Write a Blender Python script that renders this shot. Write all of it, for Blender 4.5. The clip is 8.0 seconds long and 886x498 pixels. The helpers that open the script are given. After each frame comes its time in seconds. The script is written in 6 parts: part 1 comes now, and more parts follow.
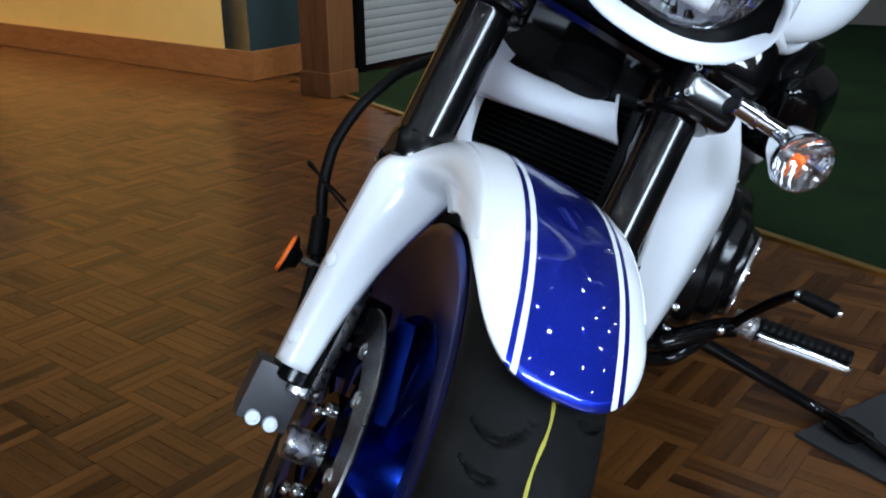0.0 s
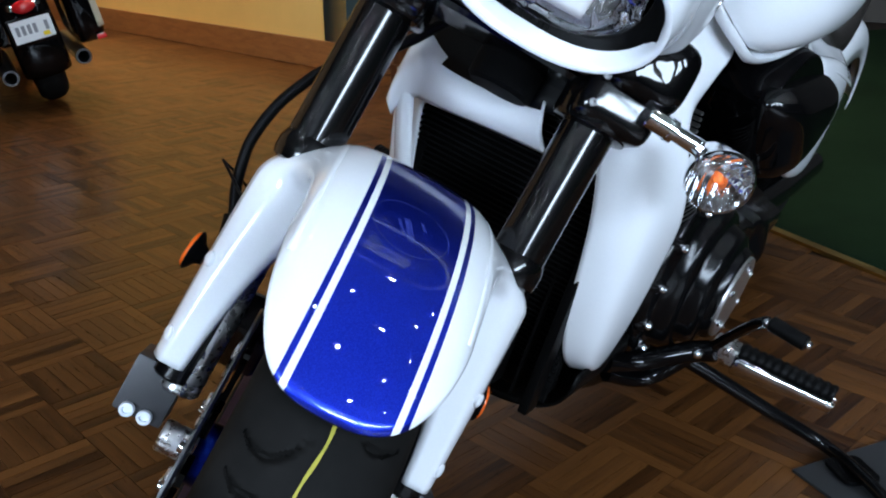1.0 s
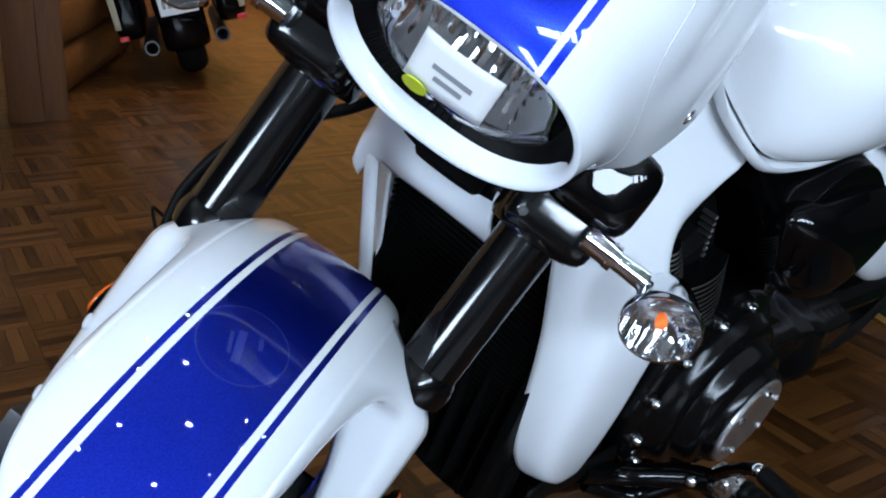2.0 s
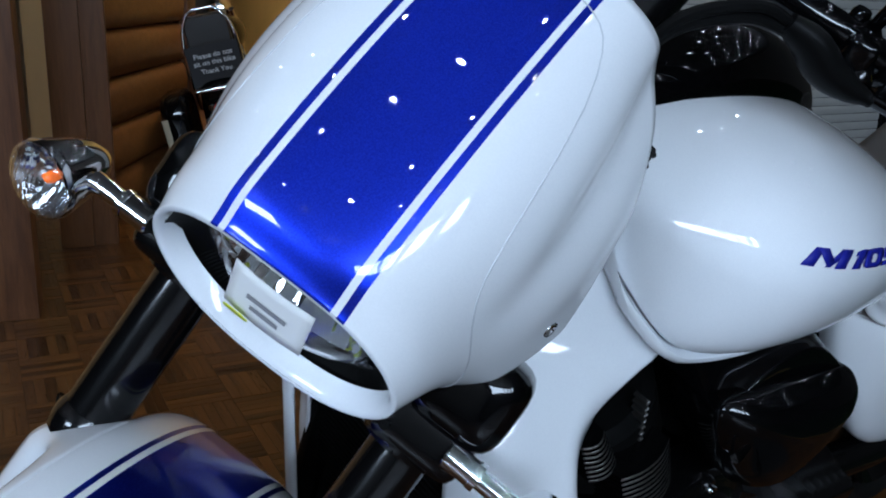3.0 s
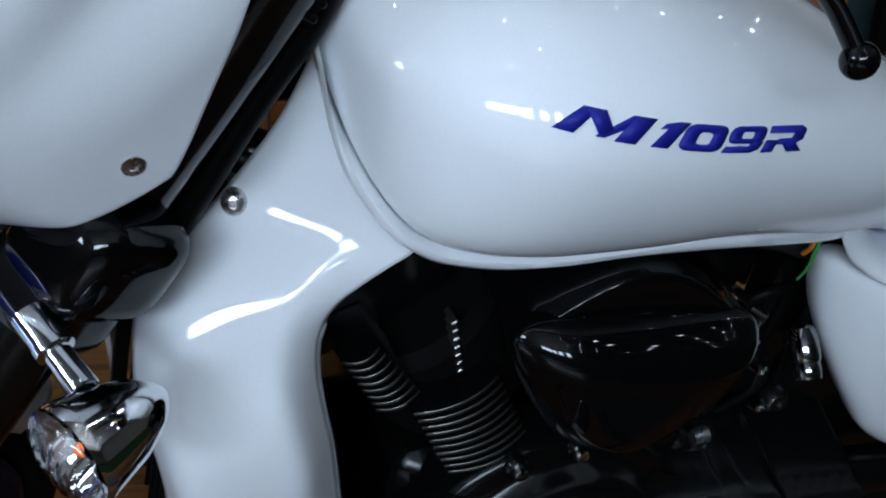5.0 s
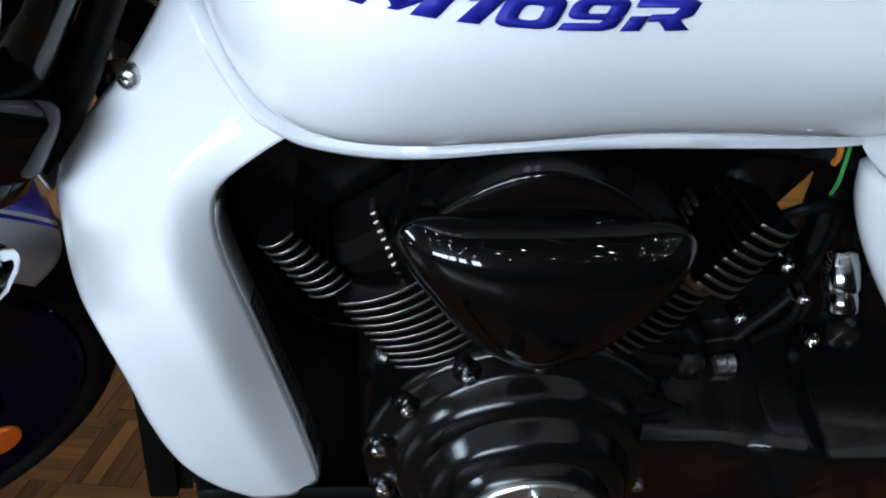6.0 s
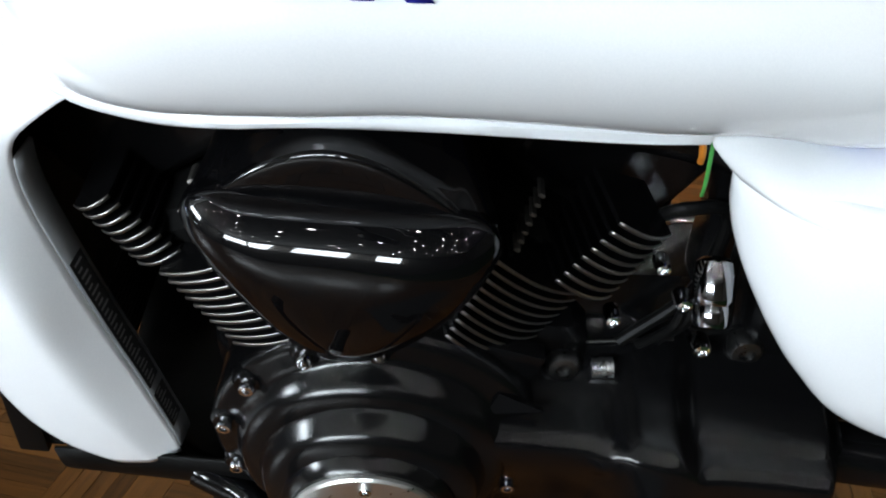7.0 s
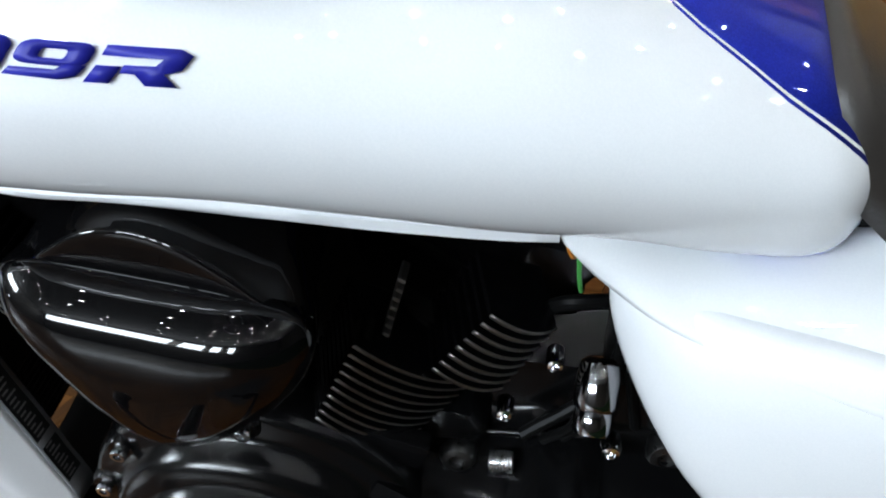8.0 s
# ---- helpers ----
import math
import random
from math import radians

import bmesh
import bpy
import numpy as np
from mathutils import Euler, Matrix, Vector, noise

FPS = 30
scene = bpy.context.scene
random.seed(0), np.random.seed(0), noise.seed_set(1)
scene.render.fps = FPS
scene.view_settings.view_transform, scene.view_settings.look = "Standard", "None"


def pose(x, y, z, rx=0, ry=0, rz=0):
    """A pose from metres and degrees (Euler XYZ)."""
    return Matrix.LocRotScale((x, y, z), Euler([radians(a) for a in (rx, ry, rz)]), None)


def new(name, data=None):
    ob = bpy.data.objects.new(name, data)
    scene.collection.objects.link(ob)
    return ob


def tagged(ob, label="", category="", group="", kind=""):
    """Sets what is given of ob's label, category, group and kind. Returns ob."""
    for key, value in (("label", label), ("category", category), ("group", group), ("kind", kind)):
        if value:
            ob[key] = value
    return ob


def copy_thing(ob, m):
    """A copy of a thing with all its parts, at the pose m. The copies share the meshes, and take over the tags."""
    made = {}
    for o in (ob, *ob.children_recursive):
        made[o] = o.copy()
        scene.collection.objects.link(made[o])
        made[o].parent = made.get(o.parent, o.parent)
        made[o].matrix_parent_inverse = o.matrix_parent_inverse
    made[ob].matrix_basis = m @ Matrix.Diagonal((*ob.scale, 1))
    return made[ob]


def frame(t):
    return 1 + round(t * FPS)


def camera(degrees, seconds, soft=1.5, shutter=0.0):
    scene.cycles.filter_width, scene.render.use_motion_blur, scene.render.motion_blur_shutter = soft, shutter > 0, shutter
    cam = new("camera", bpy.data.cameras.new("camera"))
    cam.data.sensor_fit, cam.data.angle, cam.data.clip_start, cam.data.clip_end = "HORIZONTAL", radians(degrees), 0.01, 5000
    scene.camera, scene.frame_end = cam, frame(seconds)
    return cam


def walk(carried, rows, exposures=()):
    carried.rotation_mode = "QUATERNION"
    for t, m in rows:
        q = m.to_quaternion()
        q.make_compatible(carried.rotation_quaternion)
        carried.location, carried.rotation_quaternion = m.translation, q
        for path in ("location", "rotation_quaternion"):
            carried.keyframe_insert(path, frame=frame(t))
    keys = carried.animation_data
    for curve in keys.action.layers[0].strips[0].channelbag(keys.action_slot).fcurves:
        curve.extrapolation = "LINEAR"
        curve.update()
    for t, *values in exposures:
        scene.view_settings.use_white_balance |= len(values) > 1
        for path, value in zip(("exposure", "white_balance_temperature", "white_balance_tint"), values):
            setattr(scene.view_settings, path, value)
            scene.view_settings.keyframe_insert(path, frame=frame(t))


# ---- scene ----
# ---------- camera: rows of seconds, place beside the upright motorcycle, yaw, pitch, roll ----------
LEAN_DEG, STEER_DEG = 16.6, 31.8
LEAN = pose(0, 0, 0, LEAN_DEG)          # the motorcycle stands tilted on its side stand
WALK = [
    (0, -0.628, -0.237, 0.967, -71.20, -26.96, 16.26),
    (0.5, -0.568, -0.304, 0.993, -66.17, -28.22, 15.20),
    (1, -0.485, -0.425, 1.025, -62.37, -29.50, 15.16),
    (1.2, -0.452, -0.460, 1.040, -60.26, -29.87, 15.86),
    (2.3, -0.172, -0.485, 1.133, -49.73, -33.03, 17.81),
    (2.5, -0.150, -0.490, 1.150, -48.04, -31.26, 16.32),
    (3, -0.062, -0.531, 1.210, -43.99, -28.33, 13.84),
    (3.5, 0.029, -0.589, 1.253, -41.60, -27.86, 14.63),
    (4, 0.133, -0.641, 1.249, -34.84, -30.17, 13.72),
    (4.5, 0.262, -0.651, 1.182, -30.86, -32.69, 10.79),
    (5, 0.370, -0.648, 1.128, -27.21, -33.71, 11.13),
    (5.2, 0.404, -0.651, 1.116, -25.97, -34.14, 10.41),
    (6.3, 0.737, -0.689, 1.128, -0.16, -44.16, -0.41),
    (6.5, 0.772, -0.682, 1.120, 0.61, -44.49, -0.30),
    (7, 0.843, -0.639, 1.108, 0.43, -44.89, 1.72),
    (7.5, 0.902, -0.611, 1.106, 1.98, -43.04, 0.81),
    (8, 1.004, -0.567, 1.105, 8.74, -42.96, -0.32),
]


def eye_pose(x, y, z, yaw, pitch, roll):
    turn = Matrix.Rotation(radians(yaw), 4, "Z") @ Matrix.Rotation(radians(90 + pitch), 4, "X") @ Matrix.Rotation(radians(roll), 4, "Z")
    return LEAN @ Matrix.Translation((x, y, z)) @ turn


cam = camera(52.0, 8.0, soft=2.0)
walk(cam, [(row[0], eye_pose(*row[1:])) for row in WALK],
     [(0, 0.12, 6050, 10), (1.2, 0.05, 5950, 10), (2.4, -0.2, 5950, 10), (3.0, -0.65, 5750, 10), (3.5, -1.2, 5650, 10), (4.0, -1.3, 5700, 10), (4.5, -1.15, 5800, 10), (5.2, -0.35, 6100, 10), (6.4, 0.5, 6300, 10), (7.0, 0.85, 6950, 10), (8.0, 0.68, 6800, 10)])
# ---------- light ----------
world = bpy.data.worlds.new("world")
scene.world = world
world.use_nodes = True
wn = world.node_tree.nodes
sky = wn.new("ShaderNodeTexSky")
sky.sky_type, sky.sun_disc, sky.sun_elevation, sky.sun_rotation = "NISHITA", False, radians(35), radians(150)
world.node_tree.links.new(sky.outputs[0], wn["Background"].inputs[0])
wn["Background"].inputs[1].default_value = 0.1



# ---------- materials ----------
def material(name, colour=(0.5, 0.5, 0.5), rough=0.5, metal=0.0, coat=0.0, coat_rough=0.03, ior=1.5):
    mat = bpy.data.materials.new(name)
    mat.use_nodes = True
    b = mat.node_tree.nodes["Principled BSDF"]
    b.inputs["Base Color"].default_value = (*colour, 1)
    b.inputs["Roughness"].default_value = rough
    b.inputs["Metallic"].default_value = metal
    b.inputs["Coat Weight"].default_value = coat
    b.inputs["Coat Roughness"].default_value = coat_rough
    b.inputs["IOR"].default_value = ior
    return mat


def node(mat, kind, **values):
    n = mat.node_tree.nodes.new(kind)
    for key, value in values.items():
        n.inputs[key.replace("_", " ")].default_value = value
    return n


def wire(mat, a, b):
    mat.node_tree.links.new(a, b)


def shader(mat):
    return mat.node_tree.nodes["Principled BSDF"]


def coords(mat, kind="Object"):
    return node(mat, "ShaderNodeTexCoord").outputs[kind]


def noise_out(mat, scale, detail=4.0, vector=None, rough=0.6):
    n = node(mat, "ShaderNodeTexNoise", Scale=scale, Detail=detail, Roughness=rough)
    wire(mat, vector or coords(mat), n.inputs["Vector"])
    return n.outputs["Fac"]


def ramp(mat, fac, stops):
    r = mat.node_tree.nodes.new("ShaderNodeValToRGB")
    while len(r.color_ramp.elements) < len(stops):
        r.color_ramp.elements.new(0.5)
    for e, (at, colour) in zip(r.color_ramp.elements, stops):
        e.position, e.color = at, (*colour, 1) if len(colour) == 3 else colour
    wire(mat, fac, r.inputs["Fac"])
    return r.outputs["Color"]


def grey(a):
    return (a, a, a)


def math_out(mat, op, a, b=None, c=None):
    n = mat.node_tree.nodes.new("ShaderNodeMath")
    n.operation = op
    for slot, v in enumerate((a, b, c)):
        if v is None:
            continue
        if hasattr(v, "links"):
            wire(mat, v, n.inputs[slot])
        else:
            n.inputs[slot].default_value = v
    return n.outputs[0]


def mix_colour(mat, fac, a, b):
    n = mat.node_tree.nodes.new("ShaderNodeMix")
    n.data_type = "RGBA"
    for slot, v in ((0, fac), (6, a), (7, b)):
        if hasattr(v, "links"):
            wire(mat, v, n.inputs[slot])
        else:
            n.inputs[slot].default_value = v if slot == 0 else (*v, 1)
    return n.outputs[2]


def bump(mat, height, strength=0.3, distance=0.002):
    n = node(mat, "ShaderNodeBump", Strength=strength, Distance=distance)
    wire(mat, height, n.inputs["Height"])
    wire(mat, n.outputs[0], shader(mat).inputs["Normal"])


def vary_rough(mat, scale, low, high):
    f = noise_out(mat, scale)
    wire(mat, ramp(mat, f, [(0.3, grey(low)), (0.7, grey(high))]), shader(mat).inputs["Roughness"])


def livery(name, inner, gap, line):
    """Pearl white lacquer with a metallic blue band |across| < inner, a white gap and a thin blue line."""
    mat = material(name, (0.8, 0.82, 0.84), 0.22, 0.0, 1.0, 0.02)
    at = mat.node_tree.nodes.new("ShaderNodeAttribute")
    at.attribute_name = "across"
    a = math_out(mat, "ABSOLUTE", at.outputs["Fac"])
    band = math_out(mat, "LESS_THAN", a, inner)
    pin = math_out(mat, "MULTIPLY", math_out(mat, "GREATER_THAN", a, gap), math_out(mat, "LESS_THAN", a, line))
    blue = math_out(mat, "MAXIMUM", band, pin)
    flakes = noise_out(mat, 900.0, 2.0)
    deep = ramp(mat, flakes, [(0.35, (0.010, 0.022, 0.40)), (0.65, (0.017, 0.040, 0.56))])
    pearl = ramp(mat, noise_out(mat, 700.0, 2.0), [(0.3, (0.775, 0.798, 0.825)), (0.7, (0.81, 0.83, 0.853))])
    wire(mat, mix_colour(mat, blue, pearl, deep), shader(mat).inputs["Base Color"])
    wire(mat, math_out(mat, "MULTIPLY", blue, 0.94), shader(mat).inputs["Metallic"])
    wire(mat, math_out(mat, "MULTIPLY_ADD", blue, -0.15, 0.50), shader(mat).inputs["Roughness"])
    shader(mat).inputs["Specular IOR Level"].default_value = 0.25
    return mat


WHITE = livery("pearl_white_paint", -1.0, 9.0, 9.0)
NOSE = livery("nose_paint", 0.0425, 0.0475, 0.0535)
FENDER = livery("fender_paint", 0.040, 0.0455, 0.0505)
TANK = livery("tank_paint", 0.0665, 0.0685, 0.0712)
GLOSS = material("gloss_black", (0.0012, 0.0012, 0.0014), 0.3, 0.0, 0.6, 0.02, 1.06)
FORKBLACK = material("black_fork_lacquer", (0.0018, 0.0018, 0.002), 0.32, 0.0, 0.8, 0.10, 1.12)
SATIN = material("satin_black_engine", (0.0022, 0.0022, 0.0024), 0.2, ior=1.33)
vary_rough(SATIN, 40.0, 0.14, 0.20)
bump(SATIN, noise_out(SATIN, 1400.0, 2.0), 0.12, 0.0004)
DARK = material("black_plastic", (0.003, 0.003, 0.003), 0.42, ior=1.17)
bump(DARK, noise_out(DARK, 1800.0, 2.0), 0.2, 0.0004)
PIT = material("dull_black", (0.0015, 0.0015, 0.0015), 0.8, ior=1.2)
vary_rough(PIT, 25.0, 0.7, 0.9)
CHROME = material("chrome", (0.78, 0.79, 0.80), 0.06, 1.0)
vary_rough(CHROME, 60.0, 0.04, 0.10)
SMOKED = material("smoked_chrome", (0.26, 0.26, 0.27), 0.07, 1.0)
vary_rough(SMOKED, 60.0, 0.05, 0.12)
DISCSTEEL = material("dark_disc_steel", (0.10, 0.10, 0.10), 0.35, 1.0)
vary_rough(DISCSTEEL, 150.0, 0.25, 0.45)
STEEL = material("bright_steel", (0.62, 0.62, 0.62), 0.28, 1.0)
vary_rough(STEEL, 120.0, 0.2, 0.38)
FINEDGE = material("machined_fin_edge", (0.22, 0.21, 0.195), 0.38, 1.0)
vary_rough(FINEDGE, 200.0, 0.30, 0.5)
BRUSHED = material("brushed_aluminium", (0.70, 0.70, 0.68), 0.34, 1.0)
vary_rough(BRUSHED, 180.0, 0.26, 0.42)
RUBBER = material("tyre_rubber", (0.016, 0.0155, 0.015), 0.65, ior=1.16)
wire(RUBBER, ramp(RUBBER, noise_out(RUBBER, 30.0), [(0.3, (0.0045, 0.0045, 0.0042)), (0.7, (0.010, 0.0095, 0.009))]), shader(RUBBER).inputs["Base Color"])
bump(RUBBER, noise_out(RUBBER, 500.0, 3.0), 0.3, 0.0006)
SEAM = material("pale_joint", (0.50, 0.52, 0.55), 0.35)
BLUE = material("blue_wheel_lacquer", (0.008, 0.02, 0.22), 0.30, 1.0, 0.12, 0.10)
wire(BLUE, ramp(BLUE, noise_out(BLUE, 800.0, 2.0), [(0.35, (0.004, 0.014, 0.17)), (0.65, (0.009, 0.030, 0.29))]), shader(BLUE).inputs["Base Color"])
ORANGE = material("amber_plastic", (0.75, 0.12, 0.01), 0.2, 0.0, 0.6)
YELLOW = material("yellow_plastic", (0.85, 0.62, 0.02), 0.35)
DECAL = material("blue_decal", (0.012, 0.015, 0.24), 0.45, 0.0, 0.0, 0.03, 1.3)
PAPER = material("paper_label", (0.80, 0.80, 0.78), 0.6)
YELLOWLINE = material("yellow_tread_mark", (0.36, 0.32, 0.03), 0.7)
ALLOY = material("grey_black_alloy", (0.022, 0.022, 0.025), 0.42)
vary_rough(ALLOY, 90.0, 0.35, 0.5)
MIRROR = material("lamp_reflector", (0.80, 0.81, 0.83), 0.06, 1.0)
vary_rough(MIRROR, 80.0, 0.03, 0.08)
# bolt steel kept pale and half diffuse: reflected window light put into its colour
LITBOLT = material("window_lit_steel", (0.72, 0.76, 0.82), 0.5, 0.55)
vary_rough(LITBOLT, 300.0, 0.42, 0.6)
GREYMARK = material("grey_print", (0.25, 0.25, 0.26), 0.5)
REDMARK = material("red_lens", (0.5, 0.01, 0.012), 0.2, 0.0, 0.6)


def clear_material(name, tint, rough):
    mat = material(name, tint, rough)
    shader(mat).inputs["Transmission Weight"].default_value = 1.0
    shader(mat).inputs["IOR"].default_value = 1.45
    return mat


LENS = clear_material("clear_lens", (1.0, 1.0, 1.0), 0.02)


def wood(name, dark, light, scale=1.0, along="Z", rough=0.42, space="Object"):
    """Sawn and lacquered wood: long grain, pores and slow change of tone, different from piece to piece."""
    mat = material(name, light, rough, 0.0, 0.06, 0.25, 1.30)
    m = mat.node_tree.nodes.new("ShaderNodeMapping")
    wire(mat, coords(mat, space), m.inputs["Vector"])
    s = [14.0 * scale] * 3
    s["XYZ".index(along)] = 1.1 * scale
    m.inputs["Scale"].default_value = s
    info = mat.node_tree.nodes.new("ShaderNodeObjectInfo")
    geo = mat.node_tree.nodes.new("ShaderNodeNewGeometry")
    shift = math_out(mat, "ADD", info.outputs["Random"], geo.outputs["Random Per Island"])
    lift = mat.node_tree.nodes.new("ShaderNodeVectorMath")
    lift.operation = "MULTIPLY_ADD"
    wire(mat, shift, lift.inputs[0])
    lift.inputs[1].default_value = (7.0, 5.0, 9.0)
    wire(mat, m.outputs[0], lift.inputs[2])
    grain = node(mat, "ShaderNodeTexNoise", Scale=2.2, Detail=8.0, Roughness=0.65, Distortion=0.6)
    wire(mat, lift.outputs[0], grain.inputs["Vector"])
    fine = node(mat, "ShaderNodeTexNoise", Scale=13.0, Detail=4.0, Roughness=0.7)
    wire(mat, lift.outputs[0], fine.inputs["Vector"])
    tone = math_out(mat, "MULTIPLY_ADD", fine.outputs["Fac"], 0.35, math_out(mat, "MULTIPLY", grain.outputs["Fac"], 0.65))
    piece = math_out(mat, "MULTIPLY_ADD", math_out(mat, "FRACT", math_out(mat, "MULTIPLY", shift, 7.31)), 0.34, -0.17)
    c = ramp(mat, math_out(mat, "ADD", tone, piece), [(0.28, dark), (0.72, light)])
    wire(mat, c, shader(mat).inputs["Base Color"])
    wire(mat, ramp(mat, fine.outputs["Fac"], [(0.3, grey(rough - 0.08)), (0.7, grey(rough + 0.14))]), shader(mat).inputs["Roughness"])
    bump(mat, fine.outputs["Fac"], 0.18, 0.001)
    return mat


PARQUET = wood("oiled_parquet", (0.020, 0.0063, 0.0013), (0.124, 0.0490, 0.0118), 1.6, "X", 0.33, "UV")
shader(PARQUET).inputs["Coat Weight"].default_value = 0.24
shader(PARQUET).inputs["Coat Roughness"].default_value = 0.16
FLOORBED = wood("dark_floor_wood", (0.008, 0.0027, 0.0007), (0.036, 0.014, 0.0040), 1.0, "X", 0.5)
OAK = wood("varnished_oak", (0.060, 0.022, 0.008), (0.165, 0.068, 0.024), 1.0, "Z")
BASEWOOD = wood("skirting_wood", (0.12, 0.042, 0.012), (0.30, 0.12, 0.036), 1.0, "Y")
PINE = wood("pale_pine", (0.25, 0.125, 0.043), (0.44, 0.25, 0.095), 1.0, "Z")
LOG = wood("log_wall_wood", (0.075, 0.027, 0.008), (0.19, 0.078, 0.022), 1.0, "Y")


def plaster(name, colour, spread=0.06):
    mat = material(name, colour, 0.75)
    lo, hi = [c * (1 - spread) for c in colour], [min(1.0, c * (1 + spread)) for c in colour]
    wire(mat, ramp(mat, noise_out(mat, 2.5), [(0.3, lo), (0.7, hi)]), shader(mat).inputs["Base Color"])
    bump(mat, noise_out(mat, 180.0, 3.0), 0.12, 0.001)
    return mat


OCHRE = plaster("ochre_wall_paint", (0.66, 0.42, 0.12))
TEAL = plaster("dark_green_wall_paint", (0.012, 0.030, 0.034), 0.15)
CEIL = plaster("ceiling_paint", (0.040, 0.036, 0.032))
PLAIN = plaster("shop_wall_paint", (0.065, 0.055, 0.045))
CREAM = plaster("cream_enamel", (0.42, 0.36, 0.25), 0.04)
SHUTTER = material("shutter_metal", (0.48, 0.49, 0.48), 0.4, 0.4)
vary_rough(SHUTTER, 30.0, 0.3, 0.5)
CARPET = plaster("green_carpet", (0.008, 0.018, 0.007), 0.3)
bump(CARPET, noise_out(CARPET, 700.0, 3.0), 0.6, 0.004)
shader(CARPET).inputs["Roughness"].default_value = 1.0
shader(CARPET).inputs["Specular IOR Level"].default_value = 0.05
BRASS = material("brass_strip", (0.55, 0.36, 0.10), 0.35, 1.0)
MAT = plaster("grey_mat_rubber", (0.012, 0.013, 0.014), 0.2)
SIGN = material("black_card", (0.008, 0.008, 0.009), 0.5)
INK = material("white_print", (0.75, 0.75, 0.75), 0.6)


def glow(name, colour, strength):
    mat = material(name, colour, 0.5)
    shader(mat).inputs["Emission Color"].default_value = (*colour, 1)
    shader(mat).inputs["Emission Strength"].default_value = strength
    return mat


SPOT = glow("lamp_bulb", (0.88, 0.94, 1.0), 215.0)
WARMFILL = glow("warm_fill_bulb", (1.0, 0.80, 0.52), 5200.0)
DAYLIGHT = glow("daylight_backdrop", (0.74, 0.87, 1.0), 46.0)
# ---------- mesh tools ----------
def finish(name, bm, mat, sharp=35.0, doubles=0.0):
    if doubles:
        bmesh.ops.remove_doubles(bm, verts=bm.verts, dist=doubles)
    bmesh.ops.recalc_face_normals(bm, faces=bm.faces)
    for f in bm.faces:
        f.smooth = True
    for e in bm.edges:
        if len(e.link_faces) == 2 and e.calc_face_angle(0.0) > radians(sharp):
            e.smooth = False
    me = bpy.data.meshes.new(name)
    bm.to_mesh(me)
    bm.free()
    for m in mat if isinstance(mat, (list, tuple)) else [mat]:
        me.materials.append(m)
    return me


def part(name, bm, mat, parent, label="", sharp=35.0, turn=None):
    """One mesh object under a thing or under a part."""
    if turn is not None:
        bm.transform(turn)
    ob = new(name, finish(name, bm, mat, sharp))
    ob.parent = parent
    if label:
        tagged(ob, label)
    return ob


def thing(name, label, category, m=None, group="", kind=""):
    ob = new(name)
    if m is not None:
        ob.matrix_basis = m
    return tagged(ob, label, category, group, kind)


def thicken(ob, depth, offset=-1.0):
    mod = ob.modifiers.new("thickness", "SOLIDIFY")
    mod.thickness, mod.offset = depth, offset
    return ob


def V(*a):
    return Vector(a)


def grid(bm, f, nu, nv, loop=False, mat_index=0):
    """A sheet of nu x nv faces over f(u, v); loop: v closes on itself."""
    cols = nv if loop else nv + 1
    vs = [[bm.verts.new(f(i / nu, j / nv)) for j in range(cols)] for i in range(nu + 1)]
    for i in range(nu):
        for j in range(nv):
            k = (j + 1) % cols
            face = bm.faces.new((vs[i][j], vs[i + 1][j], vs[i + 1][k], vs[i][k]))
            face.material_index = mat_index
    return vs


def cap(bm, ring):
    try:
        bm.faces.new(ring)
    except ValueError:
        pass


def frame_of(axis):
    z = Vector(axis).normalized()
    x = z.orthogonal().normalized()
    return x, z.cross(x), z


def lathe(bm, origin, axis, profile, n=32, side=None):
    """Turns (radius, height) rows round an axis."""
    x, y, z = frame_of(axis)
    o = Vector(origin)
    rings = []
    for r, h in profile:
        if r < 1e-6:
            rings.append([bm.verts.new(o + z * h)])
        else:
            rings.append([bm.verts.new(o + z * h + (x * math.cos(2 * math.pi * k / n) + y * math.sin(2 * math.pi * k / n)) * r) for k in range(n)])
    for a, b in zip(rings, rings[1:]):
        for k in range(n):
            k2 = (k + 1) % n
            if len(a) == 1 and len(b) == 1:
                continue
            if len(a) == 1:
                bm.faces.new((a[0], b[k], b[k2]))
            elif len(b) == 1:
                bm.faces.new((a[k], b[0], a[k2]))
            else:
                bm.faces.new((a[k], b[k], b[k2], a[k2]))
    return rings


def rod(bm, p0, p1, r0, r1=None, n=18, edge=0.0):
    """A round bar with closed, slightly rounded ends."""
    r1 = r0 if r1 is None else r1
    p0, p1 = Vector(p0), Vector(p1)
    length = (p1 - p0).length
    e = edge or min(r0, r1, length / 2) * 0.12
    lathe(bm, p0, p1 - p0, [(0, 0), (r0 - e, 0), (r0, e), (r1, length - e), (r1 - e, length), (0, length)], n)


def spline(points, steps=8):
    """A smooth line through the points."""
    pts = [Vector(p) for p in points]
    ext = [2 * pts[0] - pts[1], *pts, 2 * pts[-1] - pts[-2]]
    out = []
    for i in range(1, len(ext) - 2):
        a, b, c, d = ext[i - 1 : i + 3]
        for k in range(steps):
            t = k / steps
            out.append(0.5 * (2 * b + (c - a) * t + (2 * a - 5 * b + 4 * c - d) * t * t + (3 * b - a - 3 * c + d) * t**3))
    return out + [pts[-1]]


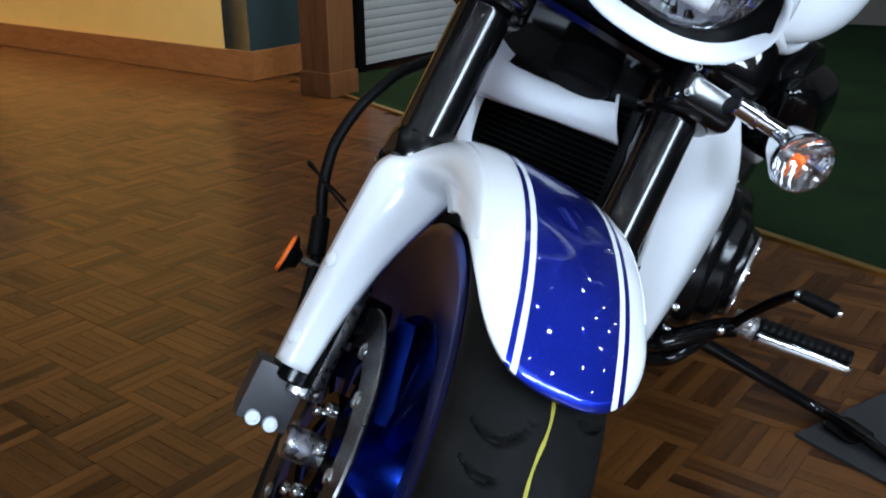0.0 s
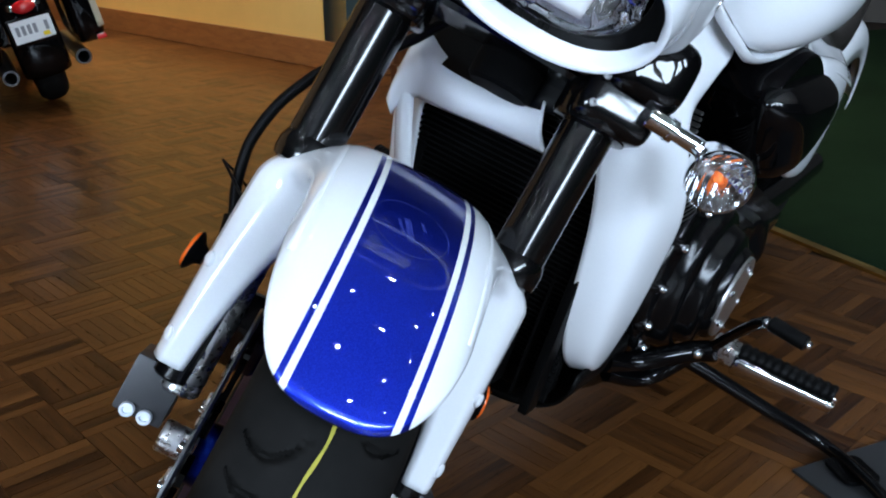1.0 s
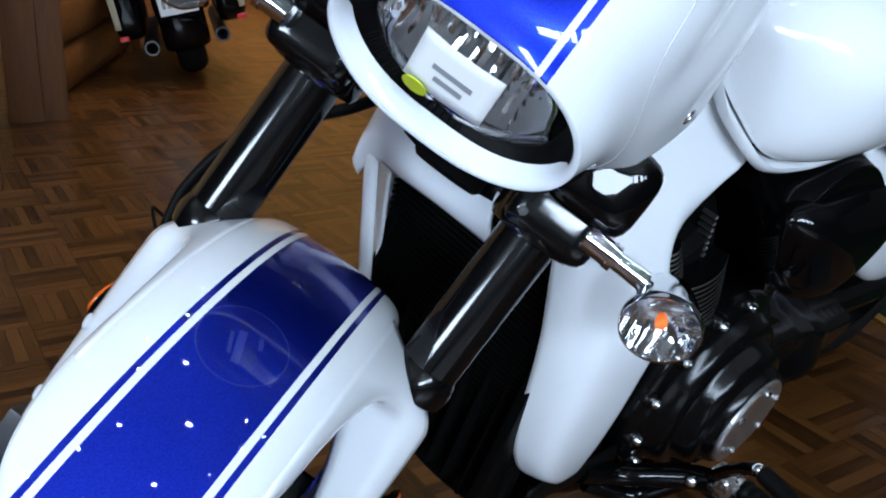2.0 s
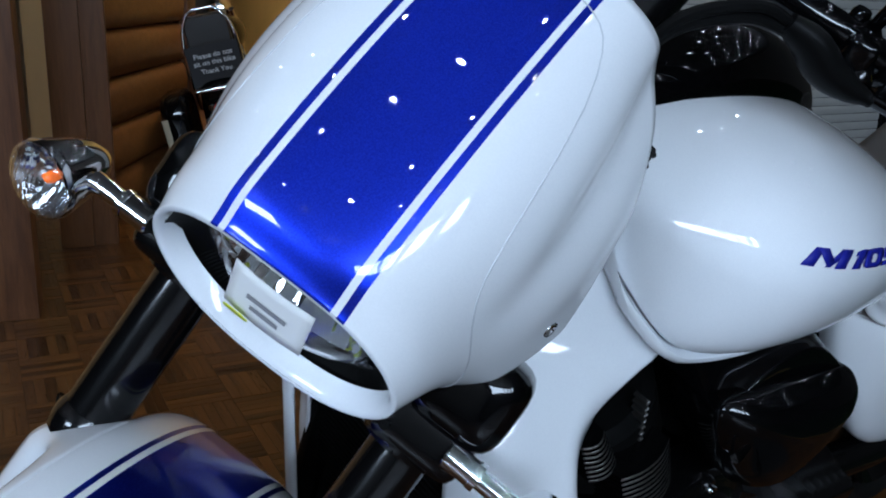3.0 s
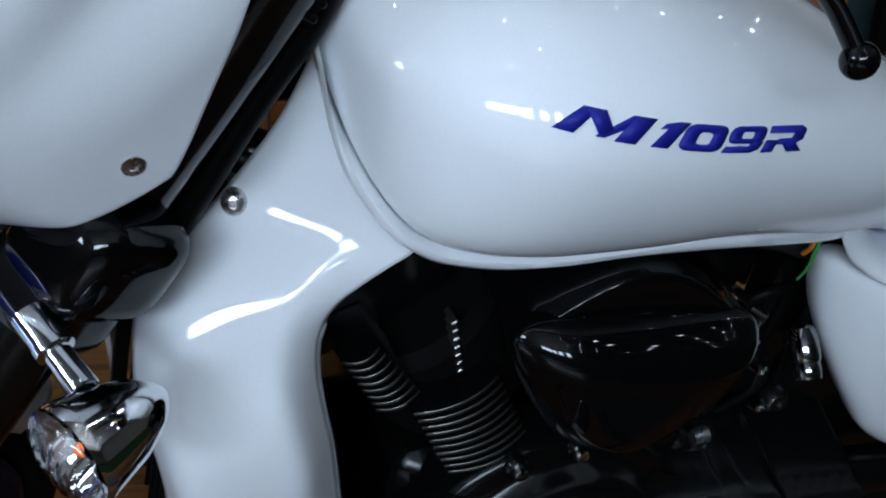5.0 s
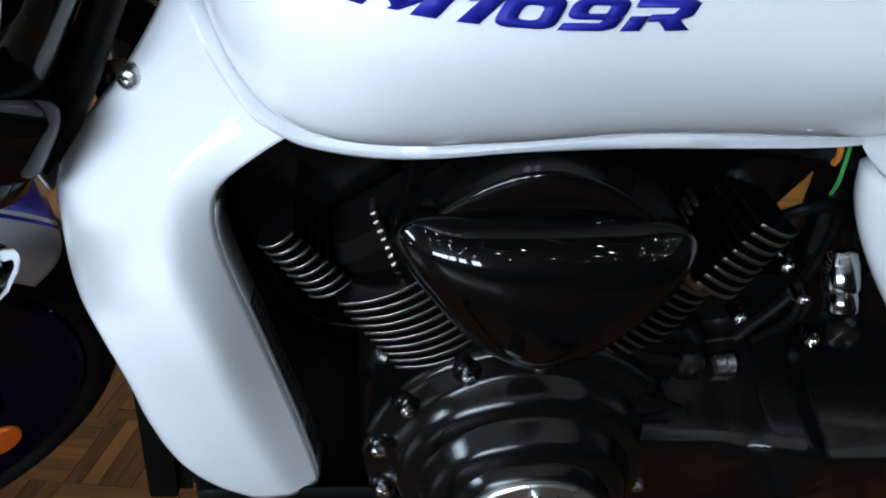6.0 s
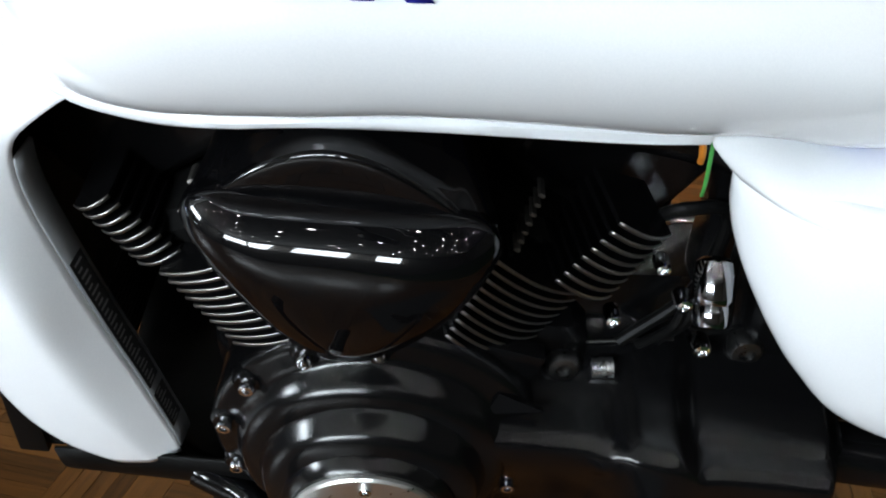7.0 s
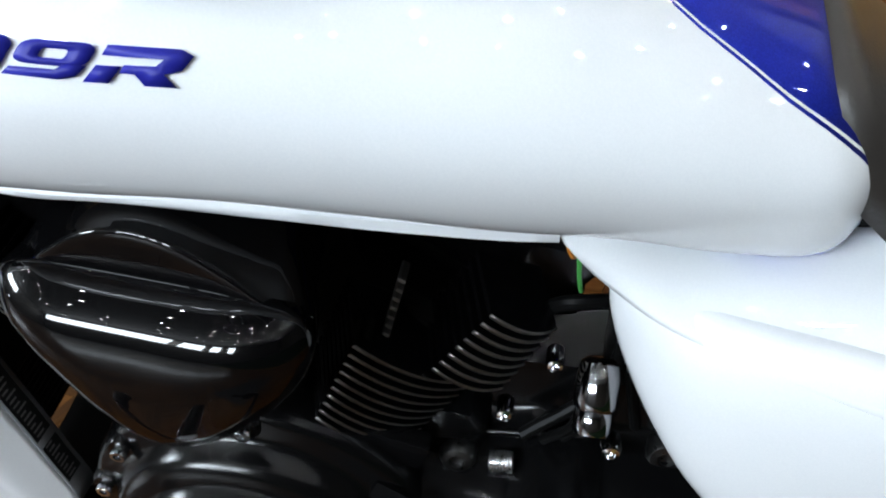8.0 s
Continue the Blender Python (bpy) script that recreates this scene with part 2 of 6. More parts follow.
def tube(bm, points, r, n=10, steps=8, taper=None, flat=1.0):
    line = spline(points, steps) if steps else [Vector(p) for p in points]
    x = None
    rings = []
    for i, p in enumerate(line):
        d = (line[min(i + 1, len(line) - 1)] - line[max(i - 1, 0)]).normalized()
        x = d.orthogonal().normalized() if x is None else (x - d * x.dot(d)).normalized()
        y = d.cross(x)
        rr = r if taper is None else taper(i / (len(line) - 1)) * r
        rings.append([bm.verts.new(p + (x * math.cos(2 * math.pi * k / n) * flat + y * math.sin(2 * math.pi * k / n)) * rr) for k in range(n)])
    for a, b in zip(rings, rings[1:]):
        for k in range(n):
            bm.faces.new((a[k], b[k], b[(k + 1) % n], a[(k + 1) % n]))
    cap(bm, rings[0][::-1])
    cap(bm, rings[-1])


def block(bm, centre, size, turn=None, bevel=0.004, segments=2):
    """A box with rounded edges."""
    made = bmesh.ops.create_cube(bm, size=1.0, matrix=Matrix.Translation(centre) @ (turn or Matrix()) @ Matrix.Diagonal((*size, 1)))
    if bevel:
        edges = list({e for v in made["verts"] for e in v.link_edges})
        bmesh.ops.bevel(bm, geom=edges, offset=bevel, segments=segments, profile=0.7, affect="EDGES")


def plate(bm, outline, origin, ex, ey, depth, bevel=0.0):
    """A flat outline in the plane of ex, ey, given thickness along their normal."""
    ex, ey = Vector(ex).normalized(), Vector(ey).normalized()
    nz = ex.cross(ey)
    o = Vector(origin)
    front = [bm.verts.new(o + ex * x + ey * y) for x, y in outline]
    back = [bm.verts.new(v.co + nz * depth) for v in front]
    f1 = bm.faces.new(front)
    bm.faces.new(back[::-1])
    n = len(front)
    for i in range(n):
        bm.faces.new((front[i], back[i], back[(i + 1) % n], front[(i + 1) % n]))
    if bevel:
        bmesh.ops.bevel(bm, geom=list(f1.edges), offset=bevel, segments=2, profile=0.6, affect="EDGES")


def table(rows):
    """A smooth function of the first column that gives the others."""
    rows = [tuple(r) for r in rows]

    def at(x):
        i = 0
        while i < len(rows) - 2 and x > rows[i + 1][0]:
            i += 1
        a, b = rows[i], rows[i + 1]
        p, q = rows[max(i - 1, 0)], rows[min(i + 2, len(rows) - 1)]
        t = min(max((x - a[0]) / (b[0] - a[0]), 0.0), 1.0)
        h = b[0] - a[0]
        out = []
        for k in range(1, len(a)):
            ma = (b[k] - p[k]) / (b[0] - p[0]) * h
            mb = (q[k] - a[k]) / (q[0] - a[0]) * h
            out.append((2 * t**3 - 3 * t**2 + 1) * a[k] + (t**3 - 2 * t**2 + t) * ma + (-2 * t**3 + 3 * t**2) * b[k] + (t**3 - t**2) * mb)
        return out[0] if len(out) == 1 else out

    return at


def across_of(ob, values):
    """The distance from the middle line, for the paint."""
    at = ob.data.attributes.new("across", "FLOAT", "POINT")
    at.data.foreach_set("value", values)


def bolt_head(bm, place, axis, r=0.006, h=0.005, socket=True):
    a = Vector(axis).normalized()
    p = Vector(place)
    if socket:
        lathe(bm, p, a, [(r, 0), (r, h * 0.8), (r * 0.88, h), (r * 0.55, h), (r * 0.5, h * 0.35), (0, h * 0.35)], 16)
    else:
        lathe(bm, p, a, [(r * 1.25, 0), (r * 1.25, h * 0.25), (r, h * 0.3), (r, h * 0.85), (r * 0.85, h), (0, h)], 6)


def sgn_pow(v, p):
    return math.copysign(abs(v) ** p, v)
# ---------- the motorcycle, built upright with its front axle over x = 0.045, then tilted on its stand ----------
moto = thing("motorcycle", "white cruiser motorcycle with blue stripes leaning on its side stand", "motorcycle", LEAN)
RAKE = radians(31.25)
STEER_AXIS = V(math.sin(RAKE), 0, math.cos(RAKE))
HEAD = V(-0.124, 0, 0)
STEER = Matrix.Translation(HEAD) @ Matrix.Rotation(radians(STEER_DEG), 4, STEER_AXIS) @ Matrix.Translation(-HEAD)
AXLE, WHEEL_R = V(0.045, 0, 0.335), 0.32


def fork_x(z):
    return 0.052 + (z - 0.335) * math.tan(RAKE)


def on_fork(z, side, out=0.0, ahead=0.0):
    """A place on a fork leg's centre line; ahead: square to the leg, to the front."""
    return V(fork_x(z) - ahead * math.cos(RAKE), side * (0.118 + out), z + ahead * math.sin(RAKE))


# --- front wheel ---
def tread_depth(angle, y):
    """Curved slanting grooves, mirrored about the middle of the tyre."""
    k = 15
    a = (angle / (2 * math.pi) * k) + (0.5 if y < 0 else 0.0)
    s = min(max((abs(y) - 0.008) / 0.044, 0.0), 1.0)
    deep = 0.0
    for shift, lo, hi in ((0.0, 0.0, 1.0), (0.22, 0.35, 1.0)):
        if lo < s < hi or s == 0:
            line = 0.55 * s**0.6 - 0.35 * s * s + shift
            gap = abs(((a - line + 0.5) % 1.0) - 0.5) * 2 * math.pi * WHEEL_R / k
            width = 0.0034 * math.sin(math.pi * min(max((s - lo) / (hi - lo), 0.04), 0.97)) ** 0.5
            if gap < width and abs(y) > 0.008:
                deep = max(deep, 0.0065 * (1 - (gap / width) ** 4))
    return deep


def tyre_mesh(radius, half, rim_r, around, centre, treaded=True):
    bm = bmesh.new()
    prof = []
    steps = 90 if treaded else 40
    for i in range(steps + 1):
        a = radians(-118 + 236 * i / steps)
        y = half * sgn_pow(math.sin(a), 0.9)
        drop = (radius - rim_r) * 0.62 * (1 - math.cos(a)) / 1.0
        prof.append((y if abs(a) < radians(90) else half * sgn_pow(math.sin(a), 1.6), radius - min(drop, radius - rim_r)))
    rings = []
    for k in range(around):
        t = 2 * math.pi * k / around
        ring = []
        for y, r in prof:
            rr = r - (tread_depth(t, y) if treaded and r > radius * 0.86 else 0.0)
            ring.append(bm.verts.new(centre + V(math.cos(t) * rr, y, math.sin(t) * rr)))
        rings.append(ring)
    for k in range(around):
        a, b = rings[k], rings[(k + 1) % around]
        for j in range(len(prof) - 1):
            bm.faces.new((a[j], a[j + 1], b[j + 1], b[j]))
    return bm


front_tyre = part("front_tyre", tyre_mesh(WHEEL_R, 0.066, 0.258, 900, AXLE), RUBBER, moto, "black rubber tyre with curved tread grooves", 60, STEER)


def tread_line():
    bm = bmesh.new()
    def f(u, v):
        t = radians(20 + 150 * u)
        y = 0.004 + 0.0035 * math.sin(t * 5.1) + 0.002 * math.sin(t * 23) + (v - 0.5) * (0.0026 + 0.0006 * math.sin(t * 61))
        r = WHEEL_R + 0.0007
        return AXLE + V(math.cos(t) * r, y, math.sin(t) * r)
    grid(bm, f, 160, 1)
    return bm


part("tread_mark", tread_line(), YELLOWLINE, front_tyre, "thin yellow line round the tyre", 60, STEER)


def front_rim():
    bm = bmesh.new()
    lathe(bm, AXLE, (0, 1, 0), [(0.256, -0.063), (0.262, -0.060), (0.260, -0.052), (0.240, -0.046), (0.215, -0.030), (0.208, 0.0), (0.215, 0.030),
                                (0.240, 0.046), (0.260, 0.052), (0.262, 0.060), (0.256, 0.063), (0.248, 0.061), (0.225, 0.058), (0.195, 0.050), (0.168, 0.036), (0.160, 0.0),
                                (0.168, -0.036), (0.195, -0.050), (0.225, -0.058), (0.248, -0.061), (0.256, -0.063)], 96)
    return bm


rim = part("rim", front_rim(), BLUE, moto, "deep blue lacquered cast rim", 50, STEER)


def wheel_hub():
    bm = bmesh.new()
    lathe(bm, AXLE, (0, 1, 0), [(0, -0.075), (0.032, -0.075), (0.034, -0.06), (0.046, -0.055), (0.05, -0.02), (0.05, 0.02), (0.046, 0.055), (0.034, 0.06), (0.032, 0.075), (0, 0.075)], 40)
    return bm


part("hub", wheel_hub(), BLUE, rim, "", 35, STEER)
for k in range(5):
    bm = bmesh.new()
    a0 = radians(72 * k + 20)
    for side in (-1, 1):
        def spoke(u, v, a0=a0, side=side):
            r = 0.042 + 0.165 * u
            spread = radians(side * (4 + 9 * u)) + radians((v - 0.5) * (17 - 9 * u))
            lift = 0.030 * math.cos((v - 0.5) * 2.4) + 0.016 * u
            return AXLE + V(math.cos(a0 + spread) * r, lift, math.sin(a0 + spread) * r)
        grid(bm, spoke, 10, 8)
        def back(u, v, a0=a0, side=side):
            p = spoke(u, v, a0, side)
            return V(p.x, -p.y, p.z)
        grid(bm, back, 10, 8)
    part("spoke", bm, BLUE, rim, "", 40, STEER)


def brake_disc(side):
    bm = bmesh.new()
    y = side * 0.082
    n = 72
    lathe(bm, AXLE + V(0, y - 0.0025, 0), (0, 1, 0), [(0.112, 0), (0.112, 0.005), (0.154, 0.005), (0.155, 0.0025), (0.154, 0), (0.112, 0)], n)
    return bm


def disc_carrier(side):
    bm = bmesh.new()
    lathe(bm, AXLE + V(0, side * 0.080 - 0.003, 0), (0, 1, 0), [(0.035, 0), (0.035, 0.006), (0.062, 0.006), (0.062, 0)], 40)
    return bm


def carrier_arm(side, k):
    bm = bmesh.new()
    a = radians(36 * k)
    d, s = V(math.cos(a), 0, math.sin(a)), V(-math.sin(a), 0, math.cos(a))
    plate(bm, [(-0.010, 0), (0.010, 0), (0.006, 0.058), (-0.006, 0.058)], AXLE + d * 0.058 + V(0, side * 0.080 - 0.003, 0), s, d, -0.006)
    return bm


for side in (-1, 1):
    disc = part("brake_disc", brake_disc(side), DISCSTEEL, moto, "dark drilled steel brake disc", 35, STEER)
    part("disc_carrier", disc_carrier(side), GLOSS, disc, "black carrier", 35, STEER)
    for k in range(10):
        part("carrier_arm", carrier_arm(side, k), GLOSS, disc, "", 35, STEER)
    for k in range(10):
        bm = bmesh.new()
        a = radians(36 * k)
        p = AXLE + V(math.cos(a) * 0.116, side * 0.083, math.sin(a) * 0.116)
        lathe(bm, p, (0, side, 0), [(0.0085, 0), (0.0085, 0.003), (0.007, 0.0045), (0.004, 0.0045), (0.0036, 0.002), (0, 0.002)], 14)
        part("rivet", bm, STEEL, disc, "", 35, STEER)
    for k in range(6):
        bm = bmesh.new()
        a = radians(60 * k + 12)
        bolt_head(bm, AXLE + V(math.cos(a) * 0.048, side * 0.083, math.sin(a) * 0.048), (0, side, 0), 0.007, 0.007)
        part("disc_bolt", bm, CHROME, disc, "", 35, STEER)


# --- fork ---
def fork_leg(side):
    bm = bmesh.new()
    rod(bm, on_fork(0.605, side), on_fork(0.985, side), 0.0285, n=40, edge=0.003)
    lathe(bm, on_fork(0.585, side), STEER_AXIS, [(0.0, 0), (0.0235, 0), (0.031, 0.004), (0.0325, 0.012), (0.0325, 0.022), (0.030, 0.03), (0.0285, 0.033)], 40)
    upper = part("fork_tube", bm, FORKBLACK, moto, "glossy black upper fork tube", 35, STEER)
    bm = bmesh.new()
    rod(bm, on_fork(0.37, side), on_fork(0.60, side), 0.0215, n=32)
    part("stanchion", bm, STEEL, upper, "bare steel inner tube", 35, STEER)
    bm = bmesh.new()
    rod(bm, on_fork(0.378, side, 0.008, -0.004), on_fork(0.47, side, 0.006, -0.002), 0.028, 0.026, n=32)
    turn = Matrix.Rotation(RAKE, 4, "Y")
    lower = part("fork_foot", bm, SATIN, moto, "black cast fork foot", 35, STEER)
    bm = bmesh.new()
    block(bm, V(0.081, side * 0.141, 0.353), (0.056, 0.052, 0.060), turn, 0.004)
    part("axle_clamp", bm, ALLOY, lower, "grey black axle clamp", 35, STEER)
    for dy in (-0.0092, 0.0092):
        bm = bmesh.new()
        bolt_head(bm, V(0.0430, side * (0.142 + dy), 0.3480), (-math.cos(RAKE), 0, math.sin(RAKE)), 0.0076, 0.006)
        part("pinch_bolt", bm, LITBOLT, lower, "bright socket bolt", 35, STEER)
    bm = bmesh.new()
    rod(bm, AXLE + V(0, side * 0.076, 0), AXLE + V(0, side * 0.112, 0), 0.017, n=28)
    part("axle_spacer", bm, STEEL, lower, "", 35, STEER)


for side in (-1, 1):
    fork_leg(side)


def caliper(side):
    bm = bmesh.new()
    turn = Matrix.Rotation(radians(-25), 4, "Y")
    block(bm, AXLE + V(0.125, side * 0.088, 0.055), (0.05, 0.062, 0.115), turn, 0.012, 3)
    block(bm, AXLE + V(0.095, side * 0.115, 0.050), (0.03, 0.012, 0.10), turn, 0.004)
    return bm


for side in (-1, 1):
    part("brake_caliper", caliper(side), SATIN, moto, "black brake caliper", 35, STEER)


# --- front fender: a shell round the wheel with an arm down each fork leg ---
def fender_point(phi, a):
    """phi: angle behind the top of the wheel; a: -1 to 1 across."""
    s = abs(a)
    r = 0.346 + 0.012 * math.sin(max(phi, -0.4) * 0.9)
    y = 0.009 + 0.088 * sgn_pow(math.sin(a * math.pi / 2), 0.92)
    drop = 0.068 * (1 - math.sqrt(max(0.0, 1 - (0.985 * s) ** 3.0)))
    return AXLE + V(math.sin(phi) * (r - drop), y, math.cos(phi) * (r - drop))


def fender_shell():
    bm = bmesh.new()
    def f(u, v):
        a = 2 * v - 1
        front = -0.53 + 0.60 * abs(a) ** 2.6
        return fender_point(front + (0.98 - front) * u, a)
    grid(bm, f, 48, 64)
    return bm


fender = part("front_fender", fender_shell(), [FENDER, DARK], moto, "pearl white fender with a broad blue stripe", 60)
across_of(fender, [v.co.y - 0.004 for v in fender.data.vertices])
fender.data.transform(STEER)
thicken(fender, 0.0035)
fender.modifiers[0].material_offset = 1


bm = bmesh.new()
EMB_PHI = 0.03
def emblem_at(r, t, lift):
    y = r * math.cos(t)
    phi = EMB_PHI + r * math.sin(t) / 0.346
    p = fender_point(phi, 2 / math.pi * math.asin(max(-1, min(1, (abs(y) / 0.088) ** (1 / 0.92)))) * (1 if y > 0 else -1))
    d = (p - AXLE); d.y = 0
    return p + d.normalized() * lift
for r0, r1 in ((0.0338, 0.0350),):
    grid(bm, lambda u, v, r0=r0, r1=r1: emblem_at(r0 + (r1 - r0) * u, 2 * math.pi * v, 0.0006), 1, 64, True)
def emblem_bar(bm, x0, y0, x1, y1, wide):
    d = Vector((x1 - x0, y1 - y0)).normalized()
    def f(u, v):
        x = x0 + (x1 - x0) * u - d.y * wide * (v - 0.5)
        y = y0 + (y1 - y0) * u + d.x * wide * (v - 0.5)
        return emblem_at(math.hypot(x, y), math.atan2(y, x), 0.0006)
    grid(bm, f, 6, 2)


for bar in ((-0.004, -0.018, 0.006, 0.010, 0.0065), (0.004, -0.014, 0.012, 0.004, 0.003), (-0.012, 0.004, -0.007, 0.015, 0.0035)):
    emblem_bar(bm, *bar)
part("round_emblem", bm, material("pale_blue_film", (0.035, 0.055, 0.40), 0.4, 0.6, 1.0), moto, "faint round emblem on the blue stripe", 60, STEER)


def fender_arm(side):
    """A flat tapering blade in front of the fork leg, broad where it leaves the fender's shoulder."""
    bm = bmesh.new()
    # station: height, inner edge, outer edge, how far ahead of the leg
    rows = table([(0, 0.392, 0.120, 0.156, 0.030), (0.25, 0.445, 0.112, 0.156, 0.031), (0.5, 0.505, 0.096, 0.155, 0.032), (0.72, 0.560, 0.072, 0.153, 0.034), (0.86, 0.595, 0.058, 0.150, 0.034), (0.95, 0.618, 0.064, 0.143, 0.026), (1.0, 0.632, 0.060, 0.130, 0.010)])
    ahead = V(-math.cos(RAKE), 0, math.sin(RAKE))
    def f(u, v):
        z, inner, outer, lead = rows(u)
        y = inner + (outer - inner) * v
        roll = 0.022 * max(0.0, (v - 0.62) / 0.38) ** 2.2 + 0.010 * max(0.0, (0.2 - v) / 0.2) ** 2
        return V(fork_x(z), side * y, z) + ahead * (lead - roll)
    def web(u, v):
        # the last third runs over smoothly on to the shoulder of the fender
        if u <= 0.62:
            return f(u / 0.62 * 0.74, v)
        t = (u - 0.62) / 0.38
        p0, p1 = f(0.74, v), fender_point(-0.20 + 0.77 * v, side * 0.66)
        m0 = (f(0.74, v) - f(0.70, v)) / 0.04 * 0.30
        across = fender_point(-0.20 + 0.77 * v, side * 0.62) - fender_point(-0.20 + 0.77 * v, side * 0.70)
        m1 = across.normalized() * 0.10
        p = p0 * (2 * t**3 - 3 * t * t + 1) + m0 * (t**3 - 2 * t * t + t) + p1 * (-2 * t**3 + 3 * t * t) + m1 * (t**3 - t * t)
        out = V(p.x - AXLE.x, 0, p.z - AXLE.z).normalized()
        return p + out * 0.0012
    grid(bm, web, 44, 18)
    return bm


for side in (-1, 1):
    arm = part("fender_arm", fender_arm(side), WHITE, fender, "white fork cover", 60, STEER)
    thicken(arm, 0.003)
    for z in (0.415, 0.485):
        bm = bmesh.new()
        lathe(bm, on_fork(z, side, 0.0335, 0.022), (-math.cos(RAKE) * 0.5, side, math.sin(RAKE) * 0.5), [(0.008, -0.004), (0.0078, 0.0006), (0.0066, 0.0018), (0.004, 0.0027), (0, 0.003)], 18)
        part("arm_button", bm, WHITE, fender, "", 35, STEER)


# --- hose, reflectors, indicators ---
bm = bmesh.new()
tube(bm, [(fork_x(z) + back, y, z) for z, y, back in ((0.37, 0.135, 0.06), (0.43, 0.148, 0.11), (0.458, 0.160, 0.125), (0.482, 0.172, 0.125), (0.508, 0.180, 0.125), (0.532, 0.183, 0.125), (0.568, 0.177, 0.125), (0.598, 0.164, 0.125), (0.625, 0.146, 0.125), (0.68, 0.09, 0.12), (0.74, 0.05, 0.10))], 0.0065, 12)
part("brake_hose", bm, DARK, moto, "black rubber brake hose", 35, STEER)
bm = bmesh.new()
rod(bm, (fork_x(0.430) + 0.112, 0.149, 0.430), (fork_x(0.460) + 0.124, 0.161, 0.460), 0.0105, n=16)
part("hose_joint", bm, DARK, moto, "", 35, STEER)
bm = bmesh.new()
tube(bm, [(fork_x(z) + back, y, z) for z, y, back in ((0.500, 0.140, 0.06), (0.498, 0.172, 0.10), (0.502, 0.196, 0.12), (0.495, 0.198, 0.135), (0.488, 0.180, 0.14), (0.485, 0.145, 0.12))], 0.0018, 6)
part("hose_guide", bm, DARK, moto, "thin black wire hose guide", 35, STEER)
for side in (-1, 1):
    bm = bmesh.new()
    c = V(0.208, side * 0.177, 0.426)
    lathe(bm, c, (0.10, side, 0.04), [(0, -0.014), (0.009, -0.013), (0.013, -0.006), (0.019, -0.003), (0.0225, 0.0), (0.0235, 0.002), (0.0218, 0.002)], 36)
    refl = part("reflector", bm, DARK, moto, "round reflector on a short stalk", 35, STEER)
    bm = bmesh.new()
    lathe(bm, c, (0.10, side, 0.04), [(0.0, -0.001), (0.020, -0.001), (0.0215, 0.001), (0.0215, 0.004), (0.020, 0.006), (0.0, 0.007)], 36)
    part("reflector_lens", bm, ORANGE, refl, "amber lens", 35, STEER)
    bm = bmesh.new()
    rod(bm, c + V(0, -side * 0.008, 0), c + V(0.004, -side * 0.045, 0.0), 0.0045, n=12)
    part("reflector_stalk", bm, STEEL, refl, "", 35, STEER)

IND = V(0.245, 0.242, 0.780)


def indicator(side):
    c = V(IND.x, side * IND.y, IND.z)
    front = V(-1.0, side * 0.10, -0.02).normalized()
    bm = bmesh.new()
    lathe(bm, c, -front, [(0.0335, -0.004), (0.0345, 0.0), (0.0335, 0.004), (0.031, 0.014), (0.027, 0.030), (0.020, 0.047), (0.011, 0.058), (0.004, 0.063), (0, 0.064)], 40)
    body = part("indicator", bm, CHROME, moto, "round chrome indicator with a clear ribbed lens", 40, STEER)
    bm = bmesh.new()
    def dome(u, v):
        r = 0.0335 * math.sin(u * math.pi / 2)
        a = 2 * math.pi * v
        x, y, z = frame_of(front)
        ribs = 0.0008 * math.cos((x * math.cos(a) + y * math.sin(a)).y * r * 900)
        return c + (x * math.cos(a) + y * math.sin(a)) * r + front * (0.012 * math.cos(u * math.pi / 2) + 0.006 + ribs * (1 - u))
    grid(bm, dome, 18, 56, True)
    lens = part("lens", bm, LENS, body, "clear ribbed lens", 80, STEER)
    thicken(lens, 0.0012)
    lens.visible_shadow = False
    bm = bmesh.new()
    def bowl_at(u, v):
        x, y, z = frame_of(front)
        a = 2 * math.pi * v
        r = 0.0325 * (1 - u)
        step = 0.0034 * abs(math.sin((x * math.cos(a) + y * math.sin(a)).y * r * math.pi / 0.0105)) * (1 - u)
        return c + (x * math.cos(a) + y * math.sin(a)) * r + front * (0.003 - 0.024 * math.sin(u * math.pi / 2) + step)
    grid(bm, bowl_at, 16, 64, True)
    part("reflector_bowl", bm, MIRROR, body, "", 30, STEER)
    bm = bmesh.new()
    lathe(bm, c + front * -0.014, front, [(0.0035, 0), (0.0050, 0.004), (0.0054, 0.009), (0.0042, 0.014), (0, 0.016)], 20)
    part("bulb", bm, ORANGE, body, "amber bulb", 60, STEER)
    bm = bmesh.new()
    root = V(IND.x + 0.022, side * 0.150, IND.z + 0.012)
    tip = c - front * 0.022 + V(0, -side * 0.026, 0.010)
    rod(bm, root, root.lerp(tip, 0.45), 0.0115, n=20)
    rod(bm, root.lerp(tip, 0.42), tip, 0.0085, 0.0095, n=20)
    lathe(bm, root.lerp(tip, 0.45), tip - root, [(0.0085, -0.004), (0.0125, -0.003), (0.0125, 0.003), (0.0085, 0.004)], 20)
    part("indicator_stem", bm, CHROME, body, "chrome stem", 35, STEER)


for side in (-1, 1):
    indicator(side)

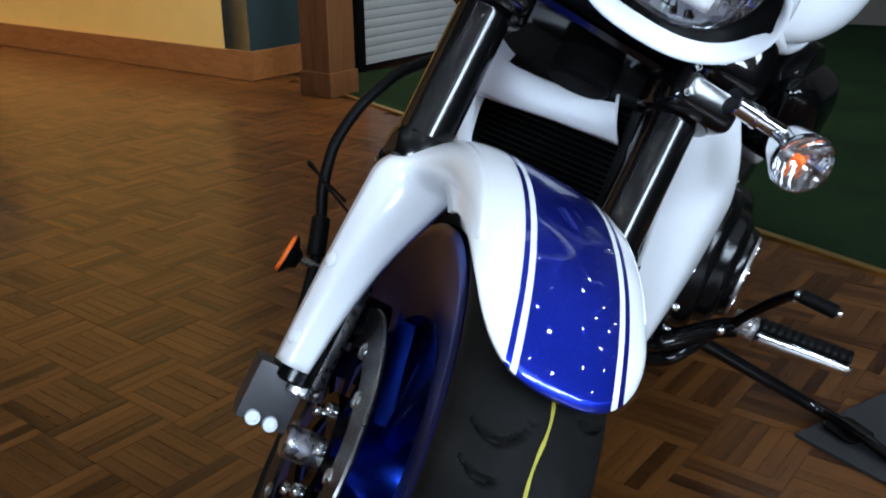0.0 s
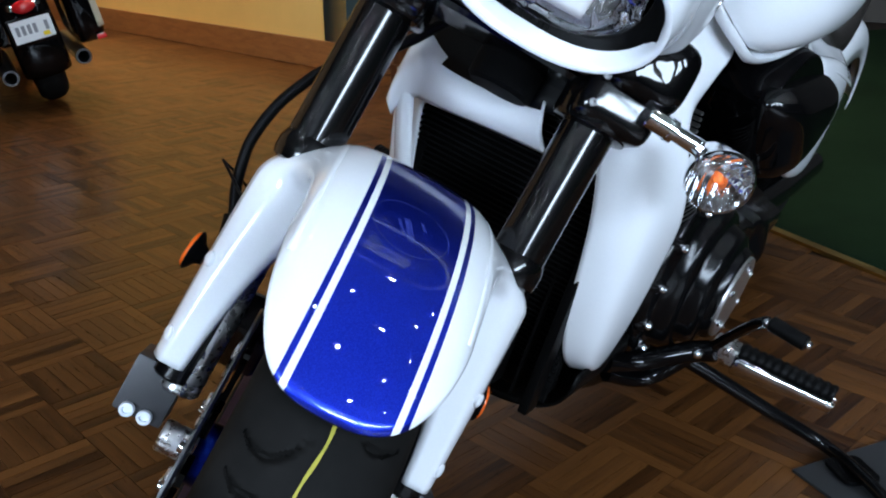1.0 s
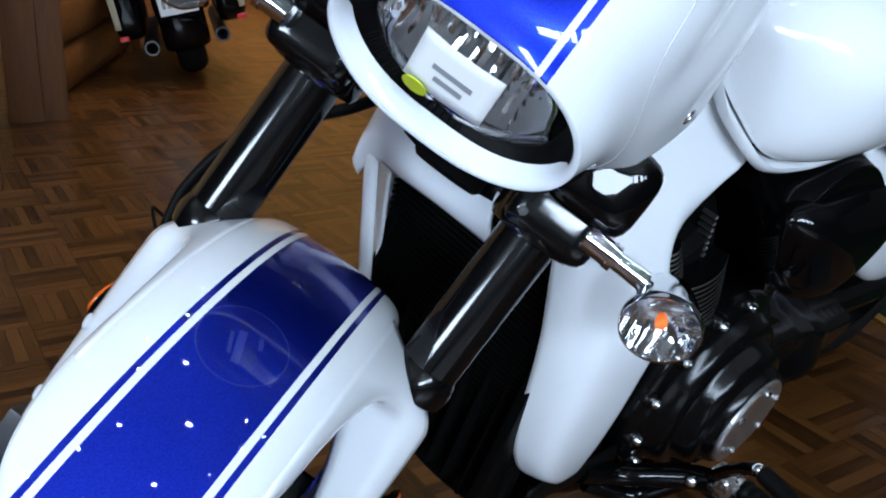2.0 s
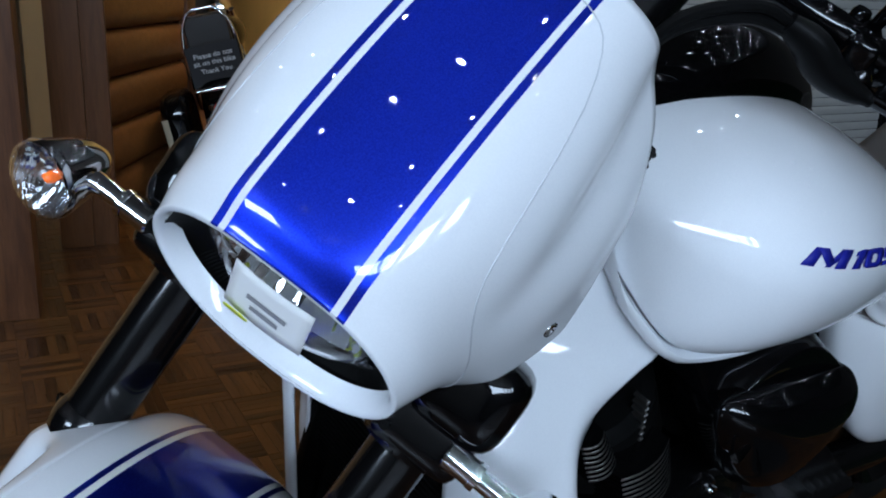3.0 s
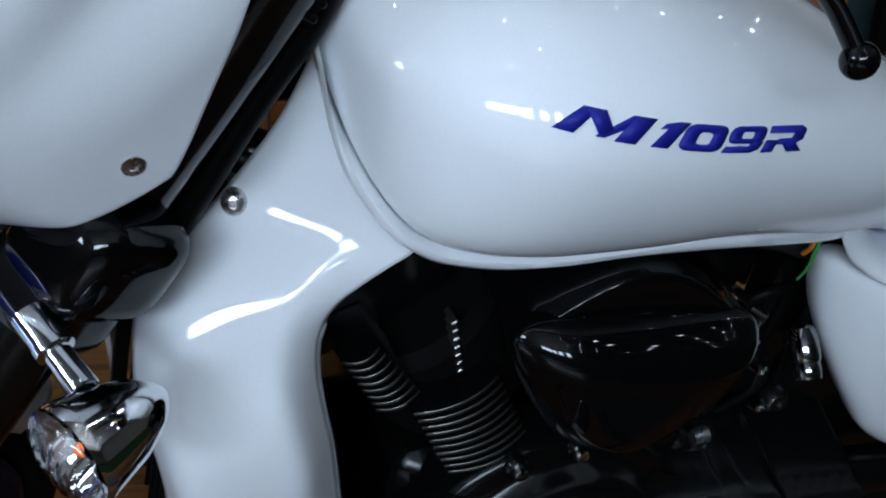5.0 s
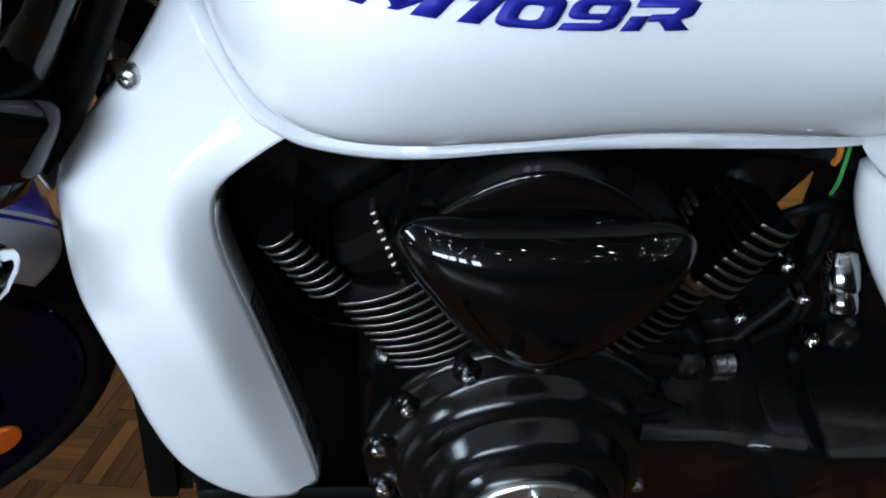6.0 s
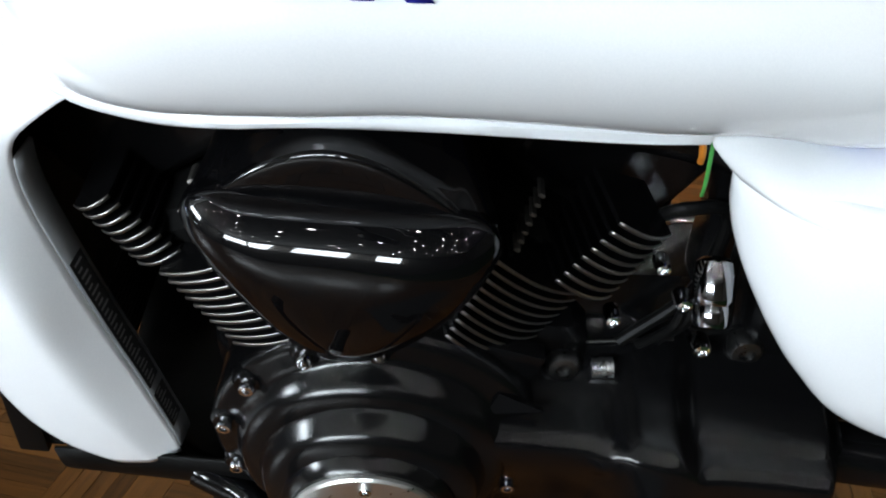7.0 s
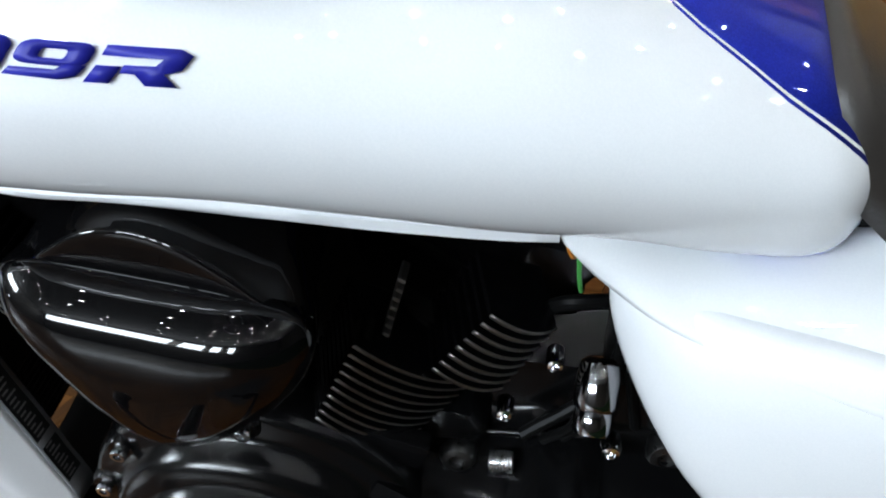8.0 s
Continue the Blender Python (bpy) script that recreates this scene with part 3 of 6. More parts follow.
# --- fork yoke below the lamp ---
bm = bmesh.new()
turn = Matrix.Rotation(RAKE, 4, "Y")
for side in (-1, 1):
    lathe(bm, on_fork(0.735, side), STEER_AXIS, [(0.0285, 0), (0.040, 0.002), (0.043, 0.008), (0.043, 0.052), (0.040, 0.058), (0.0285, 0.06)], 32)
    block(bm, on_fork(0.762, side, 0.008, 0.016), (0.060, 0.086, 0.056), turn, 0.026, 6)
block(bm, V(fork_x(0.765) + 0.035, 0, 0.775), (0.085, 0.20, 0.055), turn, 0.014, 3)
yoke = part("fork_yoke", bm, FORKBLACK, moto, "glossy black lower fork yoke", 35, STEER)
bm = bmesh.new()
def yoke_cover(u, v):
    y = -0.115 + 0.23 * u
    a = radians(-20 + 150 * v)
    wide = 0.060 + 0.02 * math.cos(y * 12)
    c = V(fork_x(0.80) + 0.012 + 0.10 * abs(y), y, 0.805)
    return c + V(-math.cos(a) * wide, 0, math.sin(a) * 0.052)
grid(bm, yoke_cover, 20, 12)
cover = part("yoke_cover", bm, DARK, moto, "glossy black cover under the lamp shell", 50, STEER)
thicken(cover, 0.004)
for side in (-1, 1):
    for z, ahead in ((0.752, 0.0465), (0.777, 0.0465)):
        bm = bmesh.new()
        bolt_head(bm, on_fork(z, side, -0.02, ahead), (-math.cos(RAKE), 0, math.sin(RAKE)), 0.0045, 0.003)
        part("yoke_bolt", bm, SATIN, yoke, "", 35, STEER)

for side in (-1, 1):
    bm = bmesh.new()
    block(bm, V(0.322, side * 0.137, 0.812), (0.086, 0.086, 0.080), Matrix.Rotation(RAKE, 4, "Y"), 0.039, 8)
    part("clamp_cover", bm, GLOSS, yoke, "glossy black domed cover", 60, STEER)

# --- lamp shell ---
NOSE_O, NOSE_D, NOSE_N = V(0.163, 0, 0.936), V(0.788, 0, 0.616), V(-0.616, 0, 0.788)
nose_size = table([(-0.07, 0.088, 0.130), (-0.03, 0.104, 0.146), (0.0, 0.116, 0.156), (0.06, 0.149, 0.175), (0.12, 0.166, 0.182), (0.2, 0.170, 0.186), (0.28, 0.158, 0.184), (0.36, 0.147, 0.186)])


nose_end = table([(0, 0.297), (0.22, 0.296), (0.33, 0.284), (0.43, 0.265), (0.54, 0.229), (0.65, 0.194), (0.76, 0.160), (0.88, 0.125), (1.0, 0.085)])


def nose_point(u, a, out=0.0):
    """a: 0 at the crown, positive round the left side, pi under the chin."""
    low = (1 - math.cos(a)) / 2
    start = -0.042 * low**1.2
    end = nose_end(low)
    sx = start + (end - start) * u
    wide, deep = nose_size(sx)
    crown = 0.015 * math.sin(math.pi * min(max((sx + 0.02) / 0.34, 0), 1))
    k = min(max((sx + 0.03) / 0.09, 0.0), 1.0)
    k = k * k * (3 - 2 * k)
    oval = math.sqrt(max(0.0, 1 - (2 * low - 1) ** 2)) ** 0.78
    flare = min(low / 0.9, 1.0) ** 0.26 * (math.sqrt(max(0.0, 1 - ((low - 0.9) / 0.1) ** 2)) ** 0.7 if low > 0.9 else 1.0)
    crease = (0.062 * math.exp(-((low - 0.30 - 0.5 * (0.28 - sx)) / 0.10) ** 2) - 0.018 * math.exp(-((low - 0.55 - 0.4 * (0.28 - sx)) / 0.09) ** 2)) * min(max((sx - 0.05) / 0.14, 0), 1)
    y = (wide + out) * (oval + (flare - oval) * k - crease)
    n = crown - deep * low + out * math.cos(a)
    lip = 0.016 * math.exp(-((sx - start) / 0.018) ** 2)
    n -= lip * math.cos(a) * 0.55
    y *= 1 - lip * 1.1
    return NOSE_O + NOSE_D * sx + NOSE_N * n + V(0, math.copysign(y, -a), 0)


def nose_shell():
    bm = bmesh.new()
    grid(bm, lambda u, v: nose_point(u**1.25, 2 * math.pi * v - math.pi), 56, 160, True)
    return bm


nose = part("headlight_shell", nose_shell(), [NOSE, DARK], moto, "pearl white headlight shell with a broad blue stripe", 60)
across_of(nose, [abs(v.co.y) + 5 * max(0.0, -NOSE_N.dot(v.co - NOSE_O) - 0.03) for v in nose.data.vertices])
nose.data.transform(STEER)
thicken(nose, 0.004)
nose.modifiers[0].material_offset = 1


def nose_lip():
    """The inner roll of the mouth."""
    bm = bmesh.new()
    def f(u, v):
        a = 2 * math.pi * v - math.pi
        p = nose_point(0.0, a)
        c = NOSE_O + NOSE_D * 0.0 + NOSE_N * -0.066
        inward = (c - p).normalized()
        t = u * math.pi * 0.5
        return p + inward * (0.009 * math.sin(t)) + NOSE_D * (0.016 * (1 - math.cos(t)) - 0.003 * math.sin(2 * t))
    grid(bm, f, 8, 96, True)
    return bm


part("shell_lip", nose_lip(), WHITE, nose, "", 60, STEER)


def lamp_ring(u, inset):
    return [NOSE_O + NOSE_D * u + NOSE_N * (-0.076 + 0.058 * (1 - inset) * sgn_pow(math.cos(a), 0.8)) + V(0, -(0.089 * (1 - inset)) * sgn_pow(math.sin(a), 0.8), 0) + NOSE_D * (-0.042 * (1 - math.cos(a)) / 2)
            for a in (2 * math.pi * k / 128 for k in range(128))]


def ring_sheet(bm, rings):
    made = [[bm.verts.new(p) for p in r] for r in rings]
    for a, b in zip(made, made[1:]):
        for k in range(len(a)):
            bm.faces.new((a[k], b[k], b[(k + 1) % len(a)], a[(k + 1) % len(a)]))
    return made


bm = bmesh.new()
ring_sheet(bm, [lamp_ring(0.008, -0.11), lamp_ring(0.014, -0.09), lamp_ring(0.028, 0.02), lamp_ring(0.034, 0.10), lamp_ring(0.040, 0.14)])
part("lamp_surround", bm, DARK, nose, "black bezel inside the mouth", 60, STEER)
bm = bmesh.new()
def flutes(u, inset):
    """Upright flutes across the bowl."""
    return [p + NOSE_D * (0.008 * (1 - inset) * abs(math.sin(math.pi * p.y / 0.017))) for p in lamp_ring(u, inset)]


rings = ring_sheet(bm, [lamp_ring(0.036, 0.11)] + [flutes(0.040 + 0.060 * (k / 9) ** 0.8, 0.14 + 0.058 * k) for k in range(10)] + [lamp_ring(0.100, 0.75)])
cap(bm, rings[-1])
bowl = part("headlight", bm, MIRROR, nose, "bright fluted headlight reflector behind clear glass", 30, STEER)
bm = bmesh.new()
for k in range(9):
    y = -0.056 + 0.014 * k
    block(bm, NOSE_O + NOSE_D * 0.045 + NOSE_N * -0.085 + V(0, y, 0), (0.03, 0.004, 0.034), Matrix.Rotation(radians(-38), 4, "Y"), 0.001, 1)
part("reflector_ribs", bm, CHROME, bowl, "", 35, STEER)
bm = bmesh.new()
rings = ring_sheet(bm, [lamp_ring(0.034, 0.09), lamp_ring(0.026, 0.35), lamp_ring(0.021, 0.68)])
cap(bm, rings[-1])
glass = part("glass", bm, LENS, bowl, "clear headlight glass", 60, STEER)
thicken(glass, 0.003)
glass.visible_shadow = False
bm = bmesh.new()
rod(bm, NOSE_O + NOSE_D * 0.09 + NOSE_N * -0.060, NOSE_O + NOSE_D * 0.035 + NOSE_N * -0.060, 0.009, n=18)
part("bulb_cap", bm, CHROME, bowl, "", 35, STEER)


bm = bmesh.new()
outer_ring, inner_ring = lamp_ring(0.013, -0.08), lamp_ring(0.032, 0.09)
for k in range(26):
    t = 61.0 + 24.0 * k / 25
    i, w = int(t), t - int(t)
    a, b = outer_ring[i].lerp(outer_ring[i + 1], w), inner_ring[i].lerp(inner_ring[i + 1], w)
    tube(bm, [a, b], 0.0009, 5, 0)
part("bezel_ribs", bm, DARK, nose, "fine ribs on the black bezel", 35, STEER)


def lamp_sticker():
    bm = bmesh.new()
    def f(u, v):
        y = 0.034 - 0.066 * u
        n = -0.040 - 0.036 * v
        return NOSE_O + NOSE_D * (-0.004 - 0.022 * v - 0.002 * math.cos((u - 0.5) * 3)) + NOSE_N * n + V(0, y, 0)
    grid(bm, f, 8, 5)
    return bm


sticker = part("lamp_sticker", lamp_sticker(), PAPER, moto, "white paper label stuck on the headlight glass", 60, STEER)
thicken(sticker, 0.0006)
for k, (u0, wide) in enumerate(((0.25, 0.5), (0.32, 0.36))):
    bm = bmesh.new()
    for v0 in (0.42 + 0.2 * k,):
        def bar(u, v, v0=v0, u0=u0, wide=wide):
            y = 0.034 - 0.066 * (u0 + wide * u)
            vv = v0 + 0.10 * v
            return NOSE_O + NOSE_D * (-0.0075 - 0.022 * vv) + NOSE_N * (-0.040 - 0.036 * vv + 0.0005) + V(0, y, 0)
        grid(bm, bar, 6, 1)
    part("sticker_print", bm, GREYMARK, sticker, "", 60, STEER)
bm = bmesh.new()
lathe(bm, NOSE_O + NOSE_D * -0.029 + NOSE_N * -0.078 + V(0, 0.022, 0), -NOSE_D, [(0.0105, 0), (0.0105, 0.0008), (0, 0.0008)], 24)
part("yellow_dot", bm, material("lime_yellow_paper", (0.65, 0.75, 0.01), 0.6), sticker, "round lime yellow sticker", 35, STEER)


def shell_seam():
    """The fine joint line across the lamp shell."""
    bm = bmesh.new()
    pts = []
    seam_at = table([(0.0, 0.272), (0.12, 0.266), (0.20, 0.252), (0.26, 0.218), (0.31, 0.163), (0.36, 0.115), (0.44, 0.078), (0.56, 0.058), (0.74, 0.042), (0.95, 0.022)])
    for k in range(81):
        a = radians(-140 + 280 * k / 80)
        low = (1 - math.cos(a)) / 2
        start = -0.042 * low**1.2
        end = nose_end(low)
        pts.append(nose_point((seam_at(math.sqrt(low)) - start) / (end - start), a, 0.0002))
    tube(bm, pts, 0.0006, 5, 0)
    return bm


part("shell_joint", shell_seam(), SEAM, nose, "", 60, STEER)
for side in (-1, 1):
    bm = bmesh.new()
    u0, a0 = 0.747, -side * radians(124)
    p = nose_point(u0, a0)
    ax = (nose_point(u0 + 0.02, a0) - nose_point(u0 - 0.02, a0)).cross(nose_point(u0, a0 + 0.03) - nose_point(u0, a0 - 0.03)).normalized()
    if ax.y * side < 0:
        ax = -ax
    lathe(bm, p, ax, [(0.0075, -0.001), (0.007, 0.0008), (0.006, 0.0012), (0.003, 0.0012), (0.0026, 0.0002), (0, 0.0002)], 28)
    part("shell_screw", bm, STEEL, nose, "screw in a dimple", 50, STEER)

# --- handlebar: a straight bar on two long risers ---
BAR_X, BAR_Z = 0.617, 1.125
HAND_LINE = [(0.617, 0.18, 1.125), (0.621, 0.215, 1.124), (0.632, 0.253, 1.1205), (0.652, 0.2965, 1.1165), (0.685, 0.365, 1.1105), (0.717, 0.432, 1.106)]
bm = bmesh.new()
tube(bm, [(x, -y, z) for x, y, z in HAND_LINE[::-1]] + [(BAR_X, -0.06, BAR_Z), (BAR_X, 0.06, BAR_Z)] + HAND_LINE, 0.0150, 20)
part("handlebar", bm, GLOSS, moto, "glossy black straight handlebar", 35, STEER)
for side in (-1, 1):
    bm = bmesh.new()
    tube(bm, [(0.495, side * 0.055, 0.985), (0.53, side * 0.058, 1.04), (0.585, side * 0.062, 1.095), (BAR_X, side * 0.064, BAR_Z)], 0.025, 18)
    lathe(bm, V(BAR_X, side * 0.064 - 0.022, BAR_Z), (0, 1, 0), [(0.015, 0), (0.028, 0.001), (0.030, 0.006), (0.030, 0.038), (0.028, 0.043), (0.015, 0.044)], 24)
    part("bar_riser", bm, SATIN, moto, "black handlebar riser", 35, STEER)
for side in (-1, 1):
    bm = bmesh.new()
    tube(bm, [(x, side * y, z) for x, y, z in HAND_LINE[3:]], 0.0185, 20, 6)
    grip = part("grip", bm, DARK, moto, "black rubber grip", 35, STEER)
    bm = bmesh.new()
    inner, outer = V(0.6305, side * 0.249, 1.121), V(0.653, side * 0.2985, 1.1165)
    along = (outer - inner).normalized()
    lathe(bm, inner, along, [(0.0155, 0.0), (0.0215, 0.001), (0.0235, 0.004), (0.0235, 0.048), (0.0215, 0.052), (0.0185, 0.053)], 32)
    lathe(bm, inner + along * 0.024 + V(0.006, 0, 0.017), along, [(0.0, 0.0), (0.013, 0.001), (0.016, 0.005), (0.016, 0.027), (0.013, 0.031), (0.0, 0.032)], 24)
    block(bm, inner + along * 0.030 + V(-0.010, 0, -0.017), (0.030, 0.042, 0.026), along.to_track_quat("Y", "Z").to_matrix().to_4x4(), 0.009, 3)
    switch = part("switch_housing", bm, SATIN, moto, "black handlebar switch housing", 50, STEER)
    if side < 0:
        bm = bmesh.new()
        face = V(-0.80, -0.42, 0.42).normalized()
        ex = (along - face * along.dot(face)).normalized()
        plate(bm, [(-0.0105, -0.0025), (-0.008, -0.005), (0.0055, -0.0053), (0.0075, -0.003), (0.0068, 0.003), (0.0015, 0.0075), (-0.0025, 0.0068), (-0.009, 0.001)], V(0.6375, -0.2785, 1.1165) + face * 0.0275, ex, ex.cross(face), 0.012, 0.0018)
        part("switch_button", bm, YELLOW, switch, "yellow push button", 35, STEER)
        bm = bmesh.new()
        bolt_head(bm, V(0.6345, -0.3030, 1.1240), (-0.8, -0.3, 0.4), 0.0035, 0.004)
        part("housing_screw", bm, CHROME, switch, "", 35, STEER)
    bm = bmesh.new()
    tube(bm, [(0.576, side * 0.165, 1.117), (0.584, side * 0.190, 1.111), (0.592, side * 0.214, 1.098), (0.597, side * 0.238, 1.094), (0.600, side * 0.262, 1.095)], 0.0175, 16, 6, taper=lambda t: 0.42 + 0.68 * math.sin(math.pi * min(0.08 + t * 0.98, 1.0)) ** 0.8, flat=0.8)
    part("lever_boot", bm, DARK, moto, "black rubber boot over the lever joint", 40, STEER)
    bm = bmesh.new()
    tube(bm, [(0.600, side * 0.258, 1.096), (0.608, side * 0.288, 1.096), (0.617, side * 0.318, 1.096), (0.627, side * 0.357, 1.086), (0.633, side * 0.388, 1.068)], 0.0085, 12, 6, flat=0.6)
    bmesh.ops.create_uvsphere(bm, u_segments=18, v_segments=12, radius=0.0115, matrix=Matrix.Translation((0.633, side * 0.393, 1.065)))
    part("lever", bm, GLOSS, moto, "black hand lever with a ball end", 35, STEER)
    bm = bmesh.new()
    block(bm, V(0.617, side * 0.229, 1.118), (0.040, 0.028, 0.034), None, 0.011, 4)
    rod(bm, V(0.600, side * 0.245, 1.098), V(0.622, side * 0.230, 1.120), 0.012, n=20, edge=0.003)
    lathe(bm, V(0.631, side * 0.226, 1.120), (-0.3, 0, 1), [(0.012, 0), (0.012, 0.016), (0.008, 0.021), (0, 0.021)], 18)
    lathe(bm, V(0.640, side * 0.212, 1.120), (-0.1, 0, 1), [(0.009, 0), (0.009, 0.022), (0.007, 0.026), (0, 0.026)], 16)
    part("lever_perch", bm, GLOSS, moto, "black mirror and lever clamp", 50, STEER)
    bm = bmesh.new()
    tube(bm, [(0.628, side * 0.2255, 1.132), (0.605, side * 0.2270, 1.172), (0.583, side * 0.2285, 1.196), (0.566, side * 0.234, 1.2095), (0.558, side * 0.246, 1.220), (0.552, side * 0.268, 1.230), (0.530, side * 0.36, 1.252)], 0.0062, 12, 8)
    stalk = part("mirror_stalk", bm, GLOSS, moto, "thin bent black mirror stalk", 35, STEER)
    bm = bmesh.new()
    lathe(bm, V(0.522, side * 0.40, 1.262), V(-1, -side * 0.1, 0.1), [(0, 0.028), (0.03, 0.026), (0.05, 0.016), (0.058, 0.0), (0.055, -0.006), (0, -0.006)], 32)
    part("mirror_shell", bm, GLOSS, stalk, "", 35, STEER)
for k, dz in enumerate((0.0, 0.011)):
    bm = bmesh.new()
    tube(bm, [(0.47, -0.078, 0.985 - dz), (0.50, -0.083, 1.047 - dz), (0.515, -0.090, 1.080 - dz), (0.53, -0.1035, 1.0988 - dz), (0.55, -0.127, 1.1148 - dz), (0.565, -0.147, 1.121 - dz), (0.580, -0.172, 1.116 - 0.5 * dz)], 0.0058, 10)
    part("cable", bm, DARK, moto, "black control cable", 35, STEER)
# dash behind the lamp shell, cables to the left hand
bm = bmesh.new()
def dash(u, v):
    a = math.pi * v
    c = V(0.36 + 0.235 * u, 0, 0.955 + 0.055 * u)
    r = 0.118 - 0.035 * u * u
    return c + V(0, math.cos(a) * r, math.sin(a) ** 0.8 * (0.115 - 0.06 * u))
vs = grid(bm, dash, 12, 28)
cap(bm, vs[-1])
part("instrument_cowl", bm, GLOSS, moto, "black cowl behind the headlight shell", 60, STEER)
bm = bmesh.new()
block(bm, V(0.40, -0.085, 0.93), (0.085, 0.05, 0.075), Matrix.Rotation(RAKE, 4, "Y"), 0.008, 2)
part("fork_switch_box", bm, DARK, moto, "black box beside the fork head", 35, STEER)
# --- fuel tank ---
# station: x, half width, height of the widest line, top, lower edge, half width of the lower edge
tank_at = table([(0.535, 0.075, 0.898, 0.925, 0.886, 0.072), (0.552, 0.140, 0.890, 0.944, 0.836, 0.130), (0.58, 0.182, 0.880, 0.960, 0.797, 0.164), (0.61, 0.216, 0.874, 0.970, 0.780, 0.175), (0.66, 0.244, 0.870, 0.980, 0.776, 0.181),
                 (0.74, 0.252, 0.868, 0.982, 0.785, 0.196), (0.82, 0.244, 0.858, 0.972, 0.787, 0.196), (0.90, 0.231, 0.842, 0.950, 0.771, 0.174), (0.98, 0.214, 0.824, 0.920, 0.750, 0.147), (1.04, 0.196, 0.808, 0.894, 0.743, 0.141),
                 (1.12, 0.168, 0.782, 0.858, 0.711, 0.104), (1.18, 0.138, 0.764, 0.826, 0.700, 0.088), (1.214, 0.080, 0.752, 0.790, 0.703, 0.066)])


def tank_point(x, a, out=0.0):
    """a: 0 on the spine, 1 at the lower edge of the left side, -1 of the right side."""
    wide, mid, top, low, foot = tank_at(x)
    s = abs(a)
    if s < 0.62:
        t = s / 0.62 * math.pi / 2
        y, z = wide * sgn_pow(math.sin(t), 0.93), mid + (top - mid) * sgn_pow(math.cos(t), 0.98)
    else:
        t = (s - 0.62) / 0.38
        y, z = wide - (wide - foot) * t**1.9, mid - (mid - low) * math.sin(t * math.pi / 2) ** 1.15
    return V(x, math.copysign(y + out, -a), z)


def tank_shell():
    bm = bmesh.new()
    grid(bm, lambda u, v: tank_point(0.535 + 0.679 * (0.5 - 0.5 * math.cos(math.pi * u)), 2 * v - 1), 60, 72)
    return bm


tank = part("fuel_tank", tank_shell(), TANK, moto, "rounded pearl white fuel tank with a model badge", 60)
band_at = table([(0.5, -0.05), (0.90, -0.05), (0.97, 0.02), (1.03, 0.088), (1.06, 0.114), (1.10, 0.126), (1.14, 0.132), (1.18, 0.128), (1.22, 0.10)])
across_of(tank, [max(abs(v.co.y) - band_at(v.co.x) + 0.0715, 0.0) for v in tank.data.vertices])


# outer edge of the seam: x, half width, height
flange_at = table([(0.530, 0.085, 0.905), (0.533, 0.114, 0.880), (0.538, 0.128, 0.850), (0.548, 0.144, 0.820), (0.574, 0.171, 0.789), (0.60, 0.180, 0.772), (0.62, 0.183, 0.765), (0.66, 0.190, 0.762), (0.70, 0.196, 0.764), (0.74, 0.201, 0.770), (0.78, 0.206, 0.776),
                   (0.82, 0.208, 0.780), (0.86, 0.205, 0.779), (0.90, 0.1975, 0.772), (0.94, 0.187, 0.763), (0.98, 0.1755, 0.754), (1.012, 0.166, 0.748)])


def tank_flange():
    """The rolled seam round the tank's lower edge, upright in front and a level shelf behind."""
    bm = bmesh.new()
    for side in (-1, 1):
        rings = []
        for k in range(97):
            x = 0.530 + 0.482 * (k / 96) ** 1.6
            wide, high = flange_at(x)
            edge = V(x, side * wide, high)
            root = tank_point(max(x, 0.537), -side * 1.0)
            root.y -= side * 0.006
            out = edge - root
            drop = V(0, 0, -1) - out.normalized() * out.normalized().z * -1
            under = drop.normalized() if drop.length > 1e-3 else V(0, 0, -1)
            rings.append([bm.verts.new(p) for p in (root, root.lerp(edge, 0.45) - under * 0.003, root.lerp(edge, 0.85) - under * 0.004, edge - under * 0.001, edge + under * 0.006, edge + under * 0.009 - out * 0.12, root + under * 0.006)])
        for a, b in zip(rings, rings[1:]):
            for j in range(7):
                bm.faces.new((a[j], b[j], b[(j + 1) % 7], a[(j + 1) % 7]))
        cap(bm, rings[-1])
    return bm


part("tank_seam", tank_flange(), WHITE, tank, "white rolled seam", 50)


def badge_solid(bm, loops, to_world, lift=0.0009):
    """Fills an outline with an optional hole by a strip of quads between the two loops."""
    outer = loops[0]
    if len(loops) == 1:
        vs = [bm.verts.new(to_world(x, y, lift)) for x, y in outer]
        f = bm.faces.new(vs)
        bmesh.ops.triangulate(bm, faces=[f])
    else:
        inner = loops[1]
        a = [bm.verts.new(to_world(x, y, lift)) for x, y in outer]
        b = [bm.verts.new(to_world(x, y, lift)) for x, y in inner]
        for i in range(len(a)):
            j = (i + 1) % len(a)
            bm.faces.new((a[i], a[j], b[j], b[i]))


def rounded_box(x0, y0, x1, y1, r, n=4):
    pts = []
    for cx, cy, a0 in ((x1 - r, y1 - r, 0), (x0 + r, y1 - r, 90), (x0 + r, y0 + r, 180), (x1 - r, y0 + r, 270)):
        for k in range(n + 1):
            a = radians(a0 + 90 * k / n)
            pts.append((cx + r * math.cos(a), cy + r * math.sin(a)))
    return pts


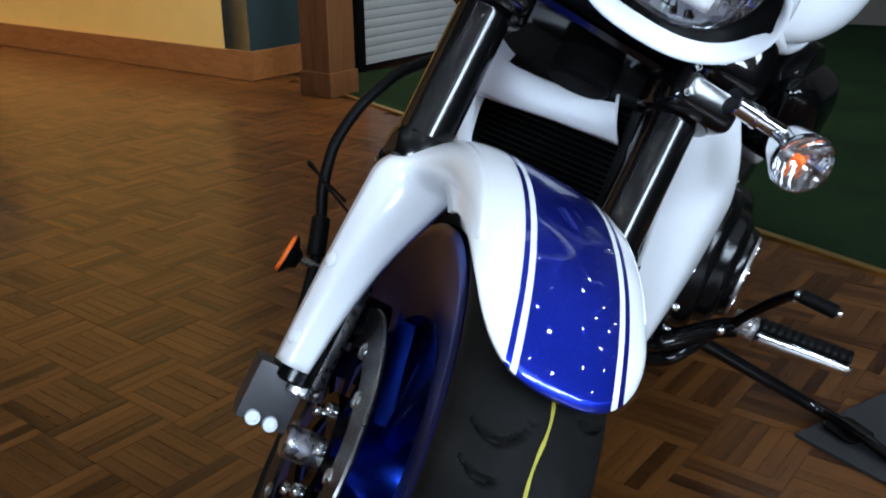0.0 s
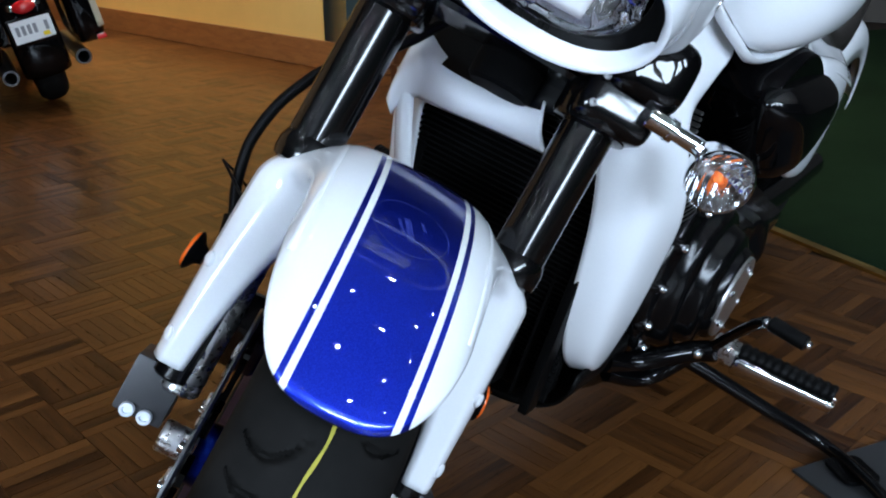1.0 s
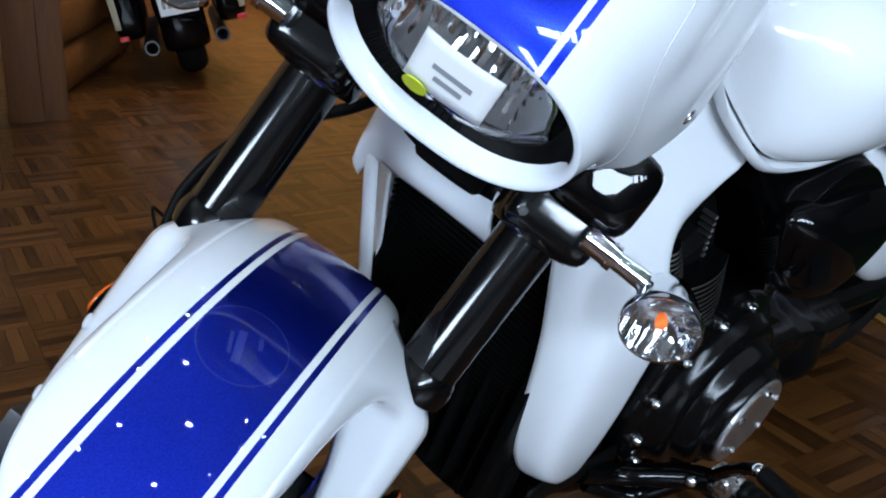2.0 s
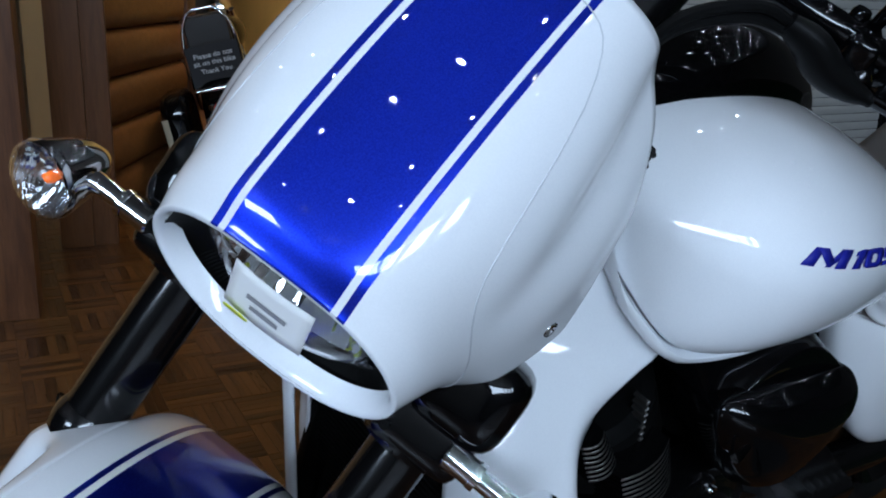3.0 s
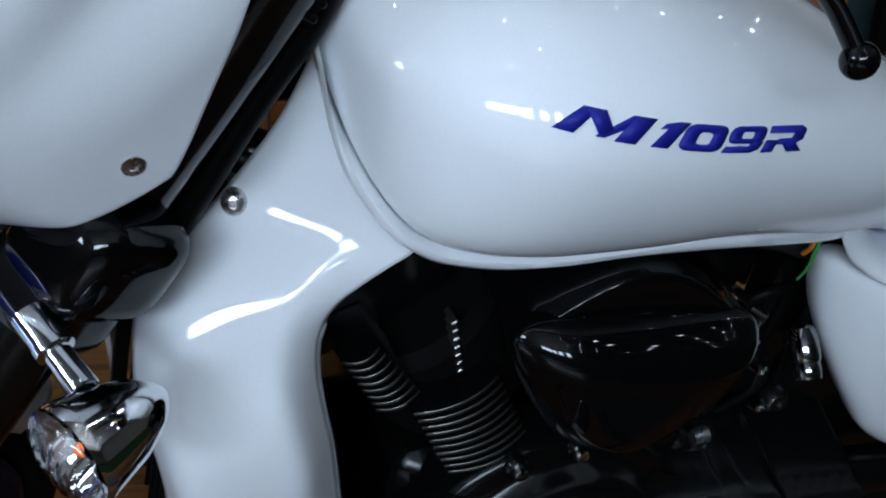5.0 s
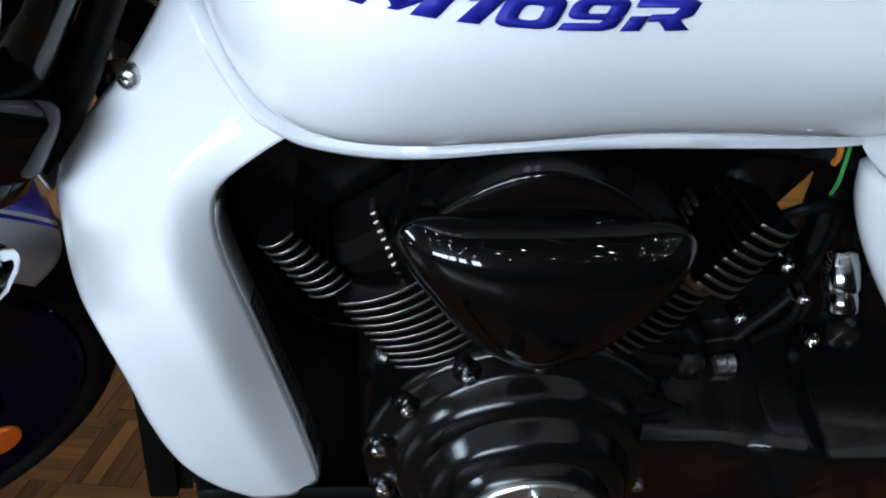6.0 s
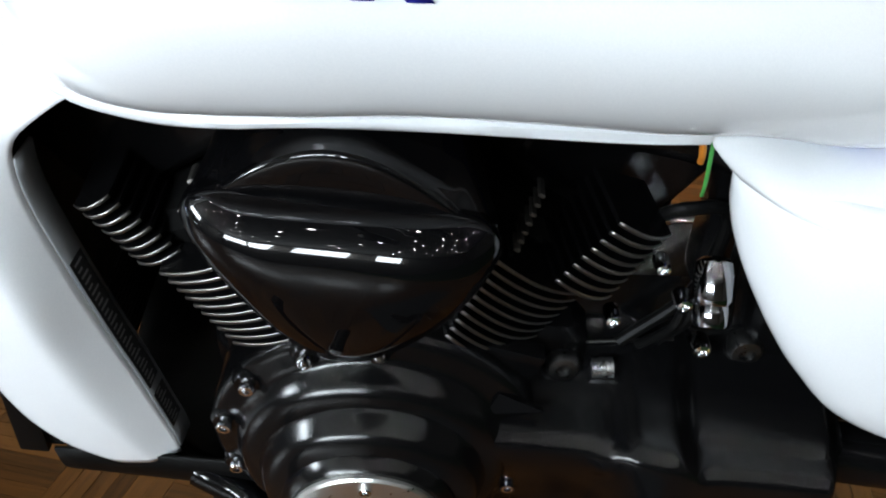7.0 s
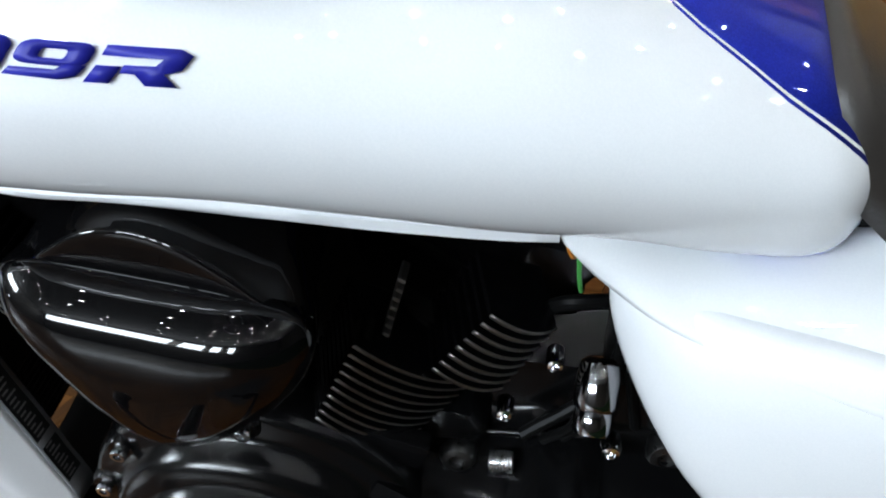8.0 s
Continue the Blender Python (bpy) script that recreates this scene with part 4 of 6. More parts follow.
def badge(side):
    x0, x1, z0, z1, high = 0.640, 0.8335, 0.8980, 0.8790, 0.0152
    def world_at(x, y, lift):
        t = (x + 0.34 * y) / 6.35
        px = x0 + (x1 - x0) * t
        pz = z0 + (z1 - z0) * t + high * y
        wide, mid, top, low, foot = tank_at(px)
        lo, hi = 0.0, 1.0
        for _ in range(24):
            m = (lo + hi) / 2
            if tank_point(px, m).z > pz:
                lo = m
            else:
                hi = m
        p = tank_point(px, lo)
        return V(px, -side * (p.y - lift) if side < 0 else -(p.y - lift), pz)
    glyphs = [
        [[(0.0, 0), (0.30, 1.0), (0.62, 1.0), (0.40, 0)]], [[(0.34, 1.0), (0.76, 1.0), (1.08, 0.40), (0.92, 0.06)]], [[(0.80, 0.06), (1.00, 0.06), (1.80, 1.0), (1.34, 1.0)]], [[(1.22, 0), (1.40, 1.0), (1.86, 1.0), (1.68, 0)]],
        [[(2.02, 0), (2.20, 0.72), (2.02, 0.66), (2.10, 0.88), (2.40, 1.0), (2.66, 1.0), (2.42, 0)]],
        [rounded_box(2.62, 0.0, 3.72, 1.0, 0.26), rounded_box(2.98, 0.27, 3.36, 0.73, 0.12)],
        [rounded_box(3.82, 0.36, 4.90, 1.0, 0.22), rounded_box(4.16, 0.55, 4.54, 0.80, 0.06)],
        [[(3.80, 0.0), (4.62, 0.0), (4.84, 0.12), (4.90, 0.42), (4.56, 0.42), (4.50, 0.26), (3.84, 0.24)]],
        [[(5.02, 1.0), (6.05, 1.0), (6.28, 0.84), (6.24, 0.46), (6.02, 0.34), (6.32, 0.0), (5.86, 0.0), (5.62, 0.30), (5.40, 0.30), (5.40, 0.52), (5.84, 0.54), (5.90, 0.72), (5.02, 0.74)]],
        [[(4.98, 0.0), (5.02, 0.48), (5.38, 0.48), (5.34, 0.0)]],
    ]
    for k, loops in enumerate(glyphs):
        bm = bmesh.new()
        badge_solid(bm, loops, world_at, 0.0008 + 0.00006 * k)
        letter = part("badge_letter", bm, DECAL, tank, "dark blue raised letter", 60)
        thicken(letter, 0.0008, 1.0)


badge(-1)

# --- white cowling between tank and radiator, one each side ---
# station: height, front edge x y, outer ridge front x y, outer ridge rear x y, rear return x y
shroud_at = table([(0.331, 0.500, 0.140, 0.520, 0.168, 0.562, 0.168, 0.5885, 0.153), (0.36, 0.470, 0.138, 0.488, 0.172, 0.556, 0.1745, 0.587, 0.154), (0.40, 0.447, 0.135, 0.466, 0.176, 0.549, 0.182, 0.583, 0.158), (0.46, 0.433, 0.131, 0.452, 0.180, 0.539, 0.191, 0.575, 0.161),
                   (0.52, 0.427, 0.128, 0.446, 0.184, 0.531, 0.197, 0.565, 0.164), (0.58, 0.416, 0.126, 0.438, 0.186, 0.524, 0.201, 0.554, 0.164), (0.62, 0.408, 0.122, 0.432, 0.182, 0.515, 0.197, 0.5445, 0.160), (0.66, 0.408, 0.112, 0.428, 0.165, 0.5045, 0.187, 0.537, 0.157),
                   (0.69, 0.412, 0.104, 0.432, 0.148, 0.504, 0.174, 0.537, 0.156), (0.72, 0.428, 0.095, 0.446, 0.128, 0.512, 0.162, 0.547, 0.159), (0.745, 0.450, 0.088, 0.466, 0.110, 0.530, 0.150, 0.575, 0.160), (0.77, 0.474, 0.082, 0.486, 0.098, 0.545, 0.135, 0.605, 0.160),
                   (0.83, 0.515, 0.078, 0.522, 0.088, 0.550, 0.115, 0.600, 0.140), (0.90, 0.545, 0.070, 0.552, 0.078, 0.568, 0.095, 0.585, 0.105)])


def shroud(side):
    bm = bmesh.new()
    def f(u, v):
        z = 0.331 + 0.569 * u
        c = shroud_at(z)
        pts = [V(c[0], side * c[1], z), V(c[2], side * c[3], z), V(c[4], side * c[5], z), V(c[6], side * c[7], z)]
        t = v * 3
        line = spline_cache(pts)
        k = min(int(t * 8), len(line) - 2)
        w = t * 8 - k
        return line[k].lerp(line[k + 1], w)
    memo = {}
    def spline_cache(pts):
        key = tuple(pts[0])
        if key not in memo:
            # soft corners: the ridges are pulled in by a low-order blend
            memo[key] = spline([pts[0], pts[0].lerp(pts[1], 0.75), pts[1].lerp(pts[2], 0.2), pts[1].lerp(pts[2], 0.86), pts[2].lerp(pts[3], 0.14), pts[3]], 5)
            memo[key] = resample(memo[key], 24)
        return memo[key]
    grid(bm, f, 72, 30)
    return bm


def resample(line, n):
    d = [0.0]
    for a, b in zip(line, line[1:]):
        d.append(d[-1] + (b - a).length)
    out = []
    for k in range(n + 1):
        want = d[-1] * k / n
        i = max(j for j in range(len(d)) if d[j] <= want + 1e-9)
        i = min(i, len(line) - 2)
        out.append(line[i].lerp(line[i + 1], (want - d[i]) / max(d[i + 1] - d[i], 1e-9)))
    return out


for side in (-1, 1):
    cowl = part("side_cowl", shroud(side), WHITE, moto, "white side cowling beside the radiator", 60)
    thicken(cowl, 0.0035)
    bm = bmesh.new()
    lathe(bm, V(0.482, side * 0.096, 0.771), (-0.35, side, 0.25), [(0.0095, -0.014), (0.0095, 0.001), (0.0088, 0.004), (0.0065, 0.0062), (0.0035, 0.0068), (0.003, 0.004), (0, 0.004)], 24)
    part("cowl_bolt", bm, STEEL, cowl, "chrome socket bolt", 35)
    def edge_at(z, inward, lift=0.0):
        c = shroud_at(z)
        return V(c[6] + 0.002 + 0.10 * inward + lift, side * (c[7] - inward), z)
    bm = bmesh.new()
    grid(bm, lambda u, v: edge_at(0.34 + 0.36 * u, 0.026 * v), 20, 2)
    lining = part("cowl_lining", bm, material("grey_inner_plastic", (0.20, 0.21, 0.22), 0.5), cowl, "grey inner lip of the cowling", 60)
    thicken(lining, 0.003)
    for z0, z1 in ((0.44, 0.60), (0.375, 0.43)):
        bm = bmesh.new()
        grid(bm, lambda u, v, z0=z0, z1=z1: edge_at(z0 + (z1 - z0) * u, 0.001 + 0.020 * v, 0.0012), 12, 2)
        strip_label = part("warning_label", bm, SIGN, cowl, "narrow black label with fine grey print", 60)
        for k in range(int((z1 - z0) / 0.006)):
            bm = bmesh.new()
            z = z0 + 0.004 + 0.006 * k
            grid(bm, lambda u, v, z=z, k=k: edge_at(z + 0.0022 * u, 0.004 + (0.010 + 0.003 * math.sin(k * 2.3)) * v, 0.0018), 1, 2)
            part("print_line", bm, GREYMARK, strip_label)


# --- radiator with its white front frame ---
def lean_to(z):
    return 0.405 + 0.10 * (0.66 - z)


bm = bmesh.new()
block(bm, V(lean_to(0.48) + 0.062, 0, 0.485), (0.01, 0.27, 0.40), Matrix.Rotation(radians(5.7), 4, "Y"), 0.002)
core = part("radiator", bm, PIT, moto, "dull black radiator core with fine slats", 35)
bm = bmesh.new()
block(bm, V(0, 0, 0), (0.03, 0.27, 0.0024), None, 0)
slat_mesh = finish("radiator_slat", bm, PIT)
for k in range(46):
    z = 0.30 + 0.0082 * k
    ob = new("radiator_slat", slat_mesh)
    ob.matrix_basis = Matrix.Translation((lean_to(z) + 0.035, 0, z))
    ob.parent = core
for k in range(10):
    bm = bmesh.new()
    block(bm, V(lean_to(0.48) + 0.037, -0.126 + 0.028 * k, 0.485), (0.026, 0.004, 0.38), Matrix.Rotation(radians(5.7), 4, "Y"), 0)
    part("radiator_tube", bm, PIT, core)
for side in (-1, 1):
    bm = bmesh.new()
    block(bm, V(lean_to(0.47) + 0.02, side * 0.128, 0.48), (0.03, 0.014, 0.38), Matrix.Rotation(radians(5.7), 4, "Y"), 0.004)
    part("radiator_side", bm, DARK, moto, "", 35)


def radiator_hood():
    """The white beam over the radiator, lowest in the middle of its upper edge."""
    bm = bmesh.new()
    hood_at = table([(-0.155, 0.640, 0.60), (-0.148, 0.672, 0.615), (-0.135, 0.702, 0.630), (-0.12, 0.716, 0.638), (-0.105, 0.706, 0.6385), (-0.09, 0.697, 0.639), (-0.06, 0.684, 0.641), (-0.03, 0.682, 0.643), (0.0, 0.687, 0.644), (0.042, 0.697, 0.645), (0.062, 0.701, 0.645)])
    def f(u, v):
        y = 0.155 - (0.217 - 0.018 * v) * u
        top, low = hood_at(-y)
        z = low + (top - low) * v
        bulge = 0.014 * math.sin(math.pi * (0.15 + 0.85 * v))
        return V(lean_to(z) - 0.012 - bulge, y, z)
    grid(bm, f, 50, 10)
    def leg(u, v):
        z = 0.66 - 0.33 * u
        y = 0.128 + 0.027 * v - 0.045 * u
        return V(lean_to(z) - 0.012 - 0.010 * math.sin(math.pi * (0.2 + 0.8 * v)), y, z)
    grid(bm, leg, 20, 6)
    return bm


hood = part("radiator_frame", radiator_hood(), WHITE, moto, "white frame over the radiator", 60)
thicken(hood, 0.004)
bm = bmesh.new()
def neck_shade(u, v):
    y = 0.15 - 0.25 * u
    z = 0.69 + 0.085 * v
    return V(0.40 + 0.06 * v - 0.03 * math.sin(math.pi * u), y, z)
grid(bm, neck_shade, 14, 6)
shade = part("neck_cover", bm, DARK, moto, "black plastic cover under the fork head", 60)
thicken(shade, 0.004)
bm = bmesh.new()
rod(bm, V(0.352, 0, 0.70), V(0.52, 0, 0.98), 0.038, n=28)
part("steering_head", bm, PIT, moto, "black steering head", 35)
for side in (-1, 1):
    bm = bmesh.new()
    tube(bm, [(0.47, side * 0.05, 0.80), (0.60, side * 0.10, 0.77), (0.80, side * 0.12, 0.74), (1.02, side * 0.090, 0.69), (1.15, side * 0.092, 0.62), (1.22, side * 0.10, 0.48)], 0.019, 14)
    part("frame_rail", bm, SATIN, moto, "black frame tube", 35)
    bm = bmesh.new()
    tube(bm, [(0.46, side * 0.06, 0.76), (0.48, side * 0.10, 0.55), (0.54, side * 0.115, 0.32), (0.62, side * 0.13, 0.245), (0.80, side * 0.14, 0.215), (1.10, side * 0.15, 0.22)], 0.017, 14)
    part("down_tube", bm, SATIN, moto, "black frame down tube", 35)

# --- engine ---
CRANK = V(0.783, 0, 0.375)


def fin_stack(name, tops, feet, count, bulge, parent):
    """Plates stood proud of the cylinder's left face, from the top one to the foot, with a machined bright rim each."""
    pitch = ((tops[0] - feet[0]).length + (tops[1] - feet[1]).length) / 2 / (count - 1)
    for k in range(count):
        s = k / (count - 1)
        o = tops[0].lerp(feet[0], s)
        e = tops[1].lerp(feet[1], s)
        along = (e - o).normalized()
        out = (V(0, -1, 0) + along * along.y).normalized()
        length = (e - o).length
        rim = [(length * j / 12, bulge * (1 - (j / 6 - 1) ** 2)) for j in range(13)]
        bm = bmesh.new()
        plate(bm, [(0, -0.055)] + rim + [(length, -0.055)], o, along, out, pitch * 0.34)
        fin = part(name, bm, SATIN, parent)
        bm = bmesh.new()
        sign = along.cross(out)
        a = [bm.verts.new(o + along * x + out * (y + 0.0004) - sign * 0.0002) for x, y in rim]
        b = [bm.verts.new(v.co + sign * (pitch * 0.31)) for v in a]
        for i in range(len(rim) - 1):
            bm.faces.new((a[i], b[i], b[i + 1], a[i + 1]))
        edge = part(name + "_edge", bm, FINEDGE, fin, "bare machined edge")
        thicken(edge, 0.0008, 0)


FINS = {
    -1: (((0.622, -0.163, 0.598), (0.698, -0.156, 0.621)), ((0.667, -0.163, 0.517), (0.747, -0.155, 0.536)),
         ((0.562, -0.142, 0.646), (0.591, -0.142, 0.658)), ((0.597, -0.142, 0.588), (0.634, -0.142, 0.603))),
    1: (((0.880, -0.165, 0.627), (0.959, -0.115, 0.541)), ((0.845, -0.167, 0.541), (0.906, -0.130, 0.470)),
        ((0.972, -0.140, 0.646), (1.018, -0.120, 0.617)), ((0.931, -0.140, 0.582), (0.982, -0.120, 0.543))),
}
for sx in (-1, 1):
    tilt = radians(33) * sx
    up = V(math.sin(tilt), 0, math.cos(tilt))
    lie = radians(21) * sx
    along = V(math.cos(lie), 0, -math.sin(lie))
    base = V(CRANK.x - 0.075, -0.055, 0.546) if sx < 0 else V(0.863, -0.020, 0.506)
    pairs = [[V(*p) for p in pair] for pair in FINS[sx]]
    bm = bmesh.new()
    lathe(bm, base, up, [(0, 0), (0.082, 0), (0.084, 0.01), (0.084, 0.10), (0.07, 0.11), (0, 0.11)], 40)
    cyl = part("cylinder", bm, PIT, moto, "black finned engine cylinder with bright fin edges", 35)
    fin_stack("fin", pairs[0], pairs[1], 10, 0.010, cyl)
    head = base + up * 0.12
    bm = bmesh.new()
    block(bm, head + up * 0.055 + along * (sx * 0.030) + V(0, 0.02, 0), (0.15, 0.10, 0.13), Matrix.Rotation(tilt, 4, "Y"), 0.02, 3)
    top = part("cylinder_head", bm, SATIN, moto, "black cylinder head", 35)
    fin_stack("head_fin", pairs[2], pairs[3], 8, 0.008, top)


AIR_SHIELD = [(0.667, 0.708), (0.672, 0.688), (0.690, 0.655), (0.713, 0.622), (0.737, 0.599), (0.762, 0.587), (0.787, 0.590), (0.815, 0.607), (0.843, 0.636), (0.864, 0.667), (0.875, 0.694), (0.876, 0.711), (0.866, 0.7245),
              (0.845, 0.7305), (0.81, 0.732), (0.77, 0.7315), (0.72, 0.730), (0.692, 0.7275), (0.674, 0.720)]


def air_plane(x):
    return -0.2085 - 0.120 * (x - 0.668)


def air_cover():
    """The bulging shield: a rounded triangle, steep just below its straight upper edge."""
    bm = bmesh.new()
    ring = resample(spline([V(x, 0, z) for x, z in AIR_SHIELD + AIR_SHIELD[:1]], 8), 96)[:-1]
    c = V(0.772, 0, 0.672)
    rings = []
    for s, out in ((0.80, -0.075), (0.955, -0.030), (0.985, -0.014), (0.998, -0.006), (1.0, -0.001), (0.995, 0.0025), (0.975, 0.0065), (0.935, 0.0130), (0.875, 0.0205), (0.785, 0.0280), (0.665, 0.0345), (0.50, 0.0395), (0.30, 0.0425), (0.12, 0.0435)):
        rings.append([bm.verts.new(V(c.x + (p.x - c.x) * s, air_plane(c.x + (p.x - c.x) * s) - out, c.z + (p.z - c.z) * s)) for p in ring])
    for a, b in zip(rings, rings[1:]):
        for i in range(len(a)):
            bm.faces.new((a[i], b[i], b[(i + 1) % len(a)], a[(i + 1) % len(a)]))
    cap(bm, rings[-1])
    return bm


def air_roof():
    """The cap over the shield: a crescent panel under a low brow, then a dome as wide as the shield running back."""
    bm = bmesh.new()
    rows = table([(0.0, 0.0, 0.0, -0.0015), (0.14, 0.5, 0.0, -0.001), (0.26, 0.90, 0.0, 0.0), (0.31, 1.0, 0.0, 0.002), (0.36, 1.0, 0.05, 0.006), (0.48, 1.0, 0.25, 0.018), (0.64, 1.0, 0.55, 0.038), (0.82, 1.0, 0.85, 0.066), (1.0, 1.0, 0.80, 0.105)])
    def f(u, v):
        panel, dome, back = rows(v)
        t = math.sin((u - 0.5) * math.pi)
        x = 0.7715 + (0.1025 - 0.010 * dome) * t
        brow = 0.001 + 0.038 * max(0.0, 1 - (t / 0.78) ** 2) ** 1.25
        rise = 0.052 * (1 - t * t) ** 0.55
        z = 0.7265 + 0.003 * t - 0.016 * abs(t) ** 9 + brow * panel + max(0.0, rise - brow) * dome
        return V(x, air_plane(x) + 0.001 + back + 0.012 * abs(t) ** 9, z)
    grid(bm, f, 56, 44)
    return bm


air = part("air_cleaner_cover", air_cover(), GLOSS, moto, "glossy black heart-shaped air cleaner cover", 50)
roof = part("cover_cap", air_roof(), GLOSS, air, "glossy black cap with a crescent brow", 60)
thicken(roof, 0.003)


def case_cover():
    bm = bmesh.new()
    c = CRANK + V(0, 0, 0.02)
    lathe(bm, c + V(0, -0.12, 0), (0, -1, 0), [(0.150, 0.0), (0.150, 0.045), (0.147, 0.053), (0.141, 0.057), (0.130, 0.059), (0.123, 0.064), (0.119, 0.076), (0.114, 0.084), (0.107, 0.088), (0.100, 0.0895), (0.097, 0.094), (0.094, 0.106), (0.089, 0.113), (0.082, 0.1165), (0.076, 0.119), (0.0735, 0.127), (0.070, 0.131), (0, 0.131)], 72)
    return bm


cover = part("crankcase_cover", case_cover(), SATIN, moto, "satin black domed crankcase cover", 40)
bm = bmesh.new()
lathe(bm, CRANK + V(0, -0.249, 0.02), (0, -1, 0), [(0.066, 0), (0.066, 0.005), (0.064, 0.007), (0.058, 0.0072), (0, 0.0072)], 64)
disc = part("cover_disc", bm, BRUSHED, cover, "round brushed aluminium plate", 35)
for k in range(6):
    a = radians(90 + 60 * k)
    bm = bmesh.new()
    bolt_head(bm, CRANK + V(math.cos(a) * 0.052, -0.256, 0.02 + math.sin(a) * 0.052), (0, -1, 0), 0.0055, 0.004)
    part("disc_screw", bm, CHROME, disc, "", 35)
for k, a in enumerate((87, 113, 141, 168, 196, 224, 252, 280, 308, 336)):
    a = radians(a)
    p = CRANK + V(math.cos(a) * 0.136, -0.182, 0.02 + math.sin(a) * 0.136)
    bm = bmesh.new()
    lathe(bm, p + V(0, 0.03, 0), (0, -1, 0), [(0.014, 0), (0.014, 0.024), (0.011, 0.029), (0, 0.029)], 20)
    lug = part("bolt_boss", bm, SATIN, cover, "", 35)
    bm = bmesh.new()
    bolt_head(bm, p + V(0, 0.002, 0), (0, -1, 0), 0.0068, 0.008)
    part("cover_bolt", bm, CHROME, cover, "bright socket bolt", 35)
bm = bmesh.new()
block(bm, CRANK + V(0.02, 0, -0.02), (0.34, 0.26, 0.28), None, 0.04, 3)
block(bm, CRANK + V(0.24, 0, -0.03), (0.28, 0.24, 0.15), None, 0.04, 3)
part("crankcase", bm, SATIN, moto, "satin black engine case", 35)


def gear_cover():
    bm = bmesh.new()
    def soft(t):
        t = min(max(t, 0.0), 1.0)
        return t * t * (3 - 2 * t)
    def f(u, v):
        x = 0.825 + 0.390 * u
        z = 0.515 - 0.328 * v
        step = soft((x - 0.985) / 0.03)
        edge = 0.446 - 0.046 * u + 0.010 * step - 0.022 * soft((x - 1.045) / 0.03)
        if z > edge:
            t = (z - edge) / (0.515 - edge)
            near = min((z - edge) / 0.012, 1.0)
            y = 0.204 - 0.016 * (1 - math.sqrt(max(0.0, 1 - near**2))) - 0.090 * soft(t / 0.55) - 0.030 * t
        else:
            y = 0.204 - 0.034 * soft((edge - z) / 0.16)
        y += 0.010 * step * soft((0.47 - z) / 0.05)
        y += 0.034 * math.exp(-((x - 1.035) / 0.030) ** 2 - ((z - 0.352) / 0.060) ** 2)
        y += 0.006 * math.exp(-((x - 0.985) / 0.012) ** 2 - ((z - 0.415) / 0.016) ** 2)
        y -= 0.05 * soft((x - 1.190) / 0.025) + 0.03 * soft((0.845 - x) / 0.02)
        return V(x, -y, z)
    grid(bm, f, 110, 120)
    return bm


part("gear_cover", gear_cover(), SATIN, moto, "satin black gear case cover", 50)
bm = bmesh.new()
block(bm, V(0.885, -0.150, 0.500), (0.085, 0.018, 0.030), Matrix.Rotation(radians(18), 4, "Y"), 0.004, 2)
plate(bm, [(0, 0), (0.050, 0.004), (0.011, 0.022)], V(0.880, -0.180, 0.457), (1, 0, 0), (0, 0.3, 1), 0.006)
part("engine_bracket", bm, SATIN, moto, "", 35)

# --- peg, lever, stand ---
bm = bmesh.new()
tube(bm, [(0.60, -0.155, 0.30), (0.66, -0.18, 0.285), (0.70, -0.244, 0.325), (0.705, -0.275, 0.344)], 0.016, 12)
tube(bm, [(0.62, -0.16, 0.27), (0.68, -0.205, 0.26), (0.71, -0.255, 0.333)], 0.012, 12)
part("peg_bracket", bm, GLOSS, moto, "glossy black forged peg bracket", 35)


def foot_peg(side, reach):
    """A ribbed rubber peg over a polished blade, on its hinge."""
    peg0, peg1 = V(0.713, side * 0.304, 0.350), V(0.706, side * reach, 0.3625)
    bm = bmesh.new()
    def peg_rubber(u, v):
        a = 2 * math.pi * v
        r = 0.0145 * (1 + 0.06 * (1 if int(u * 24) % 2 else -1)) if 0.02 < u < 0.98 else 0.013
        return peg0.lerp(peg1, u) + V(math.cos(a) * r * 1.05 + 0.004, 0, math.sin(a) * r * 0.8 + 0.008)
    grid(bm, peg_rubber, 48, 16, True)
    peg = part("foot_peg", bm, DARK, moto, "forward foot peg with ribbed rubber and a chrome blade", 40)
    bm = bmesh.new()
    def peg_blade(u, v):
        a = radians(-215 + 235 * v)
        r = 0.0235 - 0.010 * u
        return peg0.lerp(peg1, u * 1.03) + V(math.cos(a) * r * 0.95 - 0.003, 0, math.sin(a) * r - 0.004)
    grid(bm, peg_blade, 16, 14)
    blade = part("peg_blade", bm, CHROME, peg, "polished chrome blade", 50)
    thicken(blade, 0.003)
    bm = bmesh.new()
    block(bm, peg0 - V(0, side * 0.018, 0), (0.03, 0.04, 0.03), None, 0.006, 2)
    rod(bm, peg0 + V(-0.02, -side * 0.016, 0.006), peg0 + V(0.02, -side * 0.016, 0.006), 0.008, n=16)
    part("peg_hinge", bm, STEEL, peg, "", 35)


